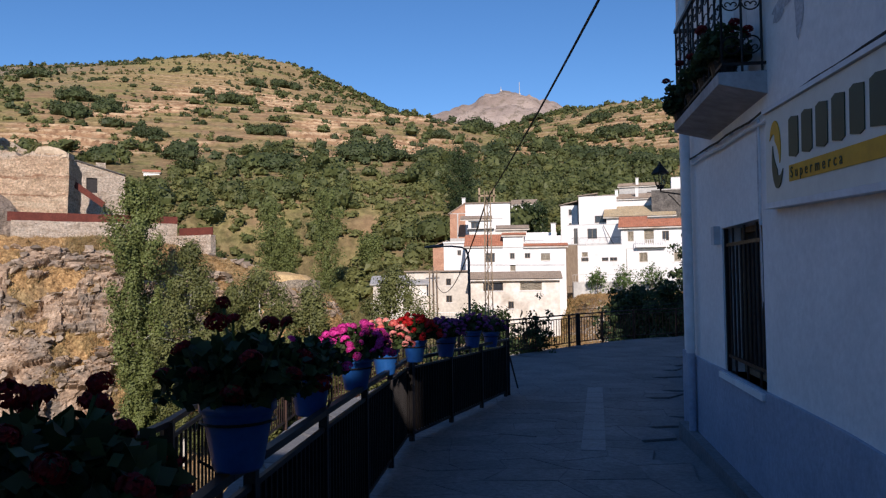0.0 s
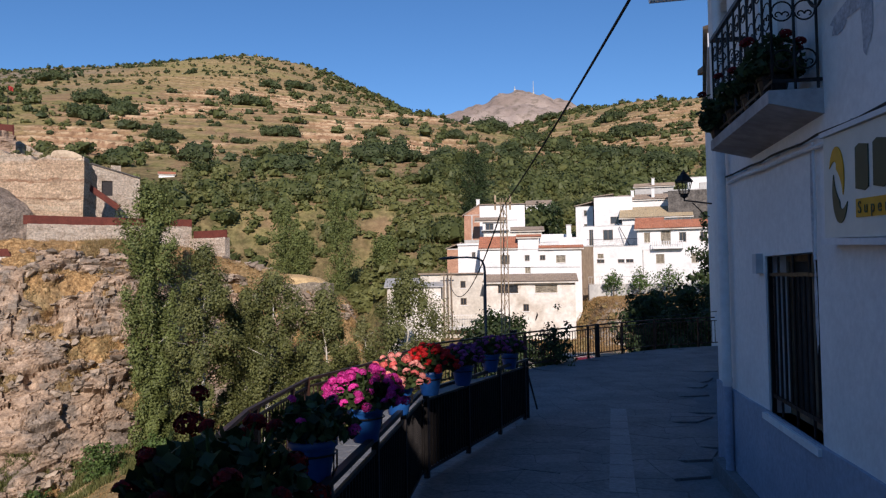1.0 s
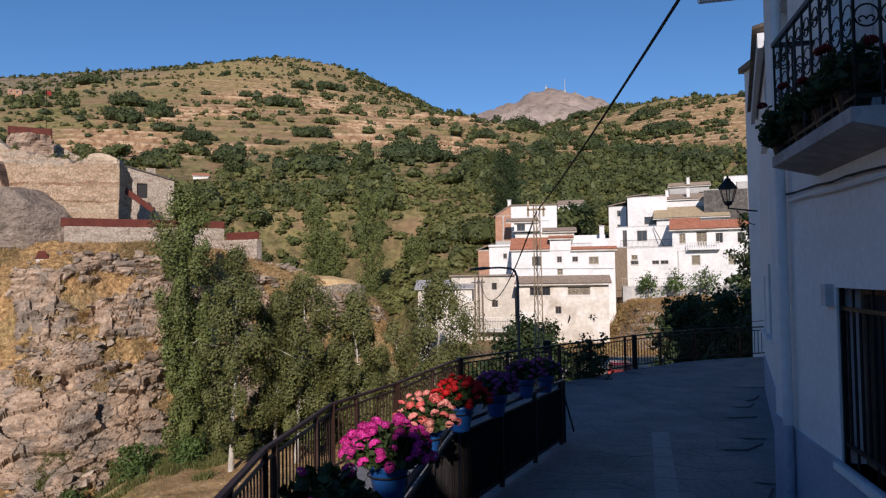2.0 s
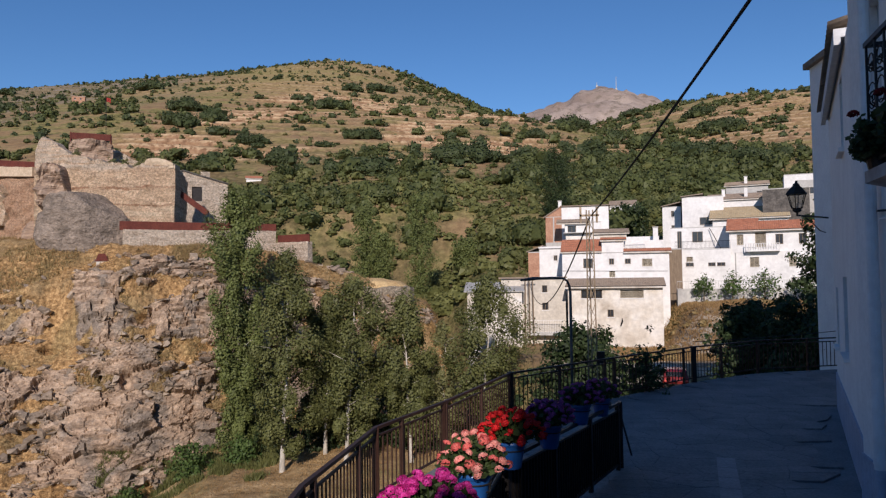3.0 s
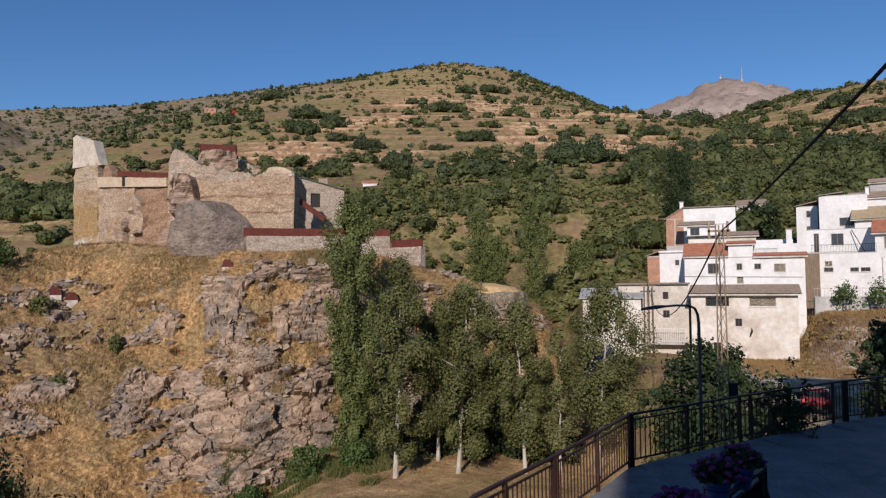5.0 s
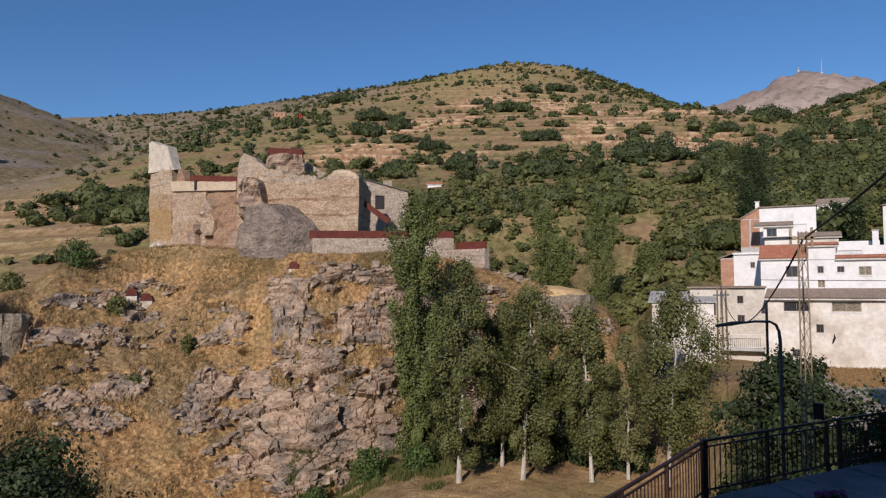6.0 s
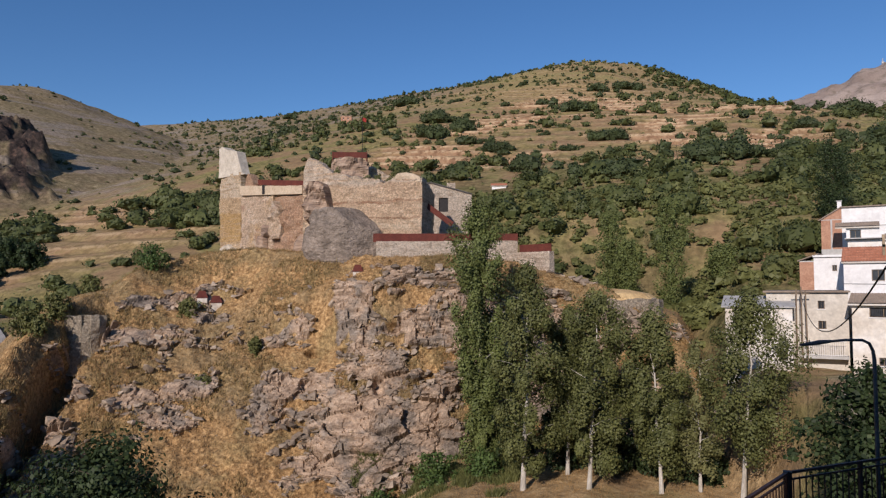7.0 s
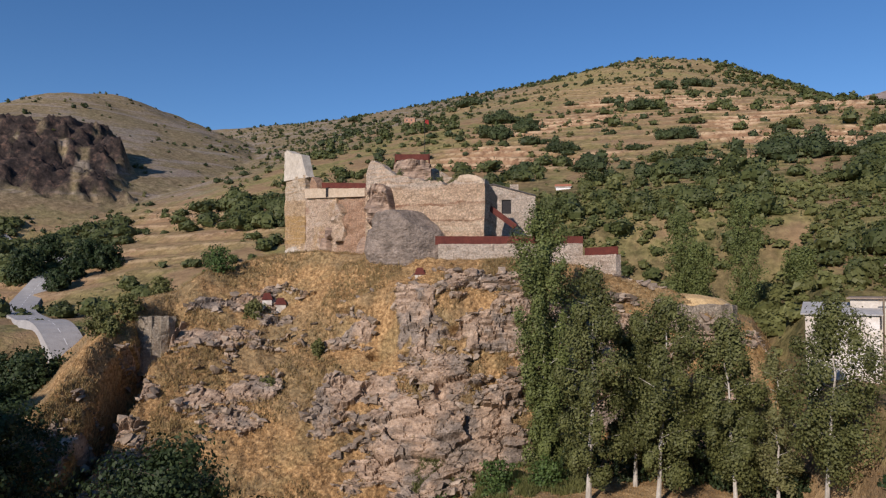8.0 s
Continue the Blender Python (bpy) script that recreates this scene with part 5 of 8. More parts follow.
# upper storey
h, w = house("white_house", (4.1, 87.5), (16.9, 85.9), -6.0, 5.4, 7.0, M_WHITE, "tall white house with terracotta tile edges", [(2.6, 3.8, 3.6, 4.8, "glass"), (5.75, 6.35, 4.0, 4.75, "glass"), (7.65, 8.35, 4.05, 4.7, "glass"), (9.7, 10.9, 3.7, 4.65, "shutter"), (5.75, 6.45, 2.4, 3.2, "shutter")])
tiled_roof(h, -0.2, 4.9, -0.35, 5.62, 3.0, 1.7, M_TILE, "red terracotta tiles")
up = part("upper_room", wall_with_holes(bmesh.new(), 4.9, 7.5, 5.45, 7.0, 0.02, 3.5, []), M_WHITE, h)
r = tiled_roof(h, 4.7, 7.9, -0.35, 7.02, 1.4, 0.4, M_TILE, "red terracotta tiles")
tiled_roof(h, 7.5, w + 0.3, -0.4, 5.5, 1.1, 0.45, M_TILE, "red terracotta tiles")
part("terrace_wall", boxes(((7.6, 1.6, 5.4), (12.4, 1.8, 7.0)), ((7.6, 4.2, 5.4), (12.0, 4.4, 7.6))), M_WHITE, h)
railing(h, 7.6, 10.2, 1.2, 5.75, 0.9, M_WHITE)
chimney(h, 11.2, 2.4, 7.0, 1.6, 0.6)
part("wall_cable", tube(bmesh.new(), [(0, -0.04, 3.3), (6, -0.05, 3.2), (12.7, -0.04, 3.1)], 0.025, 4), M_IRON, h)
# brick-sided house behind
h, w = house("brick_house", (2.7, 105.6), (5.1, 105.4), 2.0, 11.4, 8, M_BRICK, "unrendered red brick house end with a sloping roof edge")
bm = bmesh.new()
g = [bm.verts.new(p) for p in ((0, 0, 11.5), (2.4, 0, 11.5), (2.4, 0, 13.0), (0, 8, 11.5), (2.4, 8, 11.5), (2.4, 8, 13.0))]
for f in ((0, 1, 2), (5, 4, 3), (0, 2, 5, 3), (1, 4, 5, 2)):
    bm.faces.new([g[i] for i in f])
part("gable", bm, M_BRICK, h)
part("roof_edge", box(bmesh.new(), (-0.3, -0.2, 0), (3.0, 8.2, 0.14), Matrix.Translation((0, 0, 11.5)) @ Matrix.Rotation(-math.atan2(1.5, 2.4), 4, "Y")), M_OLDTILE, h)
part("render_base", boxes(((-0.02, -0.04, 2.0), (2.42, 0.0, 7.6))), M_CEMENT, h, "grey cement render")
part("frame_post", boxes(((1.1, -0.03, 7.6), (1.3, 0.0, 11.4))), M_CEMENT, h)
chimney(h, 1.9, 1.0, 13.0, 0.9, 0.5)
h, w = house("white_house", (5.1, 105.4), (12.0, 104.8), 2.0, 12.8, 8, M_WHITE, "white house wall with a thin tile roof edge", [(4.0, 5.0, 9.0, 10.0, "glass")])
part("roof_edge", boxes(((-0.1, -0.25, 12.96), (w + 0.2, 8.2, 13.1))), M_OLDTILE, h)
h, w = house("white_house", (5.3, 101.2), (10.4, 100.8), 1.0, 10.2, 4, M_WHITE, "small white roof room with a tiled edge", [(0.4, 1.6, 8.6, 9.8, "glass")])
tiled_roof(h, -1.2, 3.6, -0.5, 10.15, 2.2, 0.7, M_OLDTILE)
h, w = house("white_house", (5.2, 97.4), (13.4, 96.6), 1.0, 8.3, 4, M_WHITE_WORN, "white house with a dark roof canopy", [])
part("canopy", boxes(((-0.3, -0.8, 8.5), (3.6, 3.8, 8.62))), M_CEMENT, h)
tiled_roof(h, 3.8, 8.6, -0.4, 8.4, 2.2, 0.7, M_OLDTILE)
# small house with a brick corner
h, w = house("small_house", (1.4, 93.6), (5.2, 93.4), -3.0, 6.2, 5, M_WHITE, "small white house with bare brick at its corner", [(1.9, 2.4, 4.7, 5.4, "glass")])
part("roof_edge", boxes(((-0.1, -0.2, 6.35), (w, 5.2, 6.6))), M_WHITE, h)
h, w = house("brick_annex", (-0.1, 93.8), (1.4, 93.6), -3.0, 5.8, 5, M_BRICK, "bare red brick annex with a sloping tile edge")
part("roof_edge", box(bmesh.new(), (-0.2, -0.2, 0), (2.2, 5.2, 0.12), Matrix.Translation((0, 0, 5.95)) @ Matrix.Rotation(-0.35, 4, "Y")), M_OLDTILE, h)
# grey block house and the low sheds
h, w = house("grey_house", (-3.5, 83.6), (4.2, 83.4), -8.0, 2.3, 7, M_PALECEMENT, "grey cement block house with barred windows", [(4.9, 5.55, 0.75, 1.6, "bars"), (4.9, 5.65, -1.35, -0.5, "bars")])
part("roof_edge", boxes(((-0.3, -0.4, 2.46), (w + 0.2, 7.3, 2.62))), M_OLDTILE, h)
railing(h, 3.4, 7.4, -1.2, -4.0, 1.5, M_WHITE, 0.2, 0.02)
part("balcony_slab", boxes(((3.2, -1.4, -4.3), (7.6, 0, -4.0))), M_CEMENT, h)
h, w = house("white_shed", (-7.4, 80.4), (-1.0, 80.6), -9.0, 0.8, 6, M_WHITE_WORN, "low whitewashed shed with a grey sheet roof", [(5.2, 5.9, -4.4, -3.4, "glass")])
bm = box(bmesh.new(), (-0.4, 0, 0), (w + 0.3, 6.4, 0.12), Matrix.Translation((0, -0.3, 0.95)) @ Matrix.Rotation(0.16, 4, "X"))
part("sheet_roof", bm, M_CEMENT, h, "grey sheet roof")
# brown wall between the white houses
h, w = house("brown_house", (16.9, 90.0), (19.2, 89.6), -4.0, 5.8, 6, M_WOOD, "narrow brown unrendered wall between white houses")
# right-hand white house with the terrace
h, w = house("white_house", (19.4, 94.6), (26.1, 93.0), -3.0, 5.8, 6, M_WHITE, "white two-storey house with a roof terrace", [(1.3, 2.3, 3.6, 4.1, "glass"), (4.1, 5.0, 3.6, 4.1, "glass"), (5.2, 6.2, 3.6, 4.1, "glass"), (1.4, 2.2, 4.25, 4.9, "shutter")])
railing(h, 0.0, w, 0.1, 5.95, 1.0)
h, w = house("white_house", (20.0, 100.4), (27.9, 98.5), 0.0, 9.0, 6, M_WHITE, "white upper house behind the roof terrace", [(2.9, 4.3, 7.0, 8.5, "glass"), (0.9, 1.5, 6.0, 8.6, "glass")])
part("ladder", tube(bmesh.new(), [(5.2, -0.4, 8.9), (6.6, -1.6, 6.0)], 0.06, 4), M_IRON, h)
h, w = house("white_house", (26.2, 93.8), (36.5, 90.6), -3.0, 8.0, 7, M_WHITE, "white house with a balcony and red tile roof", [(0.9, 1.7, 6.3, 7.7, "shutter"), (3.1, 4.4, 6.0, 7.9, "shutter"), (5.5, 6.4, 6.3, 7.6, "glass"), (8.2, 9.1, 6.3, 7.6, "glass"), (2.4, 3.5, 3.4, 4.7, "shutter"), (7.0, 7.9, 3.4, 4.7, "shutter"), (7.2, 7.7, 1.0, 2.0, "glass")])
tiled_roof(h, -0.4, 3.6, -0.6, 8.15, 5.0, 1.9, M_TILE, "faded red tiles")
tiled_roof(h, 3.6, w + 0.3, -0.6, 8.15, 5.0, 1.5, M_TILE, "faded red tiles")
part("balcony_slab", boxes(((2.0, -1.0, 5.4), (6.0, 0, 5.6))), M_WHITE, h)
railing(h, 2.0, 6.0, -0.95, 5.6, 0.85, M_WHITE, 0.3, 0.06)
part("string_course", boxes(((0, -0.05, 5.3), (w, 0, 5.42))), M_WHITE, h)
part("downpipe", bar(bmesh.new(), (0.7, -0.08, -1), (0.7, -0.08, 5.3), 0.06), M_CEMENT, h)
# upper rows
h, w = house("white_house", (22.6, 119.6), (25.4, 118.7), 4.0, 13.6, 6, M_WHITE, "narrow pale house with small windows", [(1.4, 1.9, 12.0, 13.0, "glass"), (1.4, 1.9, 9.6, 10.6, "glass")])
part("roof_edge", box(bmesh.new(), (-0.2, -0.3, 0), (3.4, 6.3, 0.15), Matrix.Translation((0, 0, 13.75)) @ Matrix.Rotation(-0.2, 4, "Y")), M_OLDTILE, h)
h, w = house("white_house", (24.6, 113.9), (30.6, 112.4), 4.0, 14.6, 7, M_WHITE, "white house with a shallow gable", [(2.6, 4.6, 10.2, 11.4, "glass")])
part("roof_edge", box(bmesh.new(), (-0.2, -0.3, 0), (3.2, 7.3, 0.15), Matrix.Translation((0, 0, 14.75)) @ Matrix.Rotation(-0.1, 4, "Y")), M_OLDTILE, h)
h, w = house("white_house", (28.0, 109.0), (38.0, 106.0), 3.0, 10.6, 7, M_WHITE, "white house under a broad tan tile roof", [(3.4, 4.8, 9.0, 10.0, "shutter"), (6.0, 6.8, 9.2, 9.9, "glass")])
M_TANTILE = material("tan_tile", [(0.3, (0.34, 0.26, 0.16)), (0.7, (0.46, 0.37, 0.24))], 0.9, 4.0, 0.2, 0.95, 0.5, island=0.4)
tiled_roof(h, -0.5, w + 0.3, -0.6, 10.75, 6.0, 2.2, M_TANTILE, "tan weathered tiles")
h, w = house("white_house", (29.5, 117.0), (38.5, 114.4), 5.0, 14.2, 6, M_WHITE, "white house with white chimneys", [])
tiled_roof(h, -0.3, w + 0.3, -0.4, 14.35, 5.0, 1.4, M_OLDTILE)
chimney(h, 2.0, 2.0, 15.2, 1.0)
chimney(h, 5.4, 1.0, 15.0, 1.3)
h, w = house("slate_house", (35.2, 108.4), (41.2, 106.4), 3.0, 15.0, 7, M_SLATE, "dark unrendered slate-stone house")
h, w = house("grey_house", (41.2, 110.8), (48.0, 108.4), 3.0, 16.4, 7, M_CEMENT, "grey unfinished house with dark openings", [(1.6, 2.8, 14.4, 15.4, "glass"), (4.0, 6.4, 14.0, 15.6, "glass")])
h, w = house("grey_house", (35.0, 127.0), (41.5, 125.0), 8.0, 17.6, 7, M_CEMENT, "pale grey house with a chimney", [(5.0, 5.8, 15.6, 16.6, "glass")])
tiled_roof(h, -0.3, w + 0.3, -0.4, 17.7, 5.0, 1.2, M_OLDTILE)
chimney(h, 3.0, 1.5, 18.4, 1.0)
h, w = house("white_house", (45.0, 127.5), (56.0, 124.0), 8.0, 19.4, 7, M_WHITE, "white flat-roofed house high in the village", [(2.0, 3.0, 17.2, 18.4, "glass"), (5.0, 6.2, 17.2, 18.4, "glass")])
h, w = house("white_house", (17.0, 145.4), (21.8, 144.4), 8.0, 16.2, 6, M_WHITE, "small white house among trees", [(1.0, 1.6, 14.0, 15.2, "glass"), (3.2, 3.8, 14.0, 15.2, "glass")])
tiled_roof(h, -0.3, w + 0.3, -0.3, 16.35, 4.0, 1.4, M_OLDTILE)
h, w = house("field_house", (-74.0, 180.6), (-70.4, 182.0), 22.0, 29.0, 4, M_WHITE, "small white field hut with a red tile roof", group="field huts on the hill")
tiled_roof(h, -0.3, w + 0.3, -0.3, 29.1, 2.6, 1.0, M_TILE)
h, w = house("field_house", (-243.6, 360.0), (-237.8, 362.9), 92.0, 101.8, 6, M_BRICK, "small reddish farmhouse on the hill", [(1.2, 2.0, 100.0, 101.0, "glass"), (4.0, 4.8, 100.0, 101.0, "glass")], group="field huts on the hill")
tiled_roof(h, -0.3, w + 0.3, -0.3, 101.9, 4.0, 1.0, M_TILE)

# courtyard wall under the white house, with a rail
solo("garden_wall", boxes(((18.0, 86.6, -6), (38.0, 87.2, 1.5))), M_CEMENT, "low grey garden wall below the white houses", "wall", kind="structure")
fence = thing("garden_rail", "thin metal rail on the garden wall", "railing", at=(18.0, 86.9, 1.5))
railing(fence, 0, 20, 0, 0, 1.0, M_CEMENT, 0.35)

# ---- vegetation ----
def leaf_quads(centres, size, rng, droop=0.0, long=1.3):
    """Small leaf-shaped quads, one at each centre, turned at random."""
    n = len(centres)
    a = rng.normal(size=(n, 3))
    a[:, 2] -= droop
    a /= np.linalg.norm(a, axis=1, keepdims=True)
    b = np.cross(a, rng.normal(size=(n, 3)))
    b /= np.linalg.norm(b, axis=1, keepdims=True) + 1e-9
    s = (size * rng.uniform(0.6, 1.3, n))[:, None] if np.isscalar(size) else (size * rng.uniform(0.7, 1.25, n))[:, None]
    p0, p1, p2, p3 = centres - a * s * long * 0.5, centres + b * s * 0.42, centres + a * s * long * 0.5, centres - b * s * 0.42
    V = np.stack([p0, p1, p2, p3], 1).reshape(-1, 3)
    return V, np.arange(4 * n).reshape(n, 4)


def crown_leaves(rng, clumps, per, spread, size, spine):
    """Leaves scattered round clump centres, each facing roughly outwards from its clump and from the trunk."""
    c, w = np.repeat(clumps, per, 0), np.repeat(spread, per, 0)
    g = rng.normal(size=c.shape)
    g *= (0.2 + 0.8 * rng.uniform(0, 1, (len(c), 1)) ** 0.6) / (np.linalg.norm(g, axis=1, keepdims=True) + 1e-9) * 1.75
    P = c + g * w
    axis = np.stack([np.interp(P[:, 2], spine[:, 2], spine[:, k]) for k in (0, 1)], -1)
    away = np.concatenate([P[:, :2] - axis, np.zeros((len(P), 1))], 1)
    away /= np.linalg.norm(away, axis=1, keepdims=True) + 1e-9
    out = g * 0.5 + away * 0.4 + (0, 0, 0.25) + 0.32 * rng.normal(size=P.shape)
    a = np.cross(out, rng.normal(size=P.shape))
    a /= np.linalg.norm(a, axis=1, keepdims=True) + 1e-9
    b = np.cross(out, a)
    b /= np.linalg.norm(b, axis=1, keepdims=True) + 1e-9
    k = (size * rng.uniform(0.5, 1.25, len(P)))[:, None]
    V = np.stack([P - a * k * 0.62, P + b * k * 0.42, P + a * k * 0.62, P - b * k * 0.42], 1).reshape(-1, 3)
    return V, np.arange(len(V)).reshape(-1, 4)


def tree(name, at, height, width, bare, leaf, bark, label, seed, shape="column", leaves=5200, size=0.34, category="tree", group="", lean=0.0):
    """A tapered trunk with limbs and a crown of many small leaves. shape: column, dome or spread."""
    rng = np.random.default_rng(seed)
    t = thing(name, label, category, group, at=at)
    r0 = max(0.09, height * 0.0115)
    bend = rng.normal(size=(8, 2)) * 0.012 * height
    spine = [Vector((bend[k][0] * k / 7 + lean * k / 7, bend[k][1] * k / 7, height * 0.93 * k / 7)) for k in range(8)]
    bm = bmesh.new()
    tube(bm, spine, [r0 * (1 - 0.86 * k / 7) * (1.25 if k == 0 else 1) for k in range(8)], 8)

    def spine_at(h):
        k = min(6.999, max(0, h / (height * 0.93) * 7))
        i = int(k)
        return spine[i].lerp(spine[i + 1], k - i)

    clumps, spread = [], []
    nb = 52 if shape == "column" else 24 if shape == "spread" else 44
    for i in range(nb):
        k = (i + rng.uniform(0, 1)) / nb
        h = bare + (height - bare) * k
        if shape == "column":
            reach = width * 0.5 * (0.34 + 0.68 * min(1.0, k / 0.6)) * math.sqrt(max(0.05, 1 - (max(0, k - 0.62) / 0.4) ** 2))
            rise = 0.9
        elif shape == "dome":
            reach = width * 0.5 * math.sqrt(max(0.04, 1 - (2 * k - 0.85) ** 2 / 1.5))
            rise = 0.35
        else:
            reach = width * 0.5 * (0.62 + 0.46 * math.sin(math.pi * k)) * math.sqrt(max(0.08, 1 - (max(0, k - 0.66) / 0.38) ** 2))
            rise = 0.5
        ang = i * 2.399 + rng.uniform(-0.5, 0.5)
        reach *= rng.uniform(0.55, 1.08)
        base = spine_at(max(bare * 0.8, h - reach * rise * 0.8))
        tip = Vector((base.x + math.cos(ang) * reach, base.y + math.sin(ang) * reach, min(height, h)))
        midp = base.lerp(tip, 0.55) + Vector((0, 0, reach * 0.08))
        if i % 2 == 0 or shape != "column":
            tube(bm, [base, midp, tip], [r0 * 0.2, r0 * 0.11, r0 * 0.03], 5)
        for f in ((0.12, 0.45, 0.7, 0.9, 1.05) if shape == "column" else (0.45, 0.72, 0.98) if shape == "spread" else (0.25, 0.5, 0.7, 0.9, 1.05)):
            p = base.lerp(tip, f)
            hang = 0.9 * f * f if shape == "spread" else 0.0  # boughs droop at their ends
            clumps.append((p.x + rng.normal() * 0.2, p.y + rng.normal() * 0.2, p.z + rng.normal() * 0.3 - hang))
            sp = width * (0.074 if shape == "column" else 0.078 if shape == "spread" else 0.062) * rng.uniform(0.5, 1.45)
            spread.append((sp, sp, sp * (1.7 if shape == "column" else 1.6 if shape == "spread" else 0.9)))
    part("trunk", bm, bark, t)
    clumps, spread = np.array(clumps), np.array(spread)
    V, F = crown_leaves(rng, clumps, max(4, leaves // len(clumps)), spread, size, np.array([tuple(p) for p in spine]))
    part("crown", mesh_np("crown", V, F), leaf, t)
    return t


def foot_z(x, y):
    return float(max(land(np.array([x]), np.array([y]))[0], rock_height(np.array([x]), np.array([y]))[0]))


# row of poplars and elms along the stream
tree("poplar_tree", (-30.9, 69.9, -19.2), 31.4, 6.8, 1.4, M_POPLAR, M_BARK, "tall slender poplar with a pale trunk", 1, "column", 62000, 0.22, group="trees along the stream", lean=0.1)
ROW = (  # x, y, height, width, bare trunk, lean
    (-23.9, 63.5, 21.2, 6.6, 3.4, 0.9), (-18.2, 65.5, 18.8, 7.2, 3.8, 1.0), (-11.9, 66.9, 16.8, 6.6, 4.0, -0.6), (-21.4, 69.6, 17.0, 5.6, 4.6, 0.3))
for k, (x, y, hh, ww, bb, ln) in enumerate(ROW):
    tree("elm_tree", (x, y, -15.2), hh, ww, bb, M_ELM, M_BARK, "leafy grey-green tree with a pale bare trunk", 10 + k, "spread", 27000, 0.21, group="trees along the stream", lean=ln)
tree("elm_tree", (-5.0, 65.6, -14.2), 17.4, 7.8, 5.2, M_ELM, M_BARK, "spreading tree with forked white trunk", 31, "spread", 25000, 0.2, group="trees along the stream", lean=0.9)
tree("elm_tree", (-8.8, 69.0, -15.0), 13.6, 5.0, 3.0, M_OLIVE, M_BARK, "thin half-dry tree with brownish leaves", 32, "spread", 12000, 0.18, group="trees along the stream")
# dark shrubs added behind and under the row to stand for its shade
for k, (x, y, hh, ww) in enumerate(((-27.5, 71.5, 5.5, 5.0), (-22.5, 72.5, 6.0, 5.5), (-17.5, 73.0, 5.5, 5.0), (-13.0, 73.5, 5.0, 5.0), (-8.5, 73.0, 4.5, 4.5), (-20.0, 75.5, 9.0, 6.0), (-14.5, 76.0, 8.0, 6.0))):
    tree("shade_undergrowth", (x, y, -15.6), hh, ww, 0.4, M_DARKLEAF, M_BARKDARK, "dark shrubs standing for the shade behind the row of trees", 140 + k, "dome", 5000, 0.26, "shrub", "undergrowth behind the row")
# slender poplars at the foot of the hill
for k, (x, y, top, ww) in enumerate(((6.0, 136.4, 27.5, 8.0), (-18.3, 120.0, 17.7, 6.4), (-10.6, 120.0, 9.7, 5.2), (-27.9, 120.0, 15.5, 5.6), (-24.6, 117.0, 11.0, 4.4))):
    z0 = foot_z(x, y) - 0.3
    tree("poplar_tree", (x, y, z0), max(6, top - z0), ww, 1.5, M_DARKLEAF if k == 0 else M_POPLAR, M_BARKDARK, "dark green poplar at the foot of the hill", 40 + k, "column", 14000, 0.25, group="poplars below the hill")
# tree beside the far end of the street, orchard trees by the white houses
tree("plane_tree", (22.6, 52.0, -4.5), 13.0, 7.0, 3.0, M_DARKLEAF, M_BARKDARK, "dark leafy tree beside the street's end", 60, "dome", 14000, 0.27, group="trees by the village")
for k, (x, y, z0, hh, ww) in enumerate(((20.8, 85.4, 0.0, 3.1, 2.8), (24.0, 85.0, 0.0, 3.4, 3.2), (27.6, 84.8, 0.0, 3.7, 4.4), (32.0, 84.0, -0.2, 3.6, 3.6))):
    tree("fig_tree", (x, y, z0), hh, ww, 1.8, M_GREEN, M_BARKDARK, "small green garden tree below the white houses", 70 + k, "spread", 900, 0.22, group="trees by the village")
tree("garden_tree", (19.0, 132.0, 6.0), 10.0, 9.0, 2.0, M_DARKLEAF, M_BARKDARK, "dark tree between the white houses", 75, "dome", 5000, 0.5, group="trees by the village")
# broad trees below the railing
tree("walnut_tree", (2.3, 33.5, -7.5), 7.9, 6.8, 1.0, M_DARKLEAF, M_BARKDARK, "broad dark tree crown below the railing", 80, "dome", 22000, 0.19, group="trees below the terrace")
tree("walnut_tree", (-40.6, 31.0, -20.5), 14.3, 12.8, 4.5, M_DARKLEAF, M_BARKDARK, "round dark tree crown in the ravine", 82, "dome", 21000, 0.275, group="trees below the terrace")
tree("walnut_tree", (-62.5, 31.5, -19.5), 14.5, 11.5, 2.5, M_DARKLEAF, M_BARKDARK, "large dark tree in the shaded ravine", 83, "dome", 16000, 0.3, group="trees below the terrace")
for k, (x, y, hh, ww) in enumerate(((-172.0, 95.0, 8.0, 9.0), (-176.0, 103.0, 9.5, 10.0), (-166.0, 107.0, 7.0, 8.0), (-160.0, 108.0, 6.0, 7.0), (-157.0, 93.5, 4.6, 5.5), (-160.5, 99.5, 5.0, 6.0))):
    tree("field_tree", (x, y, foot_z(x, y) - 0.3), hh, ww, 0.6, M_DARKLEAF, M_BARKDARK, "dark rounded tree by the valley road", 86 + k, "dome", 5000, 0.5, group="trees by the road")
tree("walnut_tree", (-88.0, 49.0, -12.0), 8.2, 11.0, 2.5, M_DARKLEAF, M_BARKDARK, "large dark tree beside the road", 85, "dome", 14000, 0.36, group="trees below the terrace")


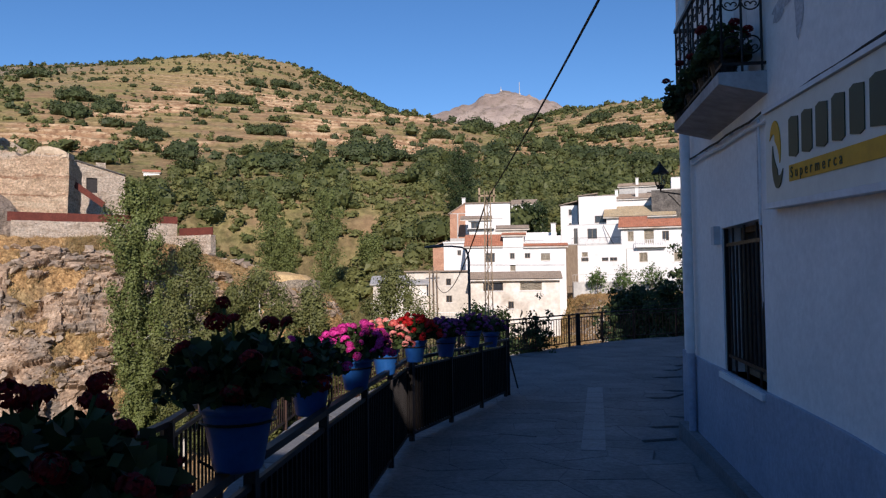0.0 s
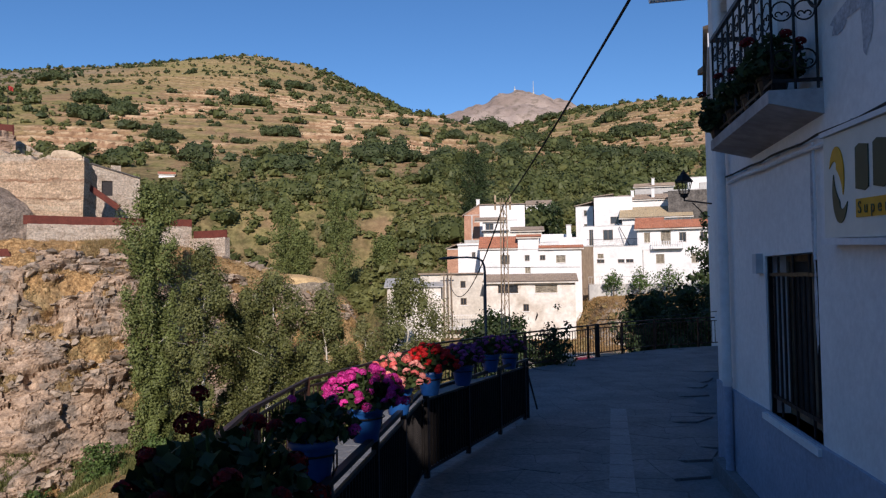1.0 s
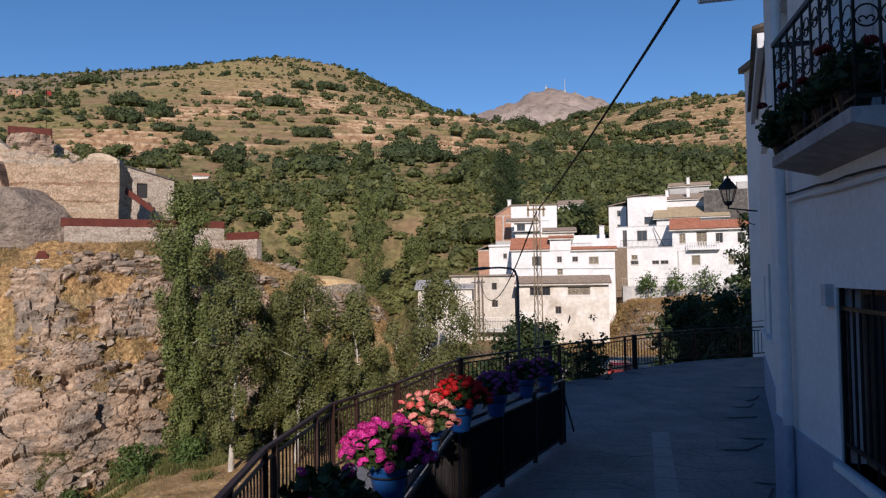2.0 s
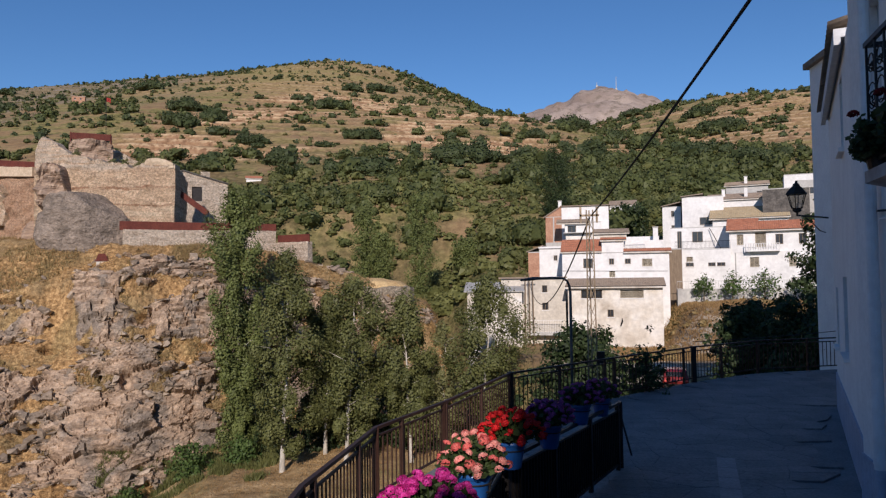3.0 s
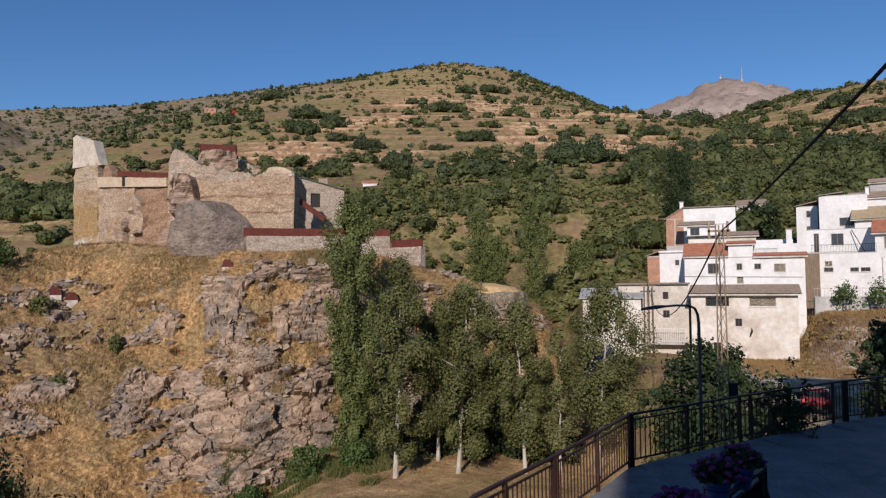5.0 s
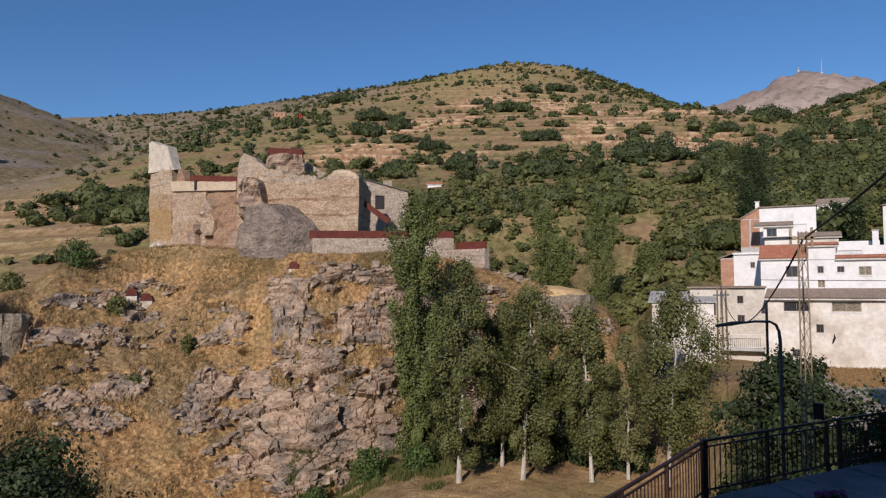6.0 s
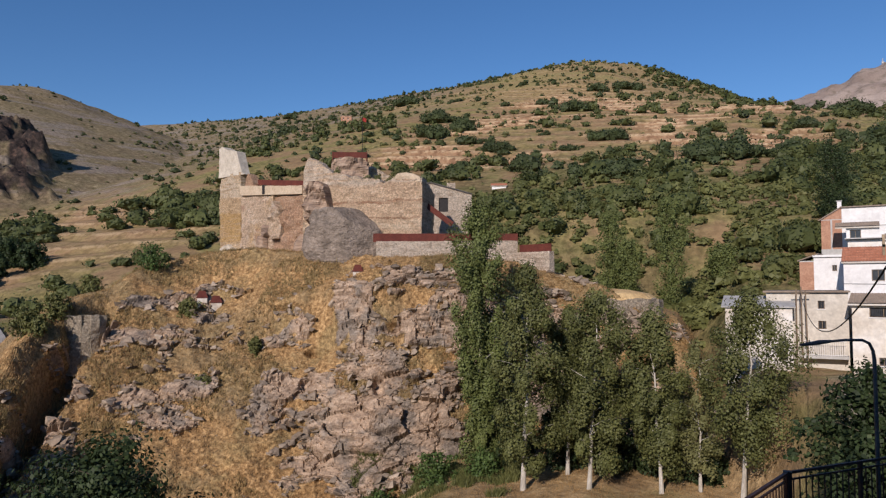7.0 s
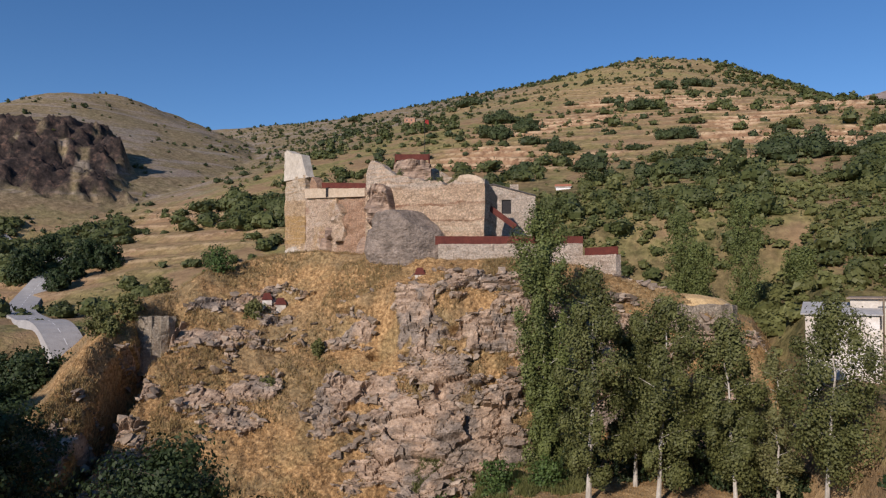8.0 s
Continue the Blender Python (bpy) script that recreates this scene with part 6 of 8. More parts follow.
# scrub of the hills: nobody could count it
def bush_form(seed, leaves):
    """A rounded bush one metre wide: a lumpy body of boughs and small sprays of leaf standing out of it."""
    rng = np.random.default_rng(seed)
    lobes = np.concatenate([rng.normal(size=(6, 3)) * (0.2, 0.2, 0.1) + (0, 0, 0.3), [[0, 0, 0.34]]])
    rad = np.append(rng.uniform(0.16, 0.27, 6), 0.3)

    def skin(d):
        # how far the lobes reach from the middle in each direction
        c = lobes - (0, 0, 0.25)
        along = d @ c.T
        gap = (c ** 2).sum(1)[None, :] - along ** 2
        return np.where(gap < rad ** 2, along + np.sqrt(np.maximum(rad ** 2 - gap, 0)), 0.06).max(1)

    rows, cols = {7: (3, 5), 16: (3, 6), 40: (4, 7)}.get(leaves, (6, 9))
    th, ph = np.meshgrid(np.linspace(-1.2, 1.5, rows), np.arange(cols) * math.tau / cols, indexing="ij")
    d = np.stack([np.cos(th) * np.cos(ph), np.cos(th) * np.sin(ph), np.sin(th)], -1).reshape(-1, 3)
    body = d * (skin(d) * 0.86 * rng.uniform(0.88, 1.08, len(d)))[:, None] + (0, 0, 0.25)
    faces = grid_faces(rows, cols, True)
    d = rng.normal(size=(leaves, 3))
    d[:, 2] = np.abs(d[:, 2]) - 0.35
    d /= np.linalg.norm(d, axis=1, keepdims=True)
    P = d * (skin(d) * rng.uniform(0.84, 1.08, leaves))[:, None] + (0, 0, 0.25)
    out = d + 0.5 * rng.normal(size=d.shape) + (0, 0, 0.15)
    a = np.cross(out, rng.normal(size=d.shape))
    a /= np.linalg.norm(a, axis=1, keepdims=True)
    b = np.cross(out, a)
    b /= np.linalg.norm(b, axis=1, keepdims=True)
    k = 0.75 / math.sqrt(leaves) * rng.uniform(0.55, 1.2, (leaves, 1))
    V = np.stack([P - a * k, P + b * k * 0.8, P + a * k, P - b * k * 0.8], 1).reshape(-1, 3)
    return np.concatenate([body, V]), np.concatenate([faces, np.arange(len(V)).reshape(-1, 4) + len(body)])


FORMS = {n: [bush_form(300 + 7 * k + n, n) for k in range(5)] for n in (7, 16, 40, 110, 260)}


def scrub(name, pts, widths, mat, label, seed, leaves=60, flat=0.9):
    """Rounded bushes and small trees; those far up the hill get fewer, larger sprays of leaf."""
    rng = np.random.default_rng(seed)
    d = np.hypot(pts[:, 0] - HUB[0], pts[:, 1] - HUB[1])
    want = np.clip(leaves * (widths / d * 45.0) ** 1.3, 3, 300)
    level = np.array((7, 16, 40, 110, 260))[np.searchsorted((11, 26, 70, 180), want)]
    pick = rng.integers(0, 5, len(pts))
    turn, tall = rng.uniform(0, math.tau, len(pts)), flat * rng.uniform(0.75, 1.25, len(pts))
    VV, FF, base = [], [], 0
    for n in FORMS:
        for k in range(5):
            i = np.flatnonzero((level == n) & (pick == k))
            if len(i) == 0:
                continue
            V, F = FORMS[n][k]
            c, q, w = np.cos(turn[i])[:, None], np.sin(turn[i])[:, None], widths[i][:, None] * 1.12
            X = pts[i, 0:1] + w * (c * V[:, 0] - q * V[:, 1])
            Y = pts[i, 1:2] + w * (q * V[:, 0] + c * V[:, 1])
            Z = pts[i, 2:3] + w * tall[i][:, None] * V[:, 2]
            VV.append(np.stack([X, Y, Z], -1).reshape(-1, 3))
            FF.append((F[None] + base + (np.arange(len(i)) * len(V))[:, None, None]).reshape(-1, 4))
            base += len(i) * len(V)
    return solo(name, mesh_np(name, np.concatenate(VV), np.concatenate(FF)), mat, label, "shrub", kind="stuff")


def scatter(n, az, rad, seed, keep):
    rng = np.random.default_rng(seed)
    a = np.radians(rng.uniform(az[0], az[1], n))
    r = np.sqrt(rng.uniform(rad[0] ** 2, rad[1] ** 2, n))
    x, y = HUB[0] - r * np.sin(a), HUB[1] + r * np.cos(a)
    z = land(x, y)
    ok = rng.uniform(0, 1, n) < keep(x, y, z, r, np.degrees(a))
    ok &= (np.hypot(x + 72, y - 178) > 7) & (np.hypot(x + 242, y - 363) > 10)
    return np.stack([x, y, z - 0.3], -1)[ok], rng.uniform(0, 1, ok.sum())


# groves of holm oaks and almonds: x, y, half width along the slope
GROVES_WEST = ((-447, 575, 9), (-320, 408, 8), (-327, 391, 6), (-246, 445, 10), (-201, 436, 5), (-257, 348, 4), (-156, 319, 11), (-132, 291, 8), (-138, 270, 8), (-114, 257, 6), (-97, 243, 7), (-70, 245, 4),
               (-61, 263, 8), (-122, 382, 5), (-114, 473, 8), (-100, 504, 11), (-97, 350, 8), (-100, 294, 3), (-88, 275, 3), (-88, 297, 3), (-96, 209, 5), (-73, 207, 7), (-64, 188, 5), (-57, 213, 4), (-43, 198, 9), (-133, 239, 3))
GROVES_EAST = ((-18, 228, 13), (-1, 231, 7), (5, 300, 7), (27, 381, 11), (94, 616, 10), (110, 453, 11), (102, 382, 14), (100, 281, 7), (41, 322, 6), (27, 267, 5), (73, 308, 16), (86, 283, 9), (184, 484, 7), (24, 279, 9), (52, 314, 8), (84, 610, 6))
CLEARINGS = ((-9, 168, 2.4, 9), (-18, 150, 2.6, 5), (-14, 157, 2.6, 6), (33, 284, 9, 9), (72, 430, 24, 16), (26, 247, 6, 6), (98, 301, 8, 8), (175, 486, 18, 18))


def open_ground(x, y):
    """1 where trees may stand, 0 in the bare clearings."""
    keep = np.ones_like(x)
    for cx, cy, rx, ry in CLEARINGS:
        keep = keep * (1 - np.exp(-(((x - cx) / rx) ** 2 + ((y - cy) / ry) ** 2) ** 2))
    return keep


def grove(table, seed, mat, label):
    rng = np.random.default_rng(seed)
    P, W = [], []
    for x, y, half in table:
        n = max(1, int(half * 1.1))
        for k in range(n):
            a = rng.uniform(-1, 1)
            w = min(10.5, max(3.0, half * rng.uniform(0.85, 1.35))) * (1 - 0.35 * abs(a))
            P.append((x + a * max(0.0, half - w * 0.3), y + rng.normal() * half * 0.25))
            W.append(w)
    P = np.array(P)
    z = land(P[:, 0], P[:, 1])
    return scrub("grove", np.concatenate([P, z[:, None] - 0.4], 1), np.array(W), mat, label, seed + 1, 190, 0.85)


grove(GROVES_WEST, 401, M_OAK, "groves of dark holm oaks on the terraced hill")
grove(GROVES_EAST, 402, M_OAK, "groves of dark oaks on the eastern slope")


def wooded(x, y, z, r, az):
    """Close canopy on the lower slopes; it climbs higher to the east and thins upwards in ragged tongues."""
    line = 29 + 22 * smooth(2, -8, az) + 22 * (fbm(x / 26, y / 40, 3, 73) - 0.5) - 8 * smooth(20, 30, az)
    gaps = smooth(0.36, 0.52, fbm(x / 12, y / 24, 3, 71))
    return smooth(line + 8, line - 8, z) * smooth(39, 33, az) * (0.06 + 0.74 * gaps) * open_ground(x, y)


def tongues(x, y, z, r, az):
    """Green strips that follow the contour above the woods."""
    strip = smooth(0.50, 0.58, fbm(x / 34, z / 5.0, 3, 74) + 0.04 * smooth(2, -6, az))
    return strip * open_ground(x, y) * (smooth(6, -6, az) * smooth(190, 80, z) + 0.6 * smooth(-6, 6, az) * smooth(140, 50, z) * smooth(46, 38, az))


def sparse(x, y, z, r, az):
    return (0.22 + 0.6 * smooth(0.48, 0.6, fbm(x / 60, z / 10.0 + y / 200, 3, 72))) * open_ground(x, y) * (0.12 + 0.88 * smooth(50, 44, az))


p, u = scatter(5200, (-36, 40), (112, 420), 5, wooded)
scrub("woodland", p, 2.8 + 5.4 * u ** 1.8, M_COPSE, "close canopy of rounded green trees on the lower slopes", 6, 100, 1.0)
p, u = scatter(3400, (-36, 40), (112, 420), 29, wooded)
scrub("woodland", p, 2.0 + 3.8 * u ** 1.5, M_SCRUB, "lighter green shrubs among the trees of the lower slopes", 30, 80, 0.9)
p, u = scatter(9000, (-36, 48), (190, 780), 32, tongues)
scrub("scrub", p, 3.0 + 4.6 * u ** 2, M_COPSE, "green trees in strips along the slope", 33, 65)
p, u = scatter(18000, (-36, 66), (170, 1000), 7, sparse)
scrub("scrub", p, 1.0 + 2.6 * u ** 2, M_OLIVE, "dry olive-coloured scrub on the terraces", 8, 32)
p, u = scatter(6800, (-36, 66), (190, 1000), 9, sparse)
scrub("scrub", p, 2.0 + 4.0 * u ** 2, M_OAK, "scattered small dark bushes on the hill", 10, 60)
p, u = scatter(2600, (46, 68), (230, 720), 27, lambda x, y, z, r, az: 0.02 + 0.5 * smooth(0.55, 0.66, fbm(x / 45, z / 14.0, 3, 78)) * smooth(120, 90, z))
scrub("scrub", p, 1.6 + 2.8 * u ** 2, M_OAK, "dark shrubs on the stony western hill", 28, 60)
p, u = scatter(4200, (-14, 36), (106, 230), 39, lambda x, y, z, r, az: smooth(34, 22, z) * open_ground(x, y) * np.maximum(smooth(-3, 0, az), smooth(148, 156, r)))
scrub("undergrowth", p, 1.2 + 2.6 * u ** 1.5, M_SCRUB, "low green undergrowth between the trees of the valley", 40, 34, 0.85)
# woods along the far ridge to the east of the summit
p, u = scatter(3600, (-12, 14), (640, 1000), 21, lambda x, y, z, r, az: smooth(238, 200, z) * smooth(110, 150, z) * smooth(12, 6, az))
scrub("scrub", p, 3.0 + 3.5 * u, M_COPSE, "green pine wood on the shoulder of the hill", 22, 40)
p, u = scatter(900, (10, 44), (640, 1000), 35, lambda x, y, z, r, az: smooth(218, 228, z) * 0.8)
scrub("scrub", p, 2.4 + 3.0 * u, M_SCRUB, "light green bushes along the skyline", 36, 50)
# valley bottom behind the rock
p, u = scatter(800, (6, 24), (100, 150), 11, lambda x, y, z, r, az: smooth(0.42, 0.52, fbm(x / 9, y / 9, 2, 80)))
scrub("scrub", p, 2.0 + 3.6 * u, M_SCRUB, "green thicket in the valley", 12, 60)
p, u = scatter(1500, (40, 66), (118, 330), 13, lambda x, y, z, r, az: 0.025 + 0.3 * smooth(0.54, 0.64, fbm(x / 26, y / 26, 3, 77)))
scrub("scrub", p, 2.0 + 3.6 * u, M_COPSE, "round green shrubs along the dry fields", 14, 90)
# thicket on the slope behind the western tower and along the valley road
p, u = scatter(2200, (38, 66), (150, 330), 37, lambda x, y, z, r, az: 0.8 * np.exp(-((az - 45.0) / 3.2) ** 2) * smooth(15, 19, z) * smooth(33, 27, z) + 0.45 * np.exp(-((az - 57.5) / 3.0) ** 2 - ((r - 245) / 22.0) ** 2) + 0.9 * smooth(60, 63, az) * smooth(190, 230, r))
scrub("scrub", p, 3.4 + 4.6 * u, M_COPSE, "dense dark green thicket in the valley", 38, 100)


# dry grass and weeds on the rock and the banks
def tufts(name, pts, seed, mat, label, hgt, wide, blades=4):
    rng = np.random.default_rng(seed)
    m = len(pts) * blades
    C = np.repeat(pts, blades, 0) + rng.normal(size=(m, 3)) * (0.16, 0.16, 0.01) - (0, 0, 0.04)
    h = rng.uniform(0.4, 1.2, m)[:, None] * hgt
    lean = rng.normal(size=(m, 3)) * 0.35 * hgt
    lean[:, 2] = 0
    side = rng.normal(size=(m, 3))
    side[:, 2] = 0
    side *= wide / 2 / np.linalg.norm(side, axis=1, keepdims=True)
    tip = C + np.array((0, 0, 1.0)) * h + lean
    V = np.stack([C - side, C + side, tip], 1).reshape(-1, 3)
    solo(name, mesh_np(name, V, np.arange(3 * m).reshape(-1, 3)), mat, label, "grass", kind="stuff")


pick = np.random.default_rng(15).permutation(np.flatnonzero((ROCK_BARE < 0.45) & (ROCK_POINTS[:, 2] > -19)))
tufts("dry_grass", ROCK_POINTS[pick[:30000]], 16, M_STRAW, "tufts of straw-coloured dry grass", 0.3, 0.06)
pick = pick[30000:]
pick = pick[fbm(ROCK_POINTS[pick, 0] / 5, ROCK_POINTS[pick, 1] / 5, 3, 82) > 0.55]
tufts("dry_weeds", ROCK_POINTS[pick[:9000]], 17, M_WEED, "brownish dry weeds on the rock", 0.5, 0.1)


def rubble(n, seed):
    """Loose angular stones and small slabs lying on the bare and half-bare rock."""
    rng = np.random.default_rng(seed)
    forms = []
    for k in range(14):
        bm = bmesh.new()
        for q in rng.uniform(-0.5, 0.5, (11, 3)) * (1.2, 1.0, 0.6):
            bm.verts.new(q)
        bmesh.ops.convex_hull(bm, input=bm.verts)
        bmesh.ops.delete(bm, geom=[v for v in bm.verts if not v.link_faces], context="VERTS")
        bmesh.ops.triangulate(bm, faces=bm.faces)
        bm.verts.index_update()
        forms.append((np.array([v.co[:] for v in bm.verts]), np.array([[v.index for v in f.verts] for f in bm.faces])))
        bm.free()
    where = np.flatnonzero((ROCK_BARE > 0.06) & (ROCK_BARE < 0.93) & (ROCK_POINTS[:, 2] > -19) & (ROCK_POINTS[:, 2] < 6.5))
    VV, FF, base = [], [], 0
    for i in rng.choice(where, n):
        V, F = forms[rng.integers(14)]
        k = 0.22 + 1.25 * rng.uniform() ** 4
        m = np.array(Euler((rng.normal() * 0.3, rng.normal() * 0.3, rng.uniform(0, 6.28))).to_matrix())
        VV.append(V @ m.T * k + ROCK_POINTS[i] + (0, 0, 0.02))
        FF.append(F + base)
        base += len(V)
    solo("rubble", mesh_np("rubble", np.concatenate(VV), np.concatenate(FF)), M_RUBBLE, "loose angular grey-brown stones on the rock", "stones", kind="stuff")


M_RUBBLE = material("loose_stone", [(0.2, (0.12, 0.095, 0.072)), (0.5, (0.27, 0.21, 0.155)), (0.8, (0.43, 0.345, 0.26))], 0.5, 3.0, 0.3, 0.95, 0.8, 3.0, island=0.5, relief=0.08)
rubble(5200, 65)
rng = np.random.default_rng(23)
bx, by = rng.uniform(12, 33, 110), rng.uniform(66, 88, 110)
scrub("dry_bushes", np.stack([bx, by, land(bx, by) - 0.2], -1), rng.uniform(0.4, 1.3, 110), M_WEED, "dry bushes on the bank below the houses", 24, 60)
rng = np.random.default_rng(18)
bx, by = rng.uniform(9, 34, 14000), rng.uniform(66, 90, 14000)
tufts("dry_grass", np.stack([bx, by, land(bx, by)], -1), 19, M_STRAW, "straw-coloured dry grass on the bank below the houses", 0.3, 0.09)
bx, by = rng.uniform(-34, -1, 12000), rng.uniform(52, 76, 12000)
tufts("dry_grass", np.stack([bx, by, land(bx, by)], -1), 20, M_STRAW, "straw-coloured dry grass under the trees", 0.2, 0.06, 3)
bx, by = rng.uniform(-42, -25, 5000), rng.uniform(60, 71, 5000)
gz = np.maximum(land(bx, by), rock_height(bx, by))
low = (gz < -13.5) & (fbm(bx / 3, by / 3, 2, 85) > 0.44)
tufts("green_grass", np.stack([bx, by, gz], -1)[low], 21, M_SCRUB, "rough green grass at the foot of the poplar", 0.7, 0.12, 5)
for k, (x, y, ww) in enumerate(((-77.0, 68.0, 4.2), (-68.5, 66.0, 2.6), (-58.6, 66.8, 1.6), (-60.5, 60.5, 1.8), (-33.0, 63.5, 4.0), (-38.0, 61.0, 3.6), (-29.0, 66.0, 3.4), (-81.0, 62.0, 3.0), (-76.6, 54.0, 3.4), (-78.0, 51.5, 3.8), (-75.3, 51.0, 2.0))):
    tree("shrub", (x, y, foot_z(x, y) - 0.3), ww * 0.8, ww, 0.2, M_GREEN if k in (0, 4, 5, 6) else M_SCRUB, M_BARKDARK, "low green shrub on the dry rock", 90 + k, "dome", 2600, 0.24, "shrub", "shrubs on the rock")
for k, (x, y, z, ww) in enumerate(WALL_SHRUBS):
    tree("shrub", (x, y, z - 0.3), ww * 0.9, ww, 0.1, M_OLIVE, M_BARKDARK, "small dry shrub on the broken wall top", 160 + k, "dome", 900, 0.16, "shrub", "shrubs on the ruin")
# round threshing floor on the rock's eastern end
floor_at = (-20.8, 89.0)
mound = thing("threshing_floor", "round straw-covered terrace held by a dry-stone wall", "stone terrace")
for k in range(9):
    a0, a1 = radians(188 + k * 19), radians(188 + (k + 1) * 19 + 1)
    part("wall", crumbled((floor_at[0] + 5.6 * math.cos(a0), floor_at[1] + 4.2 * math.sin(a0)), (floor_at[0] + 5.6 * math.cos(a1), floor_at[1] + 4.2 * math.sin(a1)), -3.0, ((0, 2.3), (1, 2.3)), 0.8, 170 + k, 0.2, 0.3), M_DRYSTONE, mound)
bm = bmesh.new()
lathe(bm, [(5.6, -2.0), (5.5, 2.1), (4.2, 2.9), (2.2, 3.3), (0.3, 3.4)], 28, (0, 0, 0))
for v in bm.verts:
    v.co = (floor_at[0] + v.co.x, floor_at[1] + v.co.y * 0.75, v.co.z + 0.25 * (float(vn(v.co.x, v.co.y, 5)) - 0.5))
part("straw_top", bm, M_STRAWTOP, mound, "pale dry straw on top")
# ---- details of the shop house ----
M_PVC = material("white_painted_pipe", [(0.3, (0.66, 0.67, 0.68)), (0.7, (0.76, 0.77, 0.78))], 2.0, 10.0, 0.08, 0.6, 0.1)
M_CABLE = material("black_cable", [(0.3, (0.012, 0.012, 0.013)), (0.7, (0.03, 0.03, 0.03))], 4.0, 30.0, 0.2, 0.7, 0.0)
M_BLUEPOT = material("blue_glazed_pot", [(0.3, (0.007, 0.05, 0.2)), (0.7, (0.014, 0.092, 0.29))], 3.0, 18.0, 0.15, 0.35, 0.1, relief=0.003, spec=0.5)
M_SIGN = material("cream_sign_panel", [(0.3, (0.62, 0.63, 0.58)), (0.7, (0.7, 0.71, 0.66))], 0.8, 6.0, 0.06, 0.45, 0.05)
M_SIGNGREEN = material("dark_green_print", [(0.3, (0.012, 0.04, 0.025)), (0.7, (0.02, 0.055, 0.034))], 1.0, 8.0, 0.1, 0.5, 0.0)
M_SIGNGOLD = material("amber_print", [(0.3, (0.6, 0.3, 0.01)), (0.7, (0.68, 0.36, 0.02))], 1.0, 8.0, 0.1, 0.5, 0.0)
# near-black panels in this colour stand for the unlit rooms behind the windows
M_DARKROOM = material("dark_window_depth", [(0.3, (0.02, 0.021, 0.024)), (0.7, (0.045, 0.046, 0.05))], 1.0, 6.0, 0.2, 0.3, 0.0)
M_SHUT = material("grey_white_shutter", [(0.3, (0.5, 0.51, 0.52)), (0.7, (0.6, 0.61, 0.62))], 1.0, 8.0, 0.1, 0.7, 0.1)

# painted dado with a slightly uneven plastered top edge
bm = bmesh.new()
xs = np.arange(-26.0, 0.001, 0.25)
for lo, hi in zip(xs, xs[1:]):
    tl, tr = 1.42 + 0.03 * (vn(lo * 1.3, 0, 3) - 0.5), 1.42 + 0.03 * (vn(hi * 1.3, 0, 3) - 0.5)
    p = [(lo, 0.0, -1), (hi, 0.0, -1), (hi, 0.035, -1), (lo, 0.035, -1), (lo, 0.0, tl), (hi, 0.0, tr), (hi, 0.03, tr), (lo, 0.03, tl)]
    vs = [bm.verts.new(q) for q in p]
    for f in ((4, 5, 6, 7), (2, 3, 7, 6)):
        bm.faces.new([vs[i] for i in f])
bmesh.ops.remove_doubles(bm, verts=bm.verts, dist=0.002)
part("dado", bm, M_BAND, shop, "blue-grey painted dado")
part("kerb_foot", boxes(((-26, 0.036, -0.6), (-0.3, 0.16, 0.47))), M_MORTAR, shop, bevel=0.03)

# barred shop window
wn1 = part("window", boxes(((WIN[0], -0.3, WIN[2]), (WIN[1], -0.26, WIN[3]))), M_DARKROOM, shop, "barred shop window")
part("window_frame", boxes(((WIN[0], -0.26, WIN[2]), (WIN[0] + 0.06, -0.2, WIN[3])), ((WIN[1] - 0.06, -0.26, WIN[2]), (WIN[1], -0.2, WIN[3])), ((WIN[0] + 0.06, -0.26, WIN[3] - 0.06), (WIN[1] - 0.06, -0.2, WIN[3])), ((WIN[0] + 0.06, -0.26, WIN[2]), (WIN[1] - 0.06, -0.2, WIN[2] + 0.06)), ((-3.07, -0.26, WIN[2] + 0.06), (-3.01, -0.2, WIN[3] - 0.06))), M_WOOD, wn1)
part("window_sill", boxes(((WIN[0] - 0.05, -0.2, WIN[2] - 0.06), (WIN[1] + 0.05, 0.06, WIN[2]))), M_SHADEWALL, wn1, bevel=0.01)
bm = bmesh.new()
for z in (WIN[2] + 0.16, WIN[3] - 0.2):
    box(bm, (WIN[0] + 0.002, -0.05, z), (WIN[1] - 0.002, -0.03, z + 0.035))
box(bm, (WIN[0] + 0.002, -0.06, WIN[2] + 0.005), (WIN[0] + 0.035, -0.02, WIN[3] - 0.005))
box(bm, (WIN[1] - 0.035, -0.06, WIN[2] + 0.005), (WIN[1] - 0.002, -0.02, WIN[3] - 0.005))
part("grille_frame", bm, M_IRON, wn1)
for k in range(9):
    x = WIN[0] + 0.16 + k * 0.145
    long = k % 3 == 1
    part("grille_bar", bar(bmesh.new(), (x, -0.04, WIN[2] + (0.01 if long else 0.16)), (x, -0.04, WIN[3] - (0.01 if long else 0.18)), 0.0125, 8), M_IRON, wn1)
vent = part("vent_box", boxes(((-2.24, 0.0, 2.78), (-2.1, 0.07, 2.98))), M_SHUT, shop, "small white box beside the window", bevel=0.01)

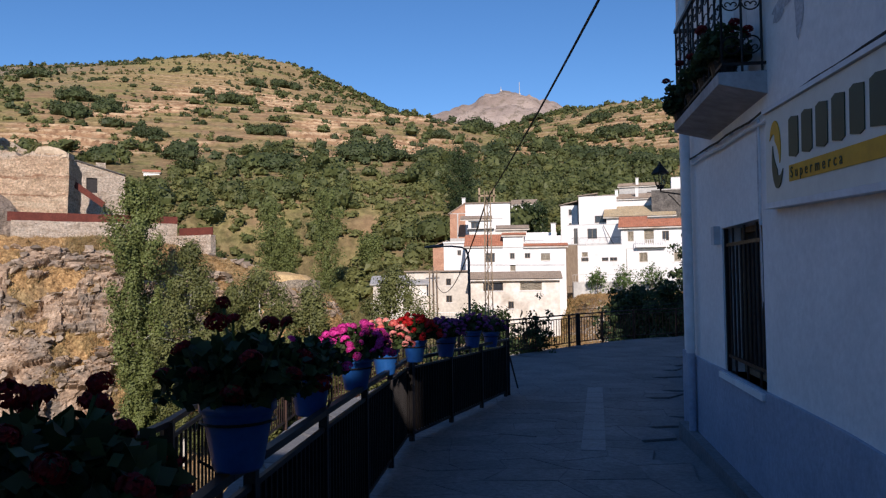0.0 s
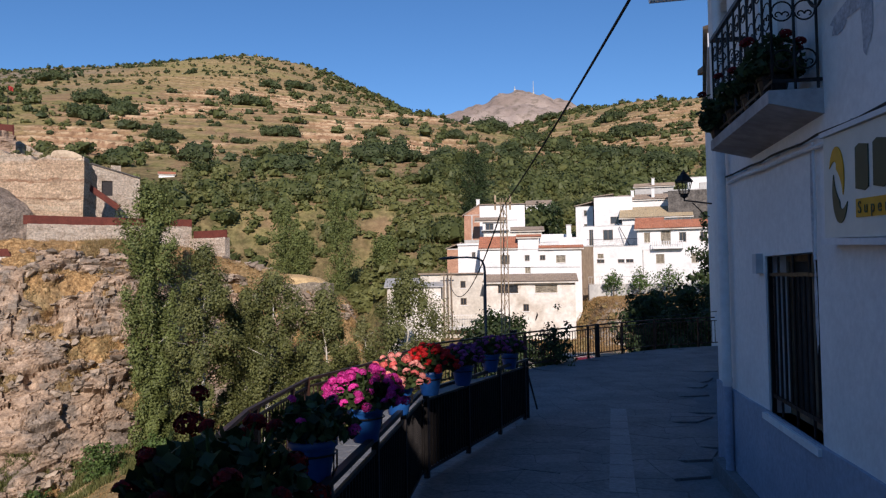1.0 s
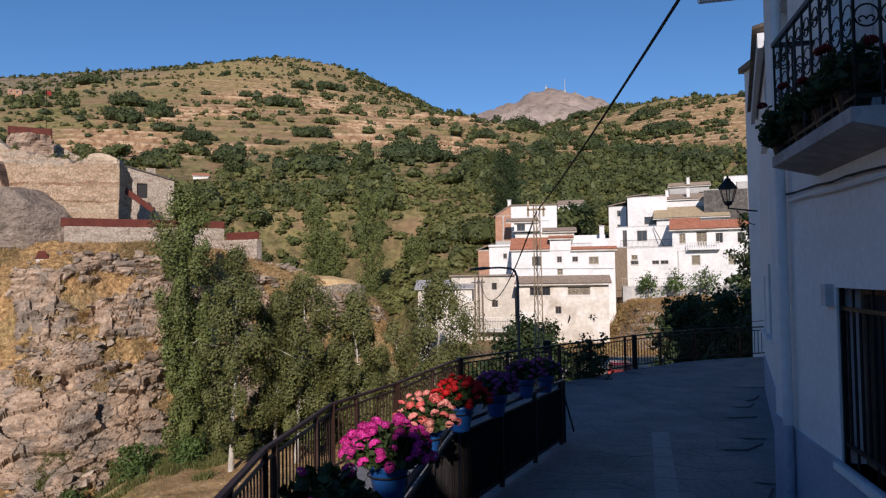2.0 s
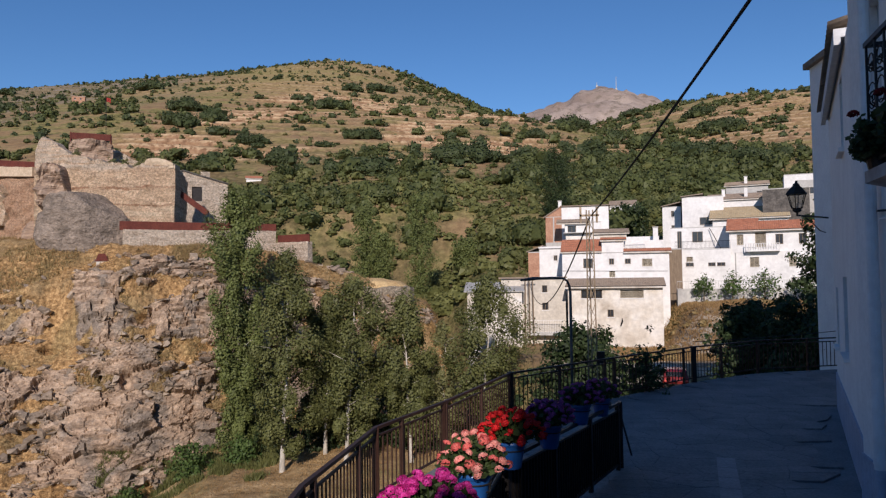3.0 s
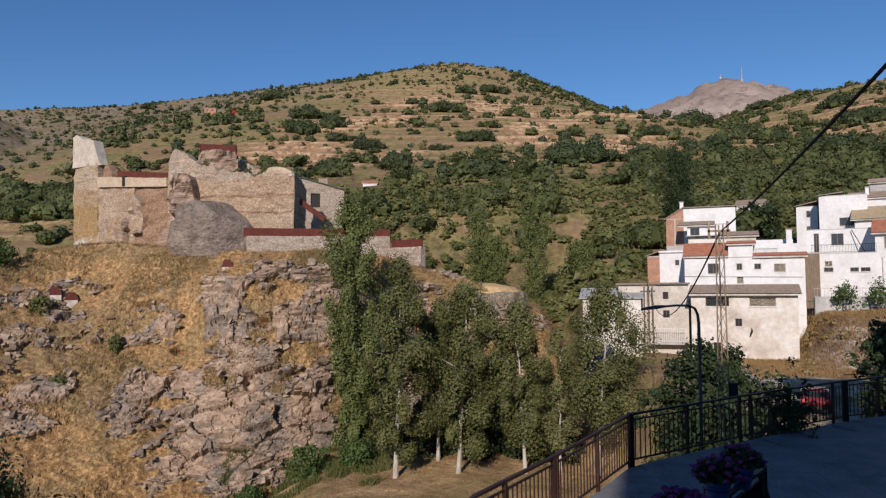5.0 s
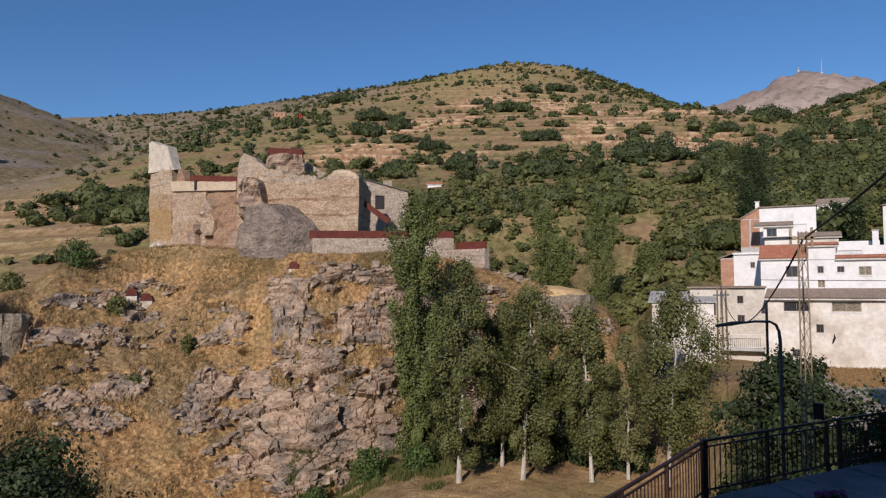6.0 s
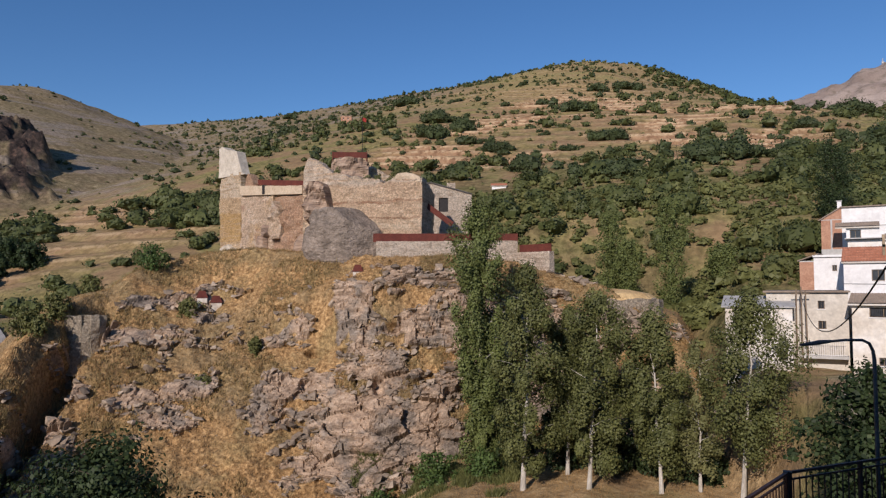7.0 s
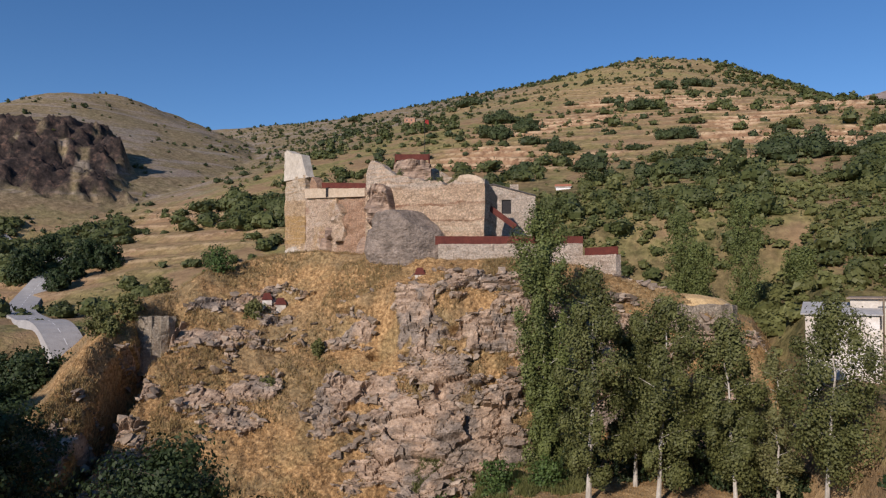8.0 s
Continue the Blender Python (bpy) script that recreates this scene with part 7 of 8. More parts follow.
# shop sign: brand marks kept as plain shapes, the readable word lettered
sign = thing("shop_sign", "long cream shop sign with dark green and amber print", "sign")
SX, SZ0, SZ1 = -4.22, 3.04, 3.77
sign.matrix_basis = H1 @ Matrix.Translation((SX, 0, SZ0)) @ Matrix.Rotation(radians(-2.4), 4, "Y") @ Matrix.Translation((-SX, 0, -SZ0))
part("panel", boxes(((-9.2, 0.0, SZ0), (SX, 0.085, SZ1))), M_SIGN, sign, bevel=0.006)
part("frame", boxes(((-9.2, 0.0, SZ0 - 0.05), (SX + 0.02, 0.11, SZ0 - 0.005)), ((-9.2, 0.0, SZ1 + 0.005), (SX + 0.02, 0.11, SZ1 + 0.04))), M_PVC, sign, "white metal edging")


def flat_shape(pts, y0=0.086, y1=0.092):
    bm = bmesh.new()
    a, b = [bm.verts.new((x, y0, z)) for x, z in pts], [bm.verts.new((x, y1, z)) for x, z in pts]
    bm.faces.new(a[::-1])
    bm.faces.new(b)
    for i in range(len(pts)):
        j = (i + 1) % len(pts)
        bm.faces.new((a[i], a[j], b[j], b[i]))
    return bm


def crescent(cx, cz, r, w, a0, a1):
    out, inn = [], []
    for k in range(25):
        a = radians(a0 + (a1 - a0) * k / 24)
        t = math.sin(math.pi * k / 24)
        out.append((cx + r * 0.62 * math.cos(a), cz + r * math.sin(a)))
        inn.append((cx + (r * 0.62 - w * t) * math.cos(a), cz + (r - w * t) * math.sin(a)))
    return out + inn[::-1]


part("emblem", flat_shape(crescent(-4.47, 3.46, 0.22, 0.14, 20, 215)), M_SIGNGOLD, sign, "amber curved emblem")
part("emblem", flat_shape(crescent(-4.53, 3.36, 0.22, 0.13, 200, 395)), M_SIGNGREEN, sign, "dark green curved emblem")
for k in range(8):
    x = -4.80 - k * 0.272
    wd = 0.2 if k != 5 else 0.25
    part("brand_block", flat_shape([(x, 3.36), (x, 3.63), (x - wd * 0.3, 3.65), (x - wd, 3.63), (x - wd, 3.36), (x - wd * 0.7, 3.34)]), M_SIGNGREEN, sign, "dark green block in place of a brand letter")
part("stripe", flat_shape([(-4.80, 3.17), (-4.80, 3.29), (-7.3, 3.29), (-7.3, 3.17)]), M_SIGNGOLD, sign, "amber stripe")
cu = bpy.data.curves.new("lettering", "FONT")
cu.body, cu.size, cu.space_character, cu.extrude = "Supermerca", 0.115, 1.75, 0.002
tmp = new("lettering_source", cu)
bpy.context.view_layer.update()
me = bpy.data.meshes.new_from_object(tmp.evaluated_get(bpy.context.evaluated_depsgraph_get()))
bpy.data.objects.remove(tmp)
me.transform(pose(-4.84, 0.095, 3.195, 90, 0, 180))
bm = bmesh.new()
bm.from_mesh(me)
bmesh.ops.remove_doubles(bm, verts=bm.verts, dist=1e-5)
bm.verts.index_update()
left = set(bm.verts)
while left:
    stack, piece = [left.pop()], set()
    while stack:
        v = stack.pop()
        piece.add(v)
        for e in v.link_edges:
            w = e.other_vert(v)
            if w in left:
                left.discard(w)
                stack.append(w)
    one = bm.copy()
    keep = {v.index for v in piece}
    bmesh.ops.delete(one, geom=[v for v in one.verts if v.index not in keep], context="VERTS")
    part("letter", one, M_SIGNGREEN, sign, "small dark letter on the amber stripe")
bm.free()

M_PATCH = material("flaked_plaster", [(0.3, (0.36, 0.37, 0.4)), (0.7, (0.56, 0.57, 0.6))], 6.0, 30.0, 0.3, 0.95, 0.8, 30.0, relief=0.01)
# cable run and conduit above the sign, downpipe
run = thing("wall_cables", "black cable bundle and conduit clipped along the wall", "cable")
run.matrix_basis = H1 @ Matrix.Translation((-1, 0, 3.9)) @ Matrix.Rotation(radians(-1.7), 4, "Y") @ Matrix.Translation((1, 0, -3.9))
part("cable", tube(bmesh.new(), [(-12 + 0.4 * k, 0.04 + 0.006 * math.sin(k * 1.7), 3.93 + 0.008 * math.sin(k * 2.3)) for k in range(29)], 0.011, 6), M_CABLE, run)
part("conduit", tube(bmesh.new(), [(-12 + 0.5 * k, 0.035, 3.855 + 0.008 * math.sin(k * 1.9)) for k in range(23)], 0.016, 6), M_PVC, run)
part("drop_cable", tube(bmesh.new(), [(-3.86, 0.03, 3.9), (-3.88, 0.03, 3.4), (-3.86, 0.03, 3.0), (-3.87, 0.03, 2.97)], 0.012, 5), M_PVC, run)
for k in range(20):
    part("clip", boxes(((-11.6 + 0.58 * k, 0.0, 3.915), (-11.585 + 0.58 * k, 0.04, 3.945))), M_PVC, run)
for k, (x, z, w, h) in enumerate(((-4.62, 4.62, 0.34, 0.07), (-4.86, 4.5, 0.1, 0.3), (-4.4, 4.55, 0.16, 0.05), (-3.72, 3.3, 0.035, 0.5), (-3.74, 2.5, 0.04, 0.35), (-0.7, 3.35, 0.03, 0.3), (-0.45, 3.4, 0.05, 0.24))):
    bm = bmesh.new()
    rim = []
    for a in range(14):
        q = a * math.tau / 14
        r = 0.7 + 0.5 * float(vn(3.0 * math.cos(q) + k * 5, 3.0 * math.sin(q), 33))
        rim.append(bm.verts.new((x + w * r * math.cos(q), 0.004, z + h * r * math.sin(q))))
    top = bm.verts.new((x, 0.009, z))
    for a in range(14):
        bm.faces.new((rim[a], rim[(a + 1) % 14], top))
    part("plaster_patch", bm, M_PATCH, shop, "rough grey patch of flaked plaster")
dp = thing("downpipe", "white downpipe down the house corner", "pipe")
dp.matrix_basis = H1
part("pipe", bar(bmesh.new(), (-0.9, 0.09, 1.45), (-0.9, 0.09, 6.9), 0.055, 12), M_PVC, dp)
part("foot_pipe", bar(bmesh.new(), (-0.9, 0.085, 0.3), (-0.9, 0.085, 1.45), 0.05, 12), M_BAND, dp, "painted lower length of pipe")
for z in (1.5, 3.0, 4.6):
    part("pipe_clip", lathe(bmesh.new(), [(0.062, 0), (0.062, 0.05)], 12, (-0.9, 0.09, z)), M_PVC, dp)
part("spout", bar(bmesh.new(), (0.05, -0.25, 6.55), (-0.02, 0.75, 6.5), 0.07, 12), M_PVC, shop, "white roof spout")
w2 = part("side_window", boxes(((SIDE_WIN[0], -0.2, SIDE_WIN[2]), (SIDE_WIN[1], -0.16, SIDE_WIN[3]))), M_SHUT, shop, "closed grey shutter")
part("niche_back", boxes(((NICHE[0], -0.12, NICHE[2]), (NICHE[1], -0.1, NICHE[3]))), M_SHADEWALL, shop)
part("balcony_door", boxes(((BALC_DOOR[0], -0.22, BALC_DOOR[2]), (BALC_DOOR[1], -0.18, BALC_DOOR[3])), ((BALC_DOOR[0] + 0.08, -0.18, BALC_DOOR[2] + 0.1), (BALC_DOOR[0] + 0.54, -0.165, BALC_DOOR[3] - 0.1)), ((BALC_DOOR[0] + 0.62, -0.18, BALC_DOOR[2] + 0.1), (BALC_DOOR[1] - 0.08, -0.165, BALC_DOOR[3] - 0.1))), M_SHUT, shop, "pale shuttered balcony door")

# dingy plaster, greyed further so the underside's shade sits in the colour
M_SLAB = material("dingy_shaded_plaster", [(0.3, (0.3, 0.28, 0.27)), (0.7, (0.46, 0.45, 0.45))], 1.6, 9.0, 0.18, 0.9, 0.5, 14.0, relief=0.01)
# balcony with wrought-iron scrolls
balc = thing("balcony", "white balcony slab with black wrought-iron railing", "balcony")
balc.matrix_basis = H1
BX0, BX1, BY, BZ = -4.05, -1.9, 0.4, 4.2
bm = bmesh.new()
vs = [bm.verts.new(p) for p in ((BX0, 0, BZ - 0.2), (BX1, 0, BZ - 0.2), (BX1, BY, BZ - 0.1), (BX0, BY, BZ - 0.1), (BX0, 0, BZ), (BX1, 0, BZ), (BX1, BY, BZ), (BX0, BY, BZ))]
for f in ((3, 2, 1, 0), (4, 5, 6, 7), (0, 1, 5, 4), (1, 2, 6, 5), (2, 3, 7, 6), (3, 0, 4, 7)):
    bm.faces.new([vs[i] for i in f])
part("slab", bm, M_SLAB, balc, bevel=0.012)
RT = BZ + 1.08


def scroll_panel(parent, a, b, z0, z1, n):
    """Upright bars with C-scrolls and rings between two corners."""
    a, b = Vector(a), Vector(b)
    for k in range(n + 1):
        p = a.lerp(b, k / n)
        part("railing_bar", bar(bmesh.new(), (p.x, p.y, z0), (p.x, p.y, z1), 0.011, 6), M_IRON, parent)
    for k in range(n):
        c, half = a.lerp(b, (k + 0.5) / n), (b - a) / n * 0.5
        rad = half.length * 0.92
        for zc in (z0 + 0.24, z0 + 0.62, z0 + 0.9):
            bm = bmesh.new()
            r = rad if zc < z0 + 0.8 else rad * 0.7
            pts = [c + half.normalized() * (r * math.cos(t)) + Vector((0, 0, zc + r * math.sin(t))) - Vector((0, 0, 0)) for t in np.linspace(0.0, math.tau * 0.97, 17)]
            tube(bm, [(p.x, p.y, p.z) for p in pts], 0.007, 4)
            for sgn in (-1, 1):
                pts = []
                for t in np.linspace(0, 4.6, 12):
                    rr = r * 0.42 * (1 - t / 6.5)
                    q = c + half.normalized() * (sgn * (r * 0.42 - rr * math.cos(t))) + Vector((0, 0, zc - 0.03 + rr * math.sin(t)))
                    pts.append((q.x, q.y, q.z))
                tube(bm, pts, 0.006, 4)
            part("scroll", bm, M_IRON, parent)


part("handrail", boxes(((BX0, BY - 0.06, RT - 0.02), (BX1, BY - 0.02, RT + 0.02)), ((BX0, 0, RT - 0.02), (BX0 + 0.04, BY - 0.06, RT + 0.02)), ((BX1 - 0.04, 0, RT - 0.02), (BX1, BY - 0.06, RT + 0.02))), M_IRON, balc)
part("bottom_rail", boxes(((BX0, BY - 0.05, BZ + 0.06), (BX1, BY - 0.03, BZ + 0.085)), ((BX0 + 0.01, 0, BZ + 0.06), (BX0 + 0.03, BY - 0.05, BZ + 0.085)), ((BX1 - 0.03, 0, BZ + 0.06), (BX1 - 0.01, BY - 0.05, BZ + 0.085))), M_IRON, balc)
scroll_panel(balc, (BX0 + 0.02, BY - 0.04, 0), (BX1 - 0.02, BY - 0.04, 0), BZ, RT, 9)
scroll_panel(balc, (BX0 + 0.02, 0.03, 0), (BX0 + 0.02, BY - 0.04, 0), BZ, RT, 2)
scroll_panel(balc, (BX1 - 0.02, 0.03, 0), (BX1 - 0.02, BY - 0.04, 0), BZ, RT, 2)
# iron bracket beside the balcony
br = thing("iron_bracket", "black wrought-iron scroll bracket on the wall", "bracket")
br.matrix_basis = H1
part("scroll", tube(bmesh.new(), [(-4.0 - 0.55 * t, 0.1, 4.98 - 0.22 * math.sin(math.pi * t)) for t in np.linspace(0, 1, 12)], 0.012, 5), M_IRON, br)
part("plate", boxes(((-4.62, 0.0, 4.72), (-4.56, 0.05, 5.1))), M_IRON, br)

# ---- the next house along the street ----
ang2 = math.degrees(math.atan2(9.7, 3.5))
nxt = thing("corner_house", "whitewashed house with grey dado and tiled eaves", "house", at=(3.3, 4.8, 0), turn=ang2)
HW = [(5.3, 6.5, 1.8, 3.25), (4.7, 5.45, 5.5, 6.8), (8.6, 9.4, 1.7, 3.0)]
part("front_wall", wall_with_holes(bmesh.new(), -0.2, 10.3, -1.2, 7.1, -0.35, 0.0, HW), M_SHADEWALL, nxt)
part("side_wall", boxes(((9.95, -8.0, -1.2), (10.3, -0.35, 7.1))), M_SHADEWALL, nxt)
part("back_wall", boxes(((-0.2, -8.35, -1.2), (10.3, -8.0, 7.1))), M_SHADEWALL, nxt)
part("dado", boxes(((-0.2, 0.0, -1.2), (10.3, 0.03, 0.95))), M_BAND, nxt, "blue-grey painted dado")
for x0, x1, z0, z1 in HW:
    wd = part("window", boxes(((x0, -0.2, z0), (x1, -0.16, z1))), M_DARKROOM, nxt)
    part("window_frame", boxes(((x0, -0.16, z0), (x0 + 0.07, -0.1, z1)), ((x1 - 0.07, -0.16, z0), (x1, -0.1, z1)), ((x0, -0.16, (z0 + z1) / 2 - 0.03), (x1, -0.1, (z0 + z1) / 2 + 0.03))), M_WOOD, wd)
    part("window_sill", boxes(((x0 - 0.08, -0.1, z0 - 0.07), (x1 + 0.08, 0.1, z0 - 0.002))), M_SHADEWALL, wd)
ev = part("eaves", boxes(((3.5, -8.5, 7.1), (10.5, 0.16, 7.24))), M_SHUT, nxt, "grey boarded eaves")
part("eaves_fascia", boxes(((3.5, 0.06, 6.98), (10.5, 0.16, 7.1))), M_SHUT, nxt)
t = part("roof_tiles", tile_sheet(7.1, 4.6, 1.6), M_OLDTILE, nxt)
t.matrix_basis = pose(10.55, 0.24, 7.26, 0, 0, 180)
# street lantern on its wall
lan = thing("street_lantern", "black iron wall lantern on a bracket", "lantern", at=(5.6, 13.4, 0))
part("bracket", tube(bmesh.new(), [(1.05, 0.95, 4.66), (0.5, 0.45, 4.66), (0.0, 0.0, 4.66), (0.0, 0.0, 4.74)], 0.022, 6), M_IRON, lan)
part("bracket_scroll", tube(bmesh.new(), [(0.95, 0.86, 4.3), (0.75, 0.68, 4.34), (0.55, 0.5, 4.48), (0.3, 0.27, 4.62)], 0.014, 5), M_IRON, lan)
part("base", lathe(bmesh.new(), [(0.03, 4.72), (0.1, 4.76), (0.1, 4.8), (0.12, 4.83)], 6), M_IRON, lan)
bm = bmesh.new()
for k in range(6):
    a = k * math.tau / 6
    bar(bm, (0.115 * math.cos(a), 0.115 * math.sin(a), 4.82), (0.205 * math.cos(a), 0.205 * math.sin(a), 5.14), 0.011, 4)
part("cage", bm, M_IRON, lan)
g = bpy.data.materials.new("lantern_glass")
g.use_nodes = True
gn, gl = g.node_tree.nodes, g.node_tree.links
clear, shine, both = gn.new("ShaderNodeBsdfTransparent"), gn.new("ShaderNodeBsdfGlossy"), gn.new("ShaderNodeMixShader")
clear.inputs["Color"].default_value = (0.86, 0.88, 0.88, 1)
shine.inputs["Roughness"].default_value = 0.06
both.inputs[0].default_value = 0.06
gl.new(clear.outputs[0], both.inputs[1])
gl.new(shine.outputs[0], both.inputs[2])
gl.new(both.outputs[0], gn["Material Output"].inputs["Surface"])
part("glass", lathe(bmesh.new(), [(0.105, 4.83), (0.195, 5.13)], 6, cap=False), g, lan)
part("hood", lathe(bmesh.new(), [(0.24, 5.14), (0.235, 5.17), (0.13, 5.3), (0.09, 5.33), (0.07, 5.38), (0.03, 5.41), (0.02, 5.46)], 6), M_IRON, lan)
# unseen blocks added behind and beside the street, stepped to shape its morning shade
for nm, at, size, lab in (("shade_block", (3.5, -22.0, 0), (8.05, 14.0, 9.05), "unseen lower block added behind the street to shade it"), ("shade_block", (3.98, -22.0, 0), (7.4, 13.6, 17.2), "unseen set-back upper block added to shape the street's shade"), ("shade_block", (24.2, -22.0, 0), (33.4, 14.0, 20.6), "unseen tall block added to shade the street's far end"), ("shade_block", (-7.8, -12.0, 0), (15.2, 6.0, 5.8), "unseen low block added to shade the nearest flower pots"), ("shade_block", (17.4, 22.0, 0), (11.6, 12.0, 12.0), "unseen block added behind the corner house for shade"), ("shade_block", (31.0, 30.0, 0), (14.0, 20.0, 14.0), "unseen block added behind the corner house for shade")):
    th = thing(nm, lab, "house", "town houses", at=at)
    a, b, c = size
    part("wall", boxes(((-a / 2, -b / 2, -4), (a / 2, b / 2, c))), M_SHADEWALL, th)
    part("roof", boxes(((-a / 2 - 0.2, -b / 2 - 0.2, c), (a / 2 + 0.2, b / 2 + 0.2, c + 0.25))), M_OLDTILE, th)

# two unseen blocks added off to the left, sized to shade the lower ravine
for x, wide, top in ((-64.0, 16.0, 14.7), (-86.0, 24.0, 19.0)):
    th = thing("shade_block", "unseen block added to shade the lower ravine", "house", "town houses", at=(x, -12.0, 0))
    part("wall", boxes(((-wide / 2, -5, -24), (wide / 2, 0, top))), M_SHADEWALL, th)
    part("roof", boxes(((-wide / 2 - 0.2, -5.2, top), (wide / 2 + 0.2, 0.2, top + 0.3))), M_OLDTILE, th)

# ---- railings ----
def polyline(pts, step):
    """Points every step metres along a line of (x, y), with the heading."""
    out = []
    carry = 0.0
    for (ax, ay), (bx, by) in zip(pts, pts[1:]):
        L = math.hypot(bx - ax, by - ay)
        s = carry
        while s < L:
            out.append((ax + (bx - ax) * s / L, ay + (by - ay) * s / L, math.degrees(math.atan2(by - ay, bx - ax))))
            s += step
        carry = s - L
    return out


def fence(name, label, pts, high, gap, mat, posts, double, screen=None):
    t = thing(name, label, "railing")
    bmb = boxes(((-0.009, -0.009, 0.1), (0.009, 0.009, high - (0.12 if double else 0.03))))
    baluster = bpy.data.meshes.new("baluster")
    bmb.to_mesh(baluster)
    bmb.free()
    baluster.materials.append(mat)
    bmp = boxes(((-0.03, -0.03, -0.05), (0.03, 0.03, high)))
    post = bpy.data.meshes.new("post")
    bmp.to_mesh(post)
    bmp.free()
    post.materials.append(mat)
    for x, y, a in polyline(pts, gap):
        o = part("baluster", baluster, None, t)
        o.matrix_basis = pose(x, y, street_z(y), 0, 0, a)
    for x, y, a in posts:
        o = part("post", post, None, t)
        o.matrix_basis = pose(x, y, street_z(y), 0, 0, a)
    for (ax, ay), (bx, by) in zip(pts, pts[1:]):
        za, zb = street_z(ay), street_z(by)
        L = math.dist((ax, ay, za), (bx, by, zb))
        m = Matrix.Translation((ax, ay, za)) @ (Vector((bx - ax, by - ay, zb - za)).to_track_quat("X", "Z").to_matrix().to_4x4())
        rails = [("top_rail", -0.028, high - 0.03, 0.028, high + 0.012), ("bottom_rail", -0.012, 0.08, 0.012, 0.115)]
        if double:
            rails.append(("middle_rail", -0.014, high - 0.14, 0.014, high - 0.11))
        for nm, y0, z0, y1, z1 in rails:
            part(nm, boxes(((0, y0, z0), (L + 0.01, y1, z1)), turn=m), mat, t)
        if screen:
            part("screen_panel", boxes(((0.01, 0.014, 0.12), (L, 0.02, high - 0.142)), turn=m), screen, t, "dark brown screen behind the bars")
    return t


M_SCREEN = material("dark_brown_screen", [(0.3, (0.012, 0.009, 0.008)), (0.7, (0.024, 0.018, 0.015))], 2.0, 60.0, 0.3, 0.9, 0.3, relief=0.004)
OUTER = [(-2.6, -8), (-2.5, -0.5), (-2.85, 3.0), (-2.8, 6.3), (-2.12, 8.85), (-1.0, 12.75), (1.7, 15.85), (4.4, 18.7), (6.9, 20.8), (11.0, 22.2)]
fence("edge_railing", "dark brown iron railing along the terrace edge", OUTER, 1.03, 0.15, M_RUSTIRON, polyline(OUTER, 1.9) + [(*p, 45) for p in OUTER], True)
fat = bpy.data.objects["edge_railing"]
for x, y in ((-1.0, 12.75), (4.4, 18.7)):
    part("corner_post", boxes(((x - 0.07, y - 0.07, -0.05), (x + 0.07, y + 0.07, 1.17))), M_IRON, fat, bevel=0.008)
INNER = [(-1.6, -5.2), (-1.54, -2.45), (-1.38, -0.5), (-0.95, 3.9), (0.9, 8.55)]
inner = fence("flower_railing", "black iron railing that carries the flower pots", INNER, 1.1, 0.1, M_IRON, polyline(INNER, 1.55) + [(0.9, 8.55, 20)], True, M_SCREEN)
part("prop", bar(bmesh.new(), (0.88, 8.5, 1.1), (1.2, 9.45, 0.12), 0.018, 6), M_IRON, inner, "slanting end stay")


# ---- flower pots ----
def petal_ball(r, n, seed):
    rng = np.random.default_rng(seed)
    v = rng.normal(size=(n, 3))
    v /= np.linalg.norm(v, axis=1, keepdims=True)
    v[:, 2] = np.abs(v[:, 2]) * 0.9 - 0.25
    c = v * r * rng.uniform(0.75, 1.05, (n, 1))
    # petals lie roughly across the outward direction
    a = np.cross(v, rng.normal(size=(n, 3)))
    a /= np.linalg.norm(a, axis=1, keepdims=True)
    b = np.cross(v, a)
    s = r * 0.26
    tilt = v * s * 0.3
    V = np.stack([c - a * s, c - b * s * 0.9 + tilt, c + a * s, c + b * s * 0.9 + tilt], 1).reshape(-1, 3)
    return mesh_np("flower_head", V, np.arange(4 * n).reshape(n, 4))


def petals(name, dark, light):
    return leaf_material(name, dark, light, 8.0, 0.25)


M_POTLEAF = leaf_material("geranium_leaf", (0.012, 0.022, 0.008), (0.055, 0.085, 0.024), 6.0, 0.15)
COLOURS = {
    "red": petals("red_petal", (0.42, 0.008, 0.01), (0.75, 0.03, 0.03)),
    "darkred": petals("dark_red_petal", (0.1, 0.002, 0.004), (0.26, 0.007, 0.01)),
    "pink": petals("salmon_petal", (0.72, 0.2, 0.18), (0.87, 0.47, 0.39)),
    "coral": petals("coral_petal", (0.6, 0.09, 0.09), (0.8, 0.22, 0.18)),
    "magenta": petals("magenta_petal", (0.5, 0.012, 0.19), (0.8, 0.085, 0.44)),
    "violet": petals("violet_petal", (0.24, 0.035, 0.19), (0.42, 0.13, 0.34)),
}
HEADS = {}
for nm, m in COLOURS.items():
    HEADS[nm] = []
    for k in range(3):
        me = petal_ball(0.048, 130, 200 + k)
        me.materials.append(m)
        HEADS[nm].append(me)
bmp = lathe(bmesh.new(), [(0.135, -0.4), (0.145, -0.38), (0.2, -0.08), (0.205, -0.07), (0.222, -0.06), (0.225, 0.0), (0.205, 0.0), (0.2, -0.05)], 20)
POT = bpy.data.meshes.new("pot")
bmesh.ops.recalc_face_normals(bmp, faces=bmp.faces)
bmp.to_mesh(POT)
bmp.free()
POT.materials.append(M_BLUEPOT)
for pl in POT.polygons:
    pl.use_smooth = True
M_SOIL = material("potting_soil", [(0.3, (0.03, 0.02, 0.014)), (0.7, (0.06, 0.045, 0.03))], 6.0, 40.0, 0.3, 0.95, 0.4)


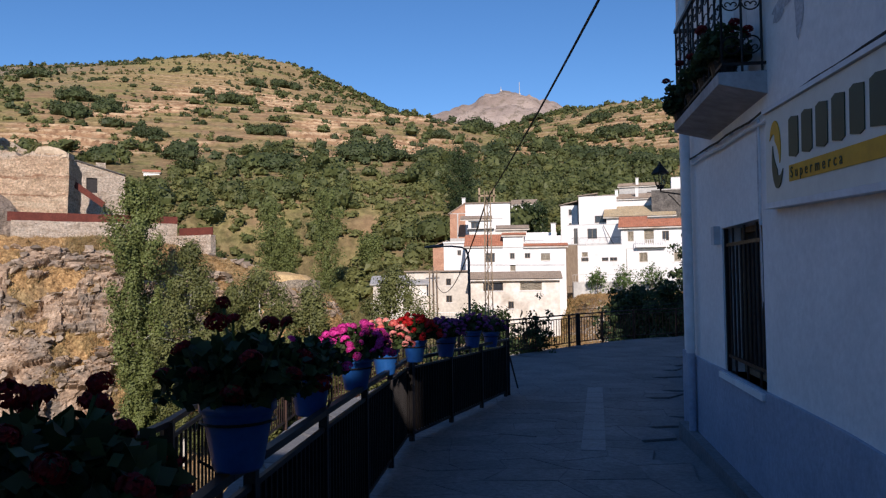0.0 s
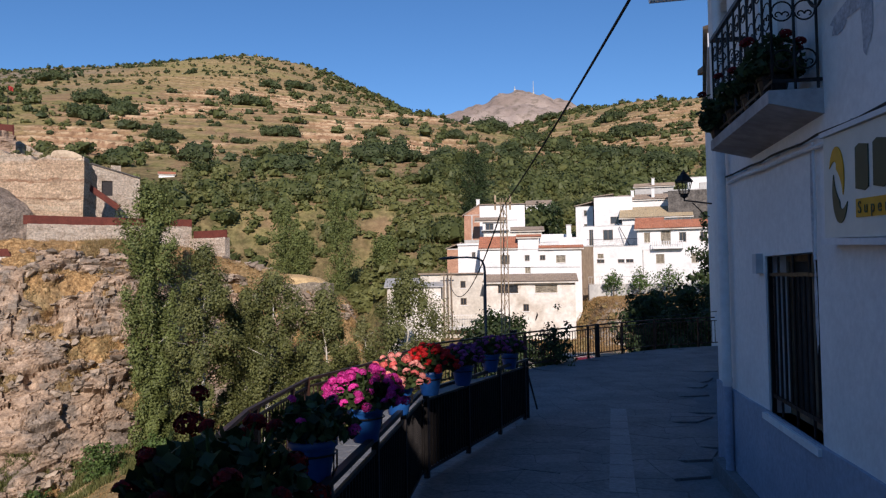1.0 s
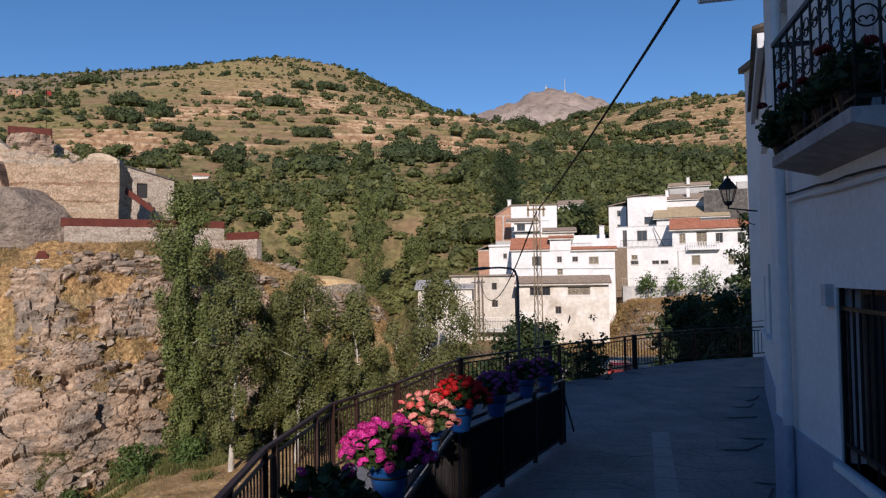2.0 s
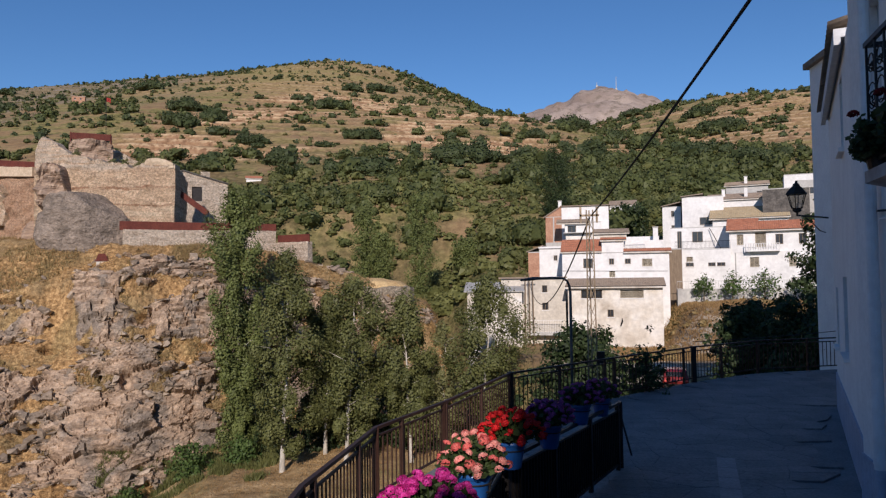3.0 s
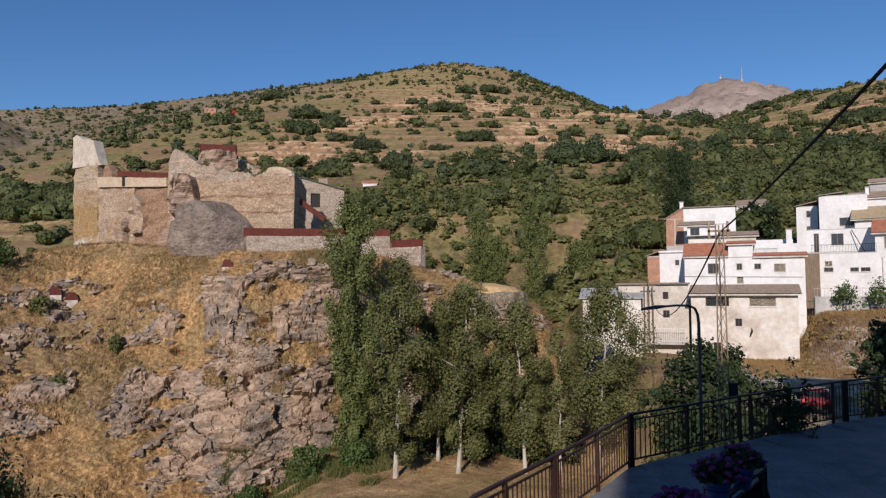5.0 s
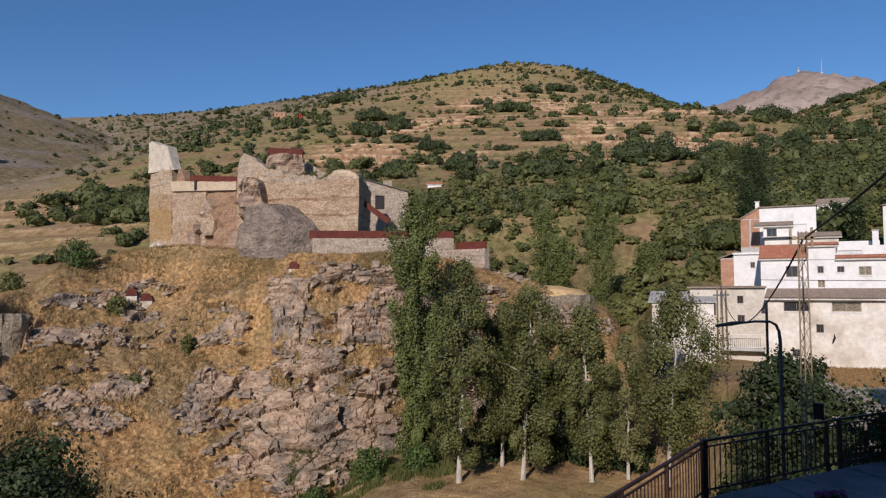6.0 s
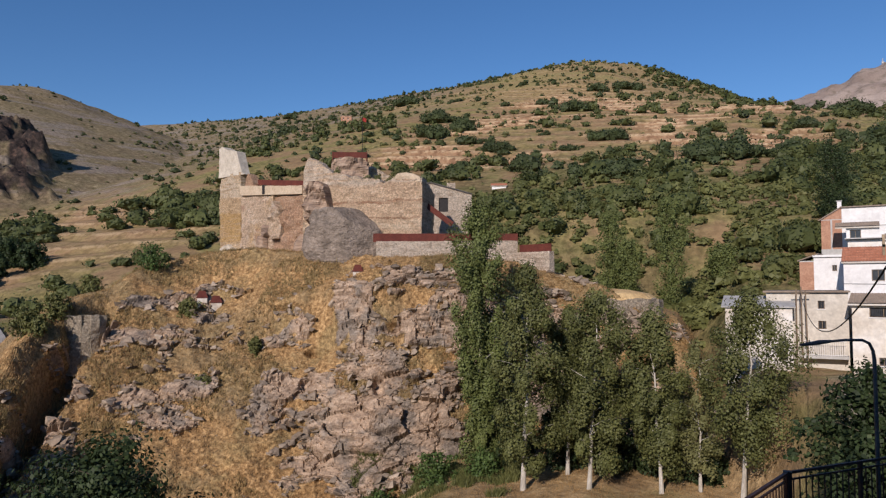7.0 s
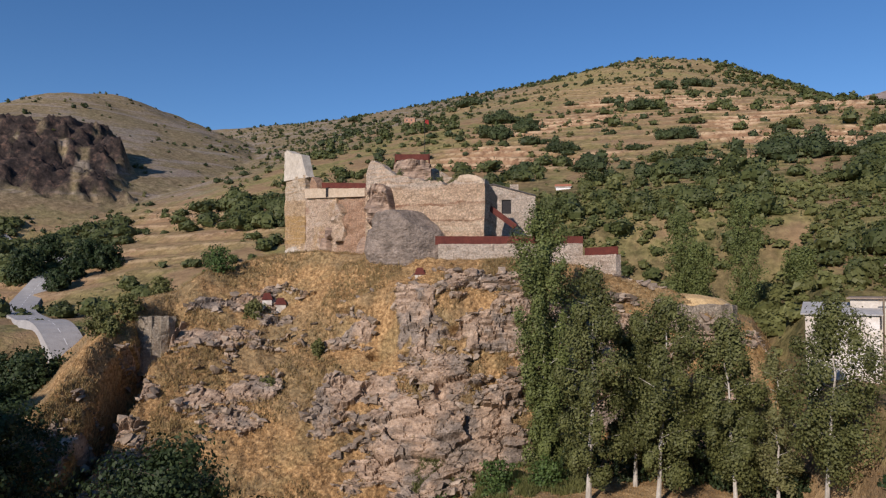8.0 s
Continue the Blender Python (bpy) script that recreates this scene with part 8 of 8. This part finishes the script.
def flower_pot(x, y, rim, colour, label, seed, wide=0.34, tall=0.46, heads=14, rail=None, mixed=None, lanky=0.0, pot=1.0):
    rng = np.random.default_rng(seed)
    t = thing("flower_pot", label, "flower pot", "pots along the railing", at=(x, y, rim))
    part("pot", POT, None, t).matrix_basis = Matrix.Scale(pot, 4)
    part("soil", lathe(bmesh.new(), [(0.19 * pot, -0.06), (0.19 * pot, -0.045)], 16), M_SOIL, t)
    if rail:
        a = math.atan2(rail[1] - y, rail[0] - x)
        dist = math.hypot(rail[0] - x, rail[1] - y)
        drop = rail[2] - rim
        bm = bmesh.new()
        ring = [(0.213 * pot * math.cos(k * math.tau / 20), 0.213 * pot * math.sin(k * math.tau / 20), -0.09) for k in range(21)]
        tube(bm, ring, 0.007, 4)
        for da in (-0.45, 0.45):
            rim_pt = (0.22 * pot * math.cos(a + da), 0.22 * pot * math.sin(a + da), -0.09)
            tube(bm, [rim_pt, (rim_pt[0], rim_pt[1], drop * 0.7), (dist * math.cos(a), dist * math.sin(a), drop + 0.02)], 0.007, 4)
        part("hanger", bm, M_IRON, t, "iron pot hanger hooked on the rail")
    n = int(700 * (wide / 0.34) ** 2 * (1.6 if lanky else 1.0))
    v = rng.normal(size=(n, 3))
    v /= np.linalg.norm(v, axis=1, keepdims=True)
    v[:, 2] = np.abs(v[:, 2])
    c = v * rng.uniform(0.35, 1.0, (n, 1)) * (wide, wide, tall * 0.82) + (0, 0, 0.02)
    V, F = leaf_quads(c, 0.07, rng, 0.0, 1.1)
    part("foliage", mesh_np("foliage", V, F), M_POTLEAF, t)
    for k in range(heads):
        a, e = k * 2.399 + rng.uniform(-0.3, 0.3), math.asin(min(1, 0.12 + 0.86 * (k + 0.5) / heads))
        up = 1.0 + (lanky * rng.uniform(0, 1) if k > heads * 0.6 else 0)
        p = Vector((wide * math.cos(e) * math.cos(a), wide * math.cos(e) * math.sin(a), tall * math.sin(e) * up)) * rng.uniform(0.88, 1.06)
        part("stem", tube(bmesh.new(), [(p.x * 0.15, p.y * 0.15, -0.05), (p.x * 0.7, p.y * 0.7, p.z * 0.6), (p.x, p.y, p.z)], 0.006, 4), M_GREEN, t)
        kind = mixed if mixed and k % 3 == 0 else colour
        hd = part("flower_head", HEADS[kind][k % 3], None, t)
        s = rng.uniform(0.62, 1.05)
        hd.matrix_basis = pose(p.x, p.y, p.z, math.degrees(0.6 * math.sin(a)), math.degrees(0.6 * math.cos(a)), rng.uniform(0, 360)) @ Matrix.Scale(s, 4)


flower_pot(-1.6, -3.85, 1.88, "darkred", "blue pot of dark red geraniums on the railing", 1, 0.34, 0.3, 18, (-1.56, -3.85, 1.62), lanky=0.3, pot=0.72)
flower_pot(-1.49, -2.42, 1.94, "darkred", "blue pot of tall dark red geraniums on the railing", 2, 0.36, 0.34, 18, (-1.54, -2.42, 1.58), lanky=0.7, pot=0.76)
flower_pot(-1.5, -0.42, 1.78, "magenta", "blue pot of leafy geraniums with few magenta heads", 3, 0.3, 0.3, 5, (-1.38, -0.42, 1.5), pot=0.72)
flower_pot(-1.3, 0.85, 1.76, "magenta", "blue pot of bright magenta geraniums", 4, 0.34, 0.3, 60, (-1.23, 1.0, 1.48), pot=0.72)
flower_pot(-1.13, 2.4, 1.68, "pink", "blue pot of salmon-pink geraniums", 5, 0.32, 0.32, 44, (-1.1, 2.4, 1.46), mixed="coral", pot=0.72)
flower_pot(-0.83, 3.65, 1.67, "red", "blue pot of bright red geraniums", 6, 0.33, 0.32, 58, (-0.97, 3.65, 1.42), pot=0.72)
flower_pot(-0.4, 4.85, 1.6, "violet", "blue pot of violet petunias", 7, 0.31, 0.28, 50, (-0.57, 4.85, 1.38), pot=0.72)
flower_pot(0.08, 6.4, 1.57, "violet", "blue pot of violet petunias in shade", 8, 0.29, 0.28, 24, (0.04, 6.4, 1.3), pot=0.72)
flower_pot(0.5, 7.65, 1.45, "violet", "blue pot of violet petunias in shade", 9, 0.29, 0.28, 22, (0.54, 7.65, 1.26), pot=0.72)

# potted geraniums and trailing plant on the balcony
def balcony_plant(lx, ly, lz, colour, label, seed, wide, tall, heads, trail=0.0):
    rng = np.random.default_rng(seed)
    p = H1 @ Vector((lx, ly, lz))
    t = thing("balcony_plant", label, "potted plant", "plants on the balcony", at=p)
    part("pot", lathe(bmesh.new(), [(0.09, 0.0), (0.12, 0.14), (0.13, 0.14), (0.13, 0.17), (0.1, 0.17)], 14), M_IRON, t)
    n = 1100
    v = rng.normal(size=(n, 3))
    v /= np.linalg.norm(v, axis=1, keepdims=True)
    v[:, 2] = np.where(v[:, 2] < 0, v[:, 2] * trail, v[:, 2])
    V, F = leaf_quads(v * rng.uniform(0.4, 1.0, (n, 1)) * (wide, wide, tall) + (0, 0, 0.2), 0.06, rng)
    part("foliage", mesh_np("foliage", V, F), M_DARKLEAF, t)
    for k in range(heads):
        a = k * 2.4
        hd = part("flower_head", HEADS[colour][k % 3], None, t)
        hd.matrix_basis = pose(wide * 0.8 * math.cos(a), wide * 0.8 * math.sin(a), 0.24 + tall * rng.uniform(0.5, 1.0))


balcony_plant(-3.75, 0.28, BZ, "darkred", "potted dark red geranium on the balcony floor", 1, 0.26, 0.34, 7)
balcony_plant(-3.2, 0.27, BZ, "darkred", "leafy potted plant on the balcony floor", 2, 0.24, 0.3, 2)
balcony_plant(-2.6, 0.27, BZ, "darkred", "leafy potted plant on the balcony floor", 3, 0.24, 0.34, 2)
balcony_plant(-2.08, 0.33, BZ, "darkred", "trailing potted plant hanging through the balcony rails", 4, 0.24, 0.3, 2, 0.5)

# ---- street lamp, pylon and overhead cables ----
M_RUSTPOLE = material("rusty_galvanised_steel", [(0.3, (0.2, 0.14, 0.085)), (0.7, (0.36, 0.29, 0.2))], 3.0, 20.0, 0.3, 0.7, 0.2, metal=0.3, relief=0.003)
sl = thing("street_lamp", "dark curved street lamp pole below the railing", "street lamp", at=(0.52, 14.85, 0))
part("pole", tube(bmesh.new(), [(0, 0, -7.0), (0, 0, 2.9), (-0.02, -0.02, 3.08), (-0.08, -0.08, 3.22), (-0.2, -0.2, 3.29), (-0.5, -0.55, 3.31), (-1.1, -1.2, 3.28)], [0.05, 0.036, 0.031, 0.029, 0.027, 0.025, 0.022], 8), M_LAMP, sl)
part("lamp_head", tube(bmesh.new(), [(-0.75, -0.82, 3.30), (-0.95, -1.04, 3.29), (-1.25, -1.36, 3.26)], [0.028, 0.045, 0.025], 8), M_LAMP, sl, "slim grey lamp head")
py = thing("lattice_pole", "thin rusty lattice pole carrying cables", "utility pole", at=(1.42, 19.0, 0))
legs = [(-0.13, -0.1), (0.13, -0.1), (0.0, 0.14)]
for lx, ly in legs:
    part("leg", tube(bmesh.new(), [(lx * 1.5, ly * 1.5, -7.0), (lx * 0.75, ly * 0.75, 5.4)], 0.02, 5), M_RUSTPOLE, py)
bm = bmesh.new()
for k in range(26):
    z0, z1 = -6.5 + 0.45 * k, -6.5 + 0.45 * (k + 1)
    f0, f1 = 1.5 - 0.75 * (z0 + 7) / 12.4, 1.5 - 0.75 * (z1 + 7) / 12.4
    for a, b in ((0, 1), (1, 2), (2, 0)):
        if k % 2:
            a, b = b, a
        bar(bm, (legs[a][0] * f0, legs[a][1] * f0, z0), (legs[b][0] * f1, legs[b][1] * f1, z1), 0.009, 4)
part("lattice", bm, M_RUSTPOLE, py)
part("top_bracket", boxes(((-0.3, -0.03, 5.2), (0.3, 0.03, 5.26)), ((-0.3, -0.03, 5.0), (-0.24, 0.03, 5.5)), ((0.2, -0.03, 5.0), (0.26, 0.03, 5.5))), M_RUSTPOLE, py)
part("junction_box", boxes(((0.12, -0.2, 0.6), (0.36, -0.08, 1.0))), M_IRON, py)
up = thing("wooden_pole", "pale wooden utility pole by the grey house", "utility pole", at=(-0.1, 82.6, 0))
for dx in (-0.35, 0.1, 0.5):
    part("pole", bar(bmesh.new(), (dx * 1.3, 0, -8.0), (dx, 0, 3.8 - abs(dx)), 0.09, 7, 0.07), M_WOOD, up)
part("crossbar", boxes(((-0.8, -0.05, 2.9), (0.9, 0.05, 3.0))), M_WOOD, up)


def hanging(a, b, sag, r, label, name="overhead_cable", n=24):
    a, b = Vector(a), Vector(b)
    pts = [a.lerp(b, k / n) - Vector((0, 0, sag * 4 * (k / n) * (1 - k / n))) for k in range(n + 1)]
    return solo(name, tube(bmesh.new(), pts, r, 6), M_CABLE, label, "cable")


hanging((1.85, -8.0, 7.35), (1.5, 18.95, 5.25), 0.28, 0.022, "thick black overhead cable from the house to the pole")
hanging((1.42, 18.95, 5.15), (-0.1, 82.6, 3.3), 3.0, 0.03, "black cable hanging across to the wooden pole")
hanging((11.0, 22.2, 1.45), (4.4, 18.7, 1.3), 0.05, 0.012, "thin wire along the railing")
hanging((11.0, 22.2, 1.5), (30, 40, 3.5), 0.3, 0.012, "thin wire along the street")

# shrub growing through the railing and the dark hedge beyond the street's end
tree("shrub", (2.72, 17.0, -0.9), 1.9, 1.25, 0.3, M_DARKLEAF, M_BARKDARK, "leafy shrub growing up behind the railing", 120, "dome", 4200, 0.075, "shrub")
for k, (x, y, z0, hh, ww) in enumerate(((11.9, 39.5, -6.0, 7.2, 4.0), (13.8, 37.0, -6.0, 7.7, 5.6), (16.9, 38.0, -6.0, 8.2, 6.0), (13.8, 43.0, -6.0, 7.4, 5.4), (15.4, 33.0, -5.0, 6.8, 5.4), (13.0, 28.5, -4.0, 5.0, 4.6))):
    tree("hedge_tree", (x, y, z0), hh, ww, 2.6 if k in (0, 1, 3) else 0.5, M_DARKLEAF, M_BARKDARK, "dark dense hedge tree in the shade", 130 + k, "dome", 6500, 0.22, "hedge", "shaded hedge trees")


# ---- cars parked on the gravel below the street ----
def parked_car(x, y, turn, paint, label):
    t = thing("parked_car", label, "car", "", at=(x, y, float(land(np.array([x]), np.array([y]))[0]) + 0.1), turn=turn)
    half = 0.85
    side = [(-1.95, 0.35), (-2.0, 0.75), (-1.9, 0.95), (-1.65, 1.4), (-1.3, 1.5), (0.0, 1.5), (0.35, 1.42), (1.0, 0.98), (1.85, 0.85), (2.0, 0.6), (1.95, 0.35)]
    bm = bmesh.new()
    rows = [[bm.verts.new((px, sy * half * (0.82 if pz > 1.2 else 1.0), pz)) for px, pz in side] for sy in (-1, 1)]
    bm.faces.new(rows[0])
    bm.faces.new(rows[1][::-1])
    for i in range(len(side)):
        j = (i + 1) % len(side)
        bm.faces.new((rows[0][j], rows[0][i], rows[1][i], rows[1][j]))
    body = part("body", bm, paint, t, bevel=0.05)
    glass = [((-1.83, 1.02), (-1.64, 1.38)), ((0.42, 1.38), (0.95, 1.02))]
    for (ax, az), (bx, bz) in glass:
        o = -0.03 if ax < -1 else 0.03
        bm = bmesh.new()
        bm.faces.new([bm.verts.new(p) for p in ((ax + o, -0.66, az), (ax + o, 0.66, az), (bx + o, 0.62, bz), (bx + o, -0.62, bz))])
        bmesh.ops.solidify(bm, geom=bm.faces[:], thickness=0.02)
        part("windscreen", bm, M_GLASSDARK, t)
    for sy in (-1, 1):
        part("side_window", boxes(((-1.2, sy * 0.76 - 0.02, 1.05), (0.35, sy * 0.76 + 0.02, 1.38))), M_GLASSDARK, t)
        part("headlight", boxes(((1.9, sy * 0.6 - 0.15, 0.62), (1.99, sy * 0.6 + 0.15, 0.78))), M_CEMENT, t)
        part("tail_light", boxes(((-2.01, sy * 0.68 - 0.12, 0.75), (-1.92, sy * 0.68 + 0.12, 0.95))), M_RED, t)
        for wx in (-1.25, 1.3):
            ty = part("tyre", lathe(bmesh.new(), [(0.16, -0.1), (0.29, -0.1), (0.31, -0.06), (0.31, 0.06), (0.29, 0.1), (0.16, 0.1)], 16), M_IRON, t)
            ty.matrix_basis = pose(wx, sy * 0.78, 0.31, 90, 0, 0)
            part("rim", lathe(bmesh.new(), [(0.04, -0.07), (0.16, -0.09), (0.16, 0.09), (0.04, 0.07)], 12), M_CEMENT, ty)
    part("bumper", boxes(((-2.05, -0.8, 0.35), (-1.9, 0.8, 0.6))), M_IRON, t)


# red paint darkened to carry the shade the car stands in
M_SHADEDRED = material("shaded_red_car_paint", [(0.3, (0.13, 0.008, 0.008)), (0.7, (0.18, 0.012, 0.01))], 1.0, 8.0, 0.05, 0.25, 0.0, spec=0.5)
parked_car(9.9, 49.0, 80, M_SHADEDRED, "red hatchback on the gravel below the street, paint darkened for shade")
# ---- flagstones of the street, laid last ----
def flagstones():
    rng = np.random.default_rng(44)
    cells = []
    nx, ny = 34, 52
    jit = rng.uniform(-0.17, 0.17, (nx + 1, ny + 1, 2))
    for b in range(ny):
        for a in range(nx):
            q = [(-3.0 + 0.5 * (a + i) + (0.22 if (b + k) % 2 else 0) + jit[a + i, b + k, 0], -4.2 + 0.5 * (b + k) + jit[a + i, b + k, 1]) for i, k in ((0, 0), (1, 0), (1, 1), (0, 1))]
            ok = all(px > edge_x(py) + 0.08 and px < ((wall_x(py) - 0.17) if py < 4.4 else (3.3 + (py - 4.8) * 0.361 - 0.08 if py < 14.6 else 13.0)) and py < 21.8 for px, py in q)
            if ok:
                cells.append(q)
    near = sorted(range(len(cells)), key=lambda i: abs(cells[i][0][1] - 2.5) + 0.2 * abs(cells[i][0][0]))[:300]
    near = set(near)
    V, F = [], []
    for i, q in enumerate(cells):
        cx, cy = sum(p[0] for p in q) / 4, sum(p[1] for p in q) / 4
        c = [(cx + (px - cx) * 0.993, cy + (py - cy) * 0.993) for px, py in q]
        lift = rng.uniform(-0.002, 0.003)
        top = [(px, py, street_z(py) + lift + rng.uniform(-0.0015, 0.0015)) for px, py in c]
        low = [(px, py, street_z(py) - 0.05) for px, py in c]
        inner = [(cx + (px - cx) * 0.96, cy + (py - cy) * 0.96, pz + 0.004) for px, py, pz in top]
        vs = low + top + inner
        fs = [(0, 1, 5, 4), (1, 2, 6, 5), (2, 3, 7, 6), (3, 0, 4, 7), (4, 5, 9, 8), (5, 6, 10, 9), (6, 7, 11, 10), (7, 4, 8, 11), (8, 9, 10, 11)]
        if i in near:
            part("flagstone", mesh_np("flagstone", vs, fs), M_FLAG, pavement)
        else:
            n = len(V)
            V += vs
            F += [tuple(n + k for k in f) for f in fs]
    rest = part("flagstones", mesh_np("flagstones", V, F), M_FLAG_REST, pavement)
    tagged(rest, kind="stuff")


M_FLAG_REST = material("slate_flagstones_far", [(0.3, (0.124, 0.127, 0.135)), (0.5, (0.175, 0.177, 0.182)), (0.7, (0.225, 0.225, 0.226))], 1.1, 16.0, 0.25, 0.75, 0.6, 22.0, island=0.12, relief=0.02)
flagstones()
M_GUTTER = material("pale_worn_slab", [(0.3, (0.2, 0.208, 0.22)), (0.7, (0.27, 0.275, 0.285))], 1.6, 18.0, 0.2, 0.7, 0.5, relief=0.01)
gut = thing("drain_strip", "row of paler worn slabs set along the street", "paving strip", kind="structure")
for k in range(9):
    a, b = Vector((1.35 + 0.16 * k, 3.2 + 0.68 * k, 0)), Vector((1.35 + 0.16 * (k + 1), 3.2 + 0.68 * (k + 1), 0))
    a.z, b.z = street_z(a.y), street_z(b.y)
    m = Matrix.Translation(a) @ (b - a).to_track_quat("X", "Z").to_matrix().to_4x4()
    part("slab", boxes(((0.01, -0.15, -0.05), ((b - a).length - 0.01, 0.15, 0.014)), turn=m), M_GUTTER, gut, bevel=0.006)
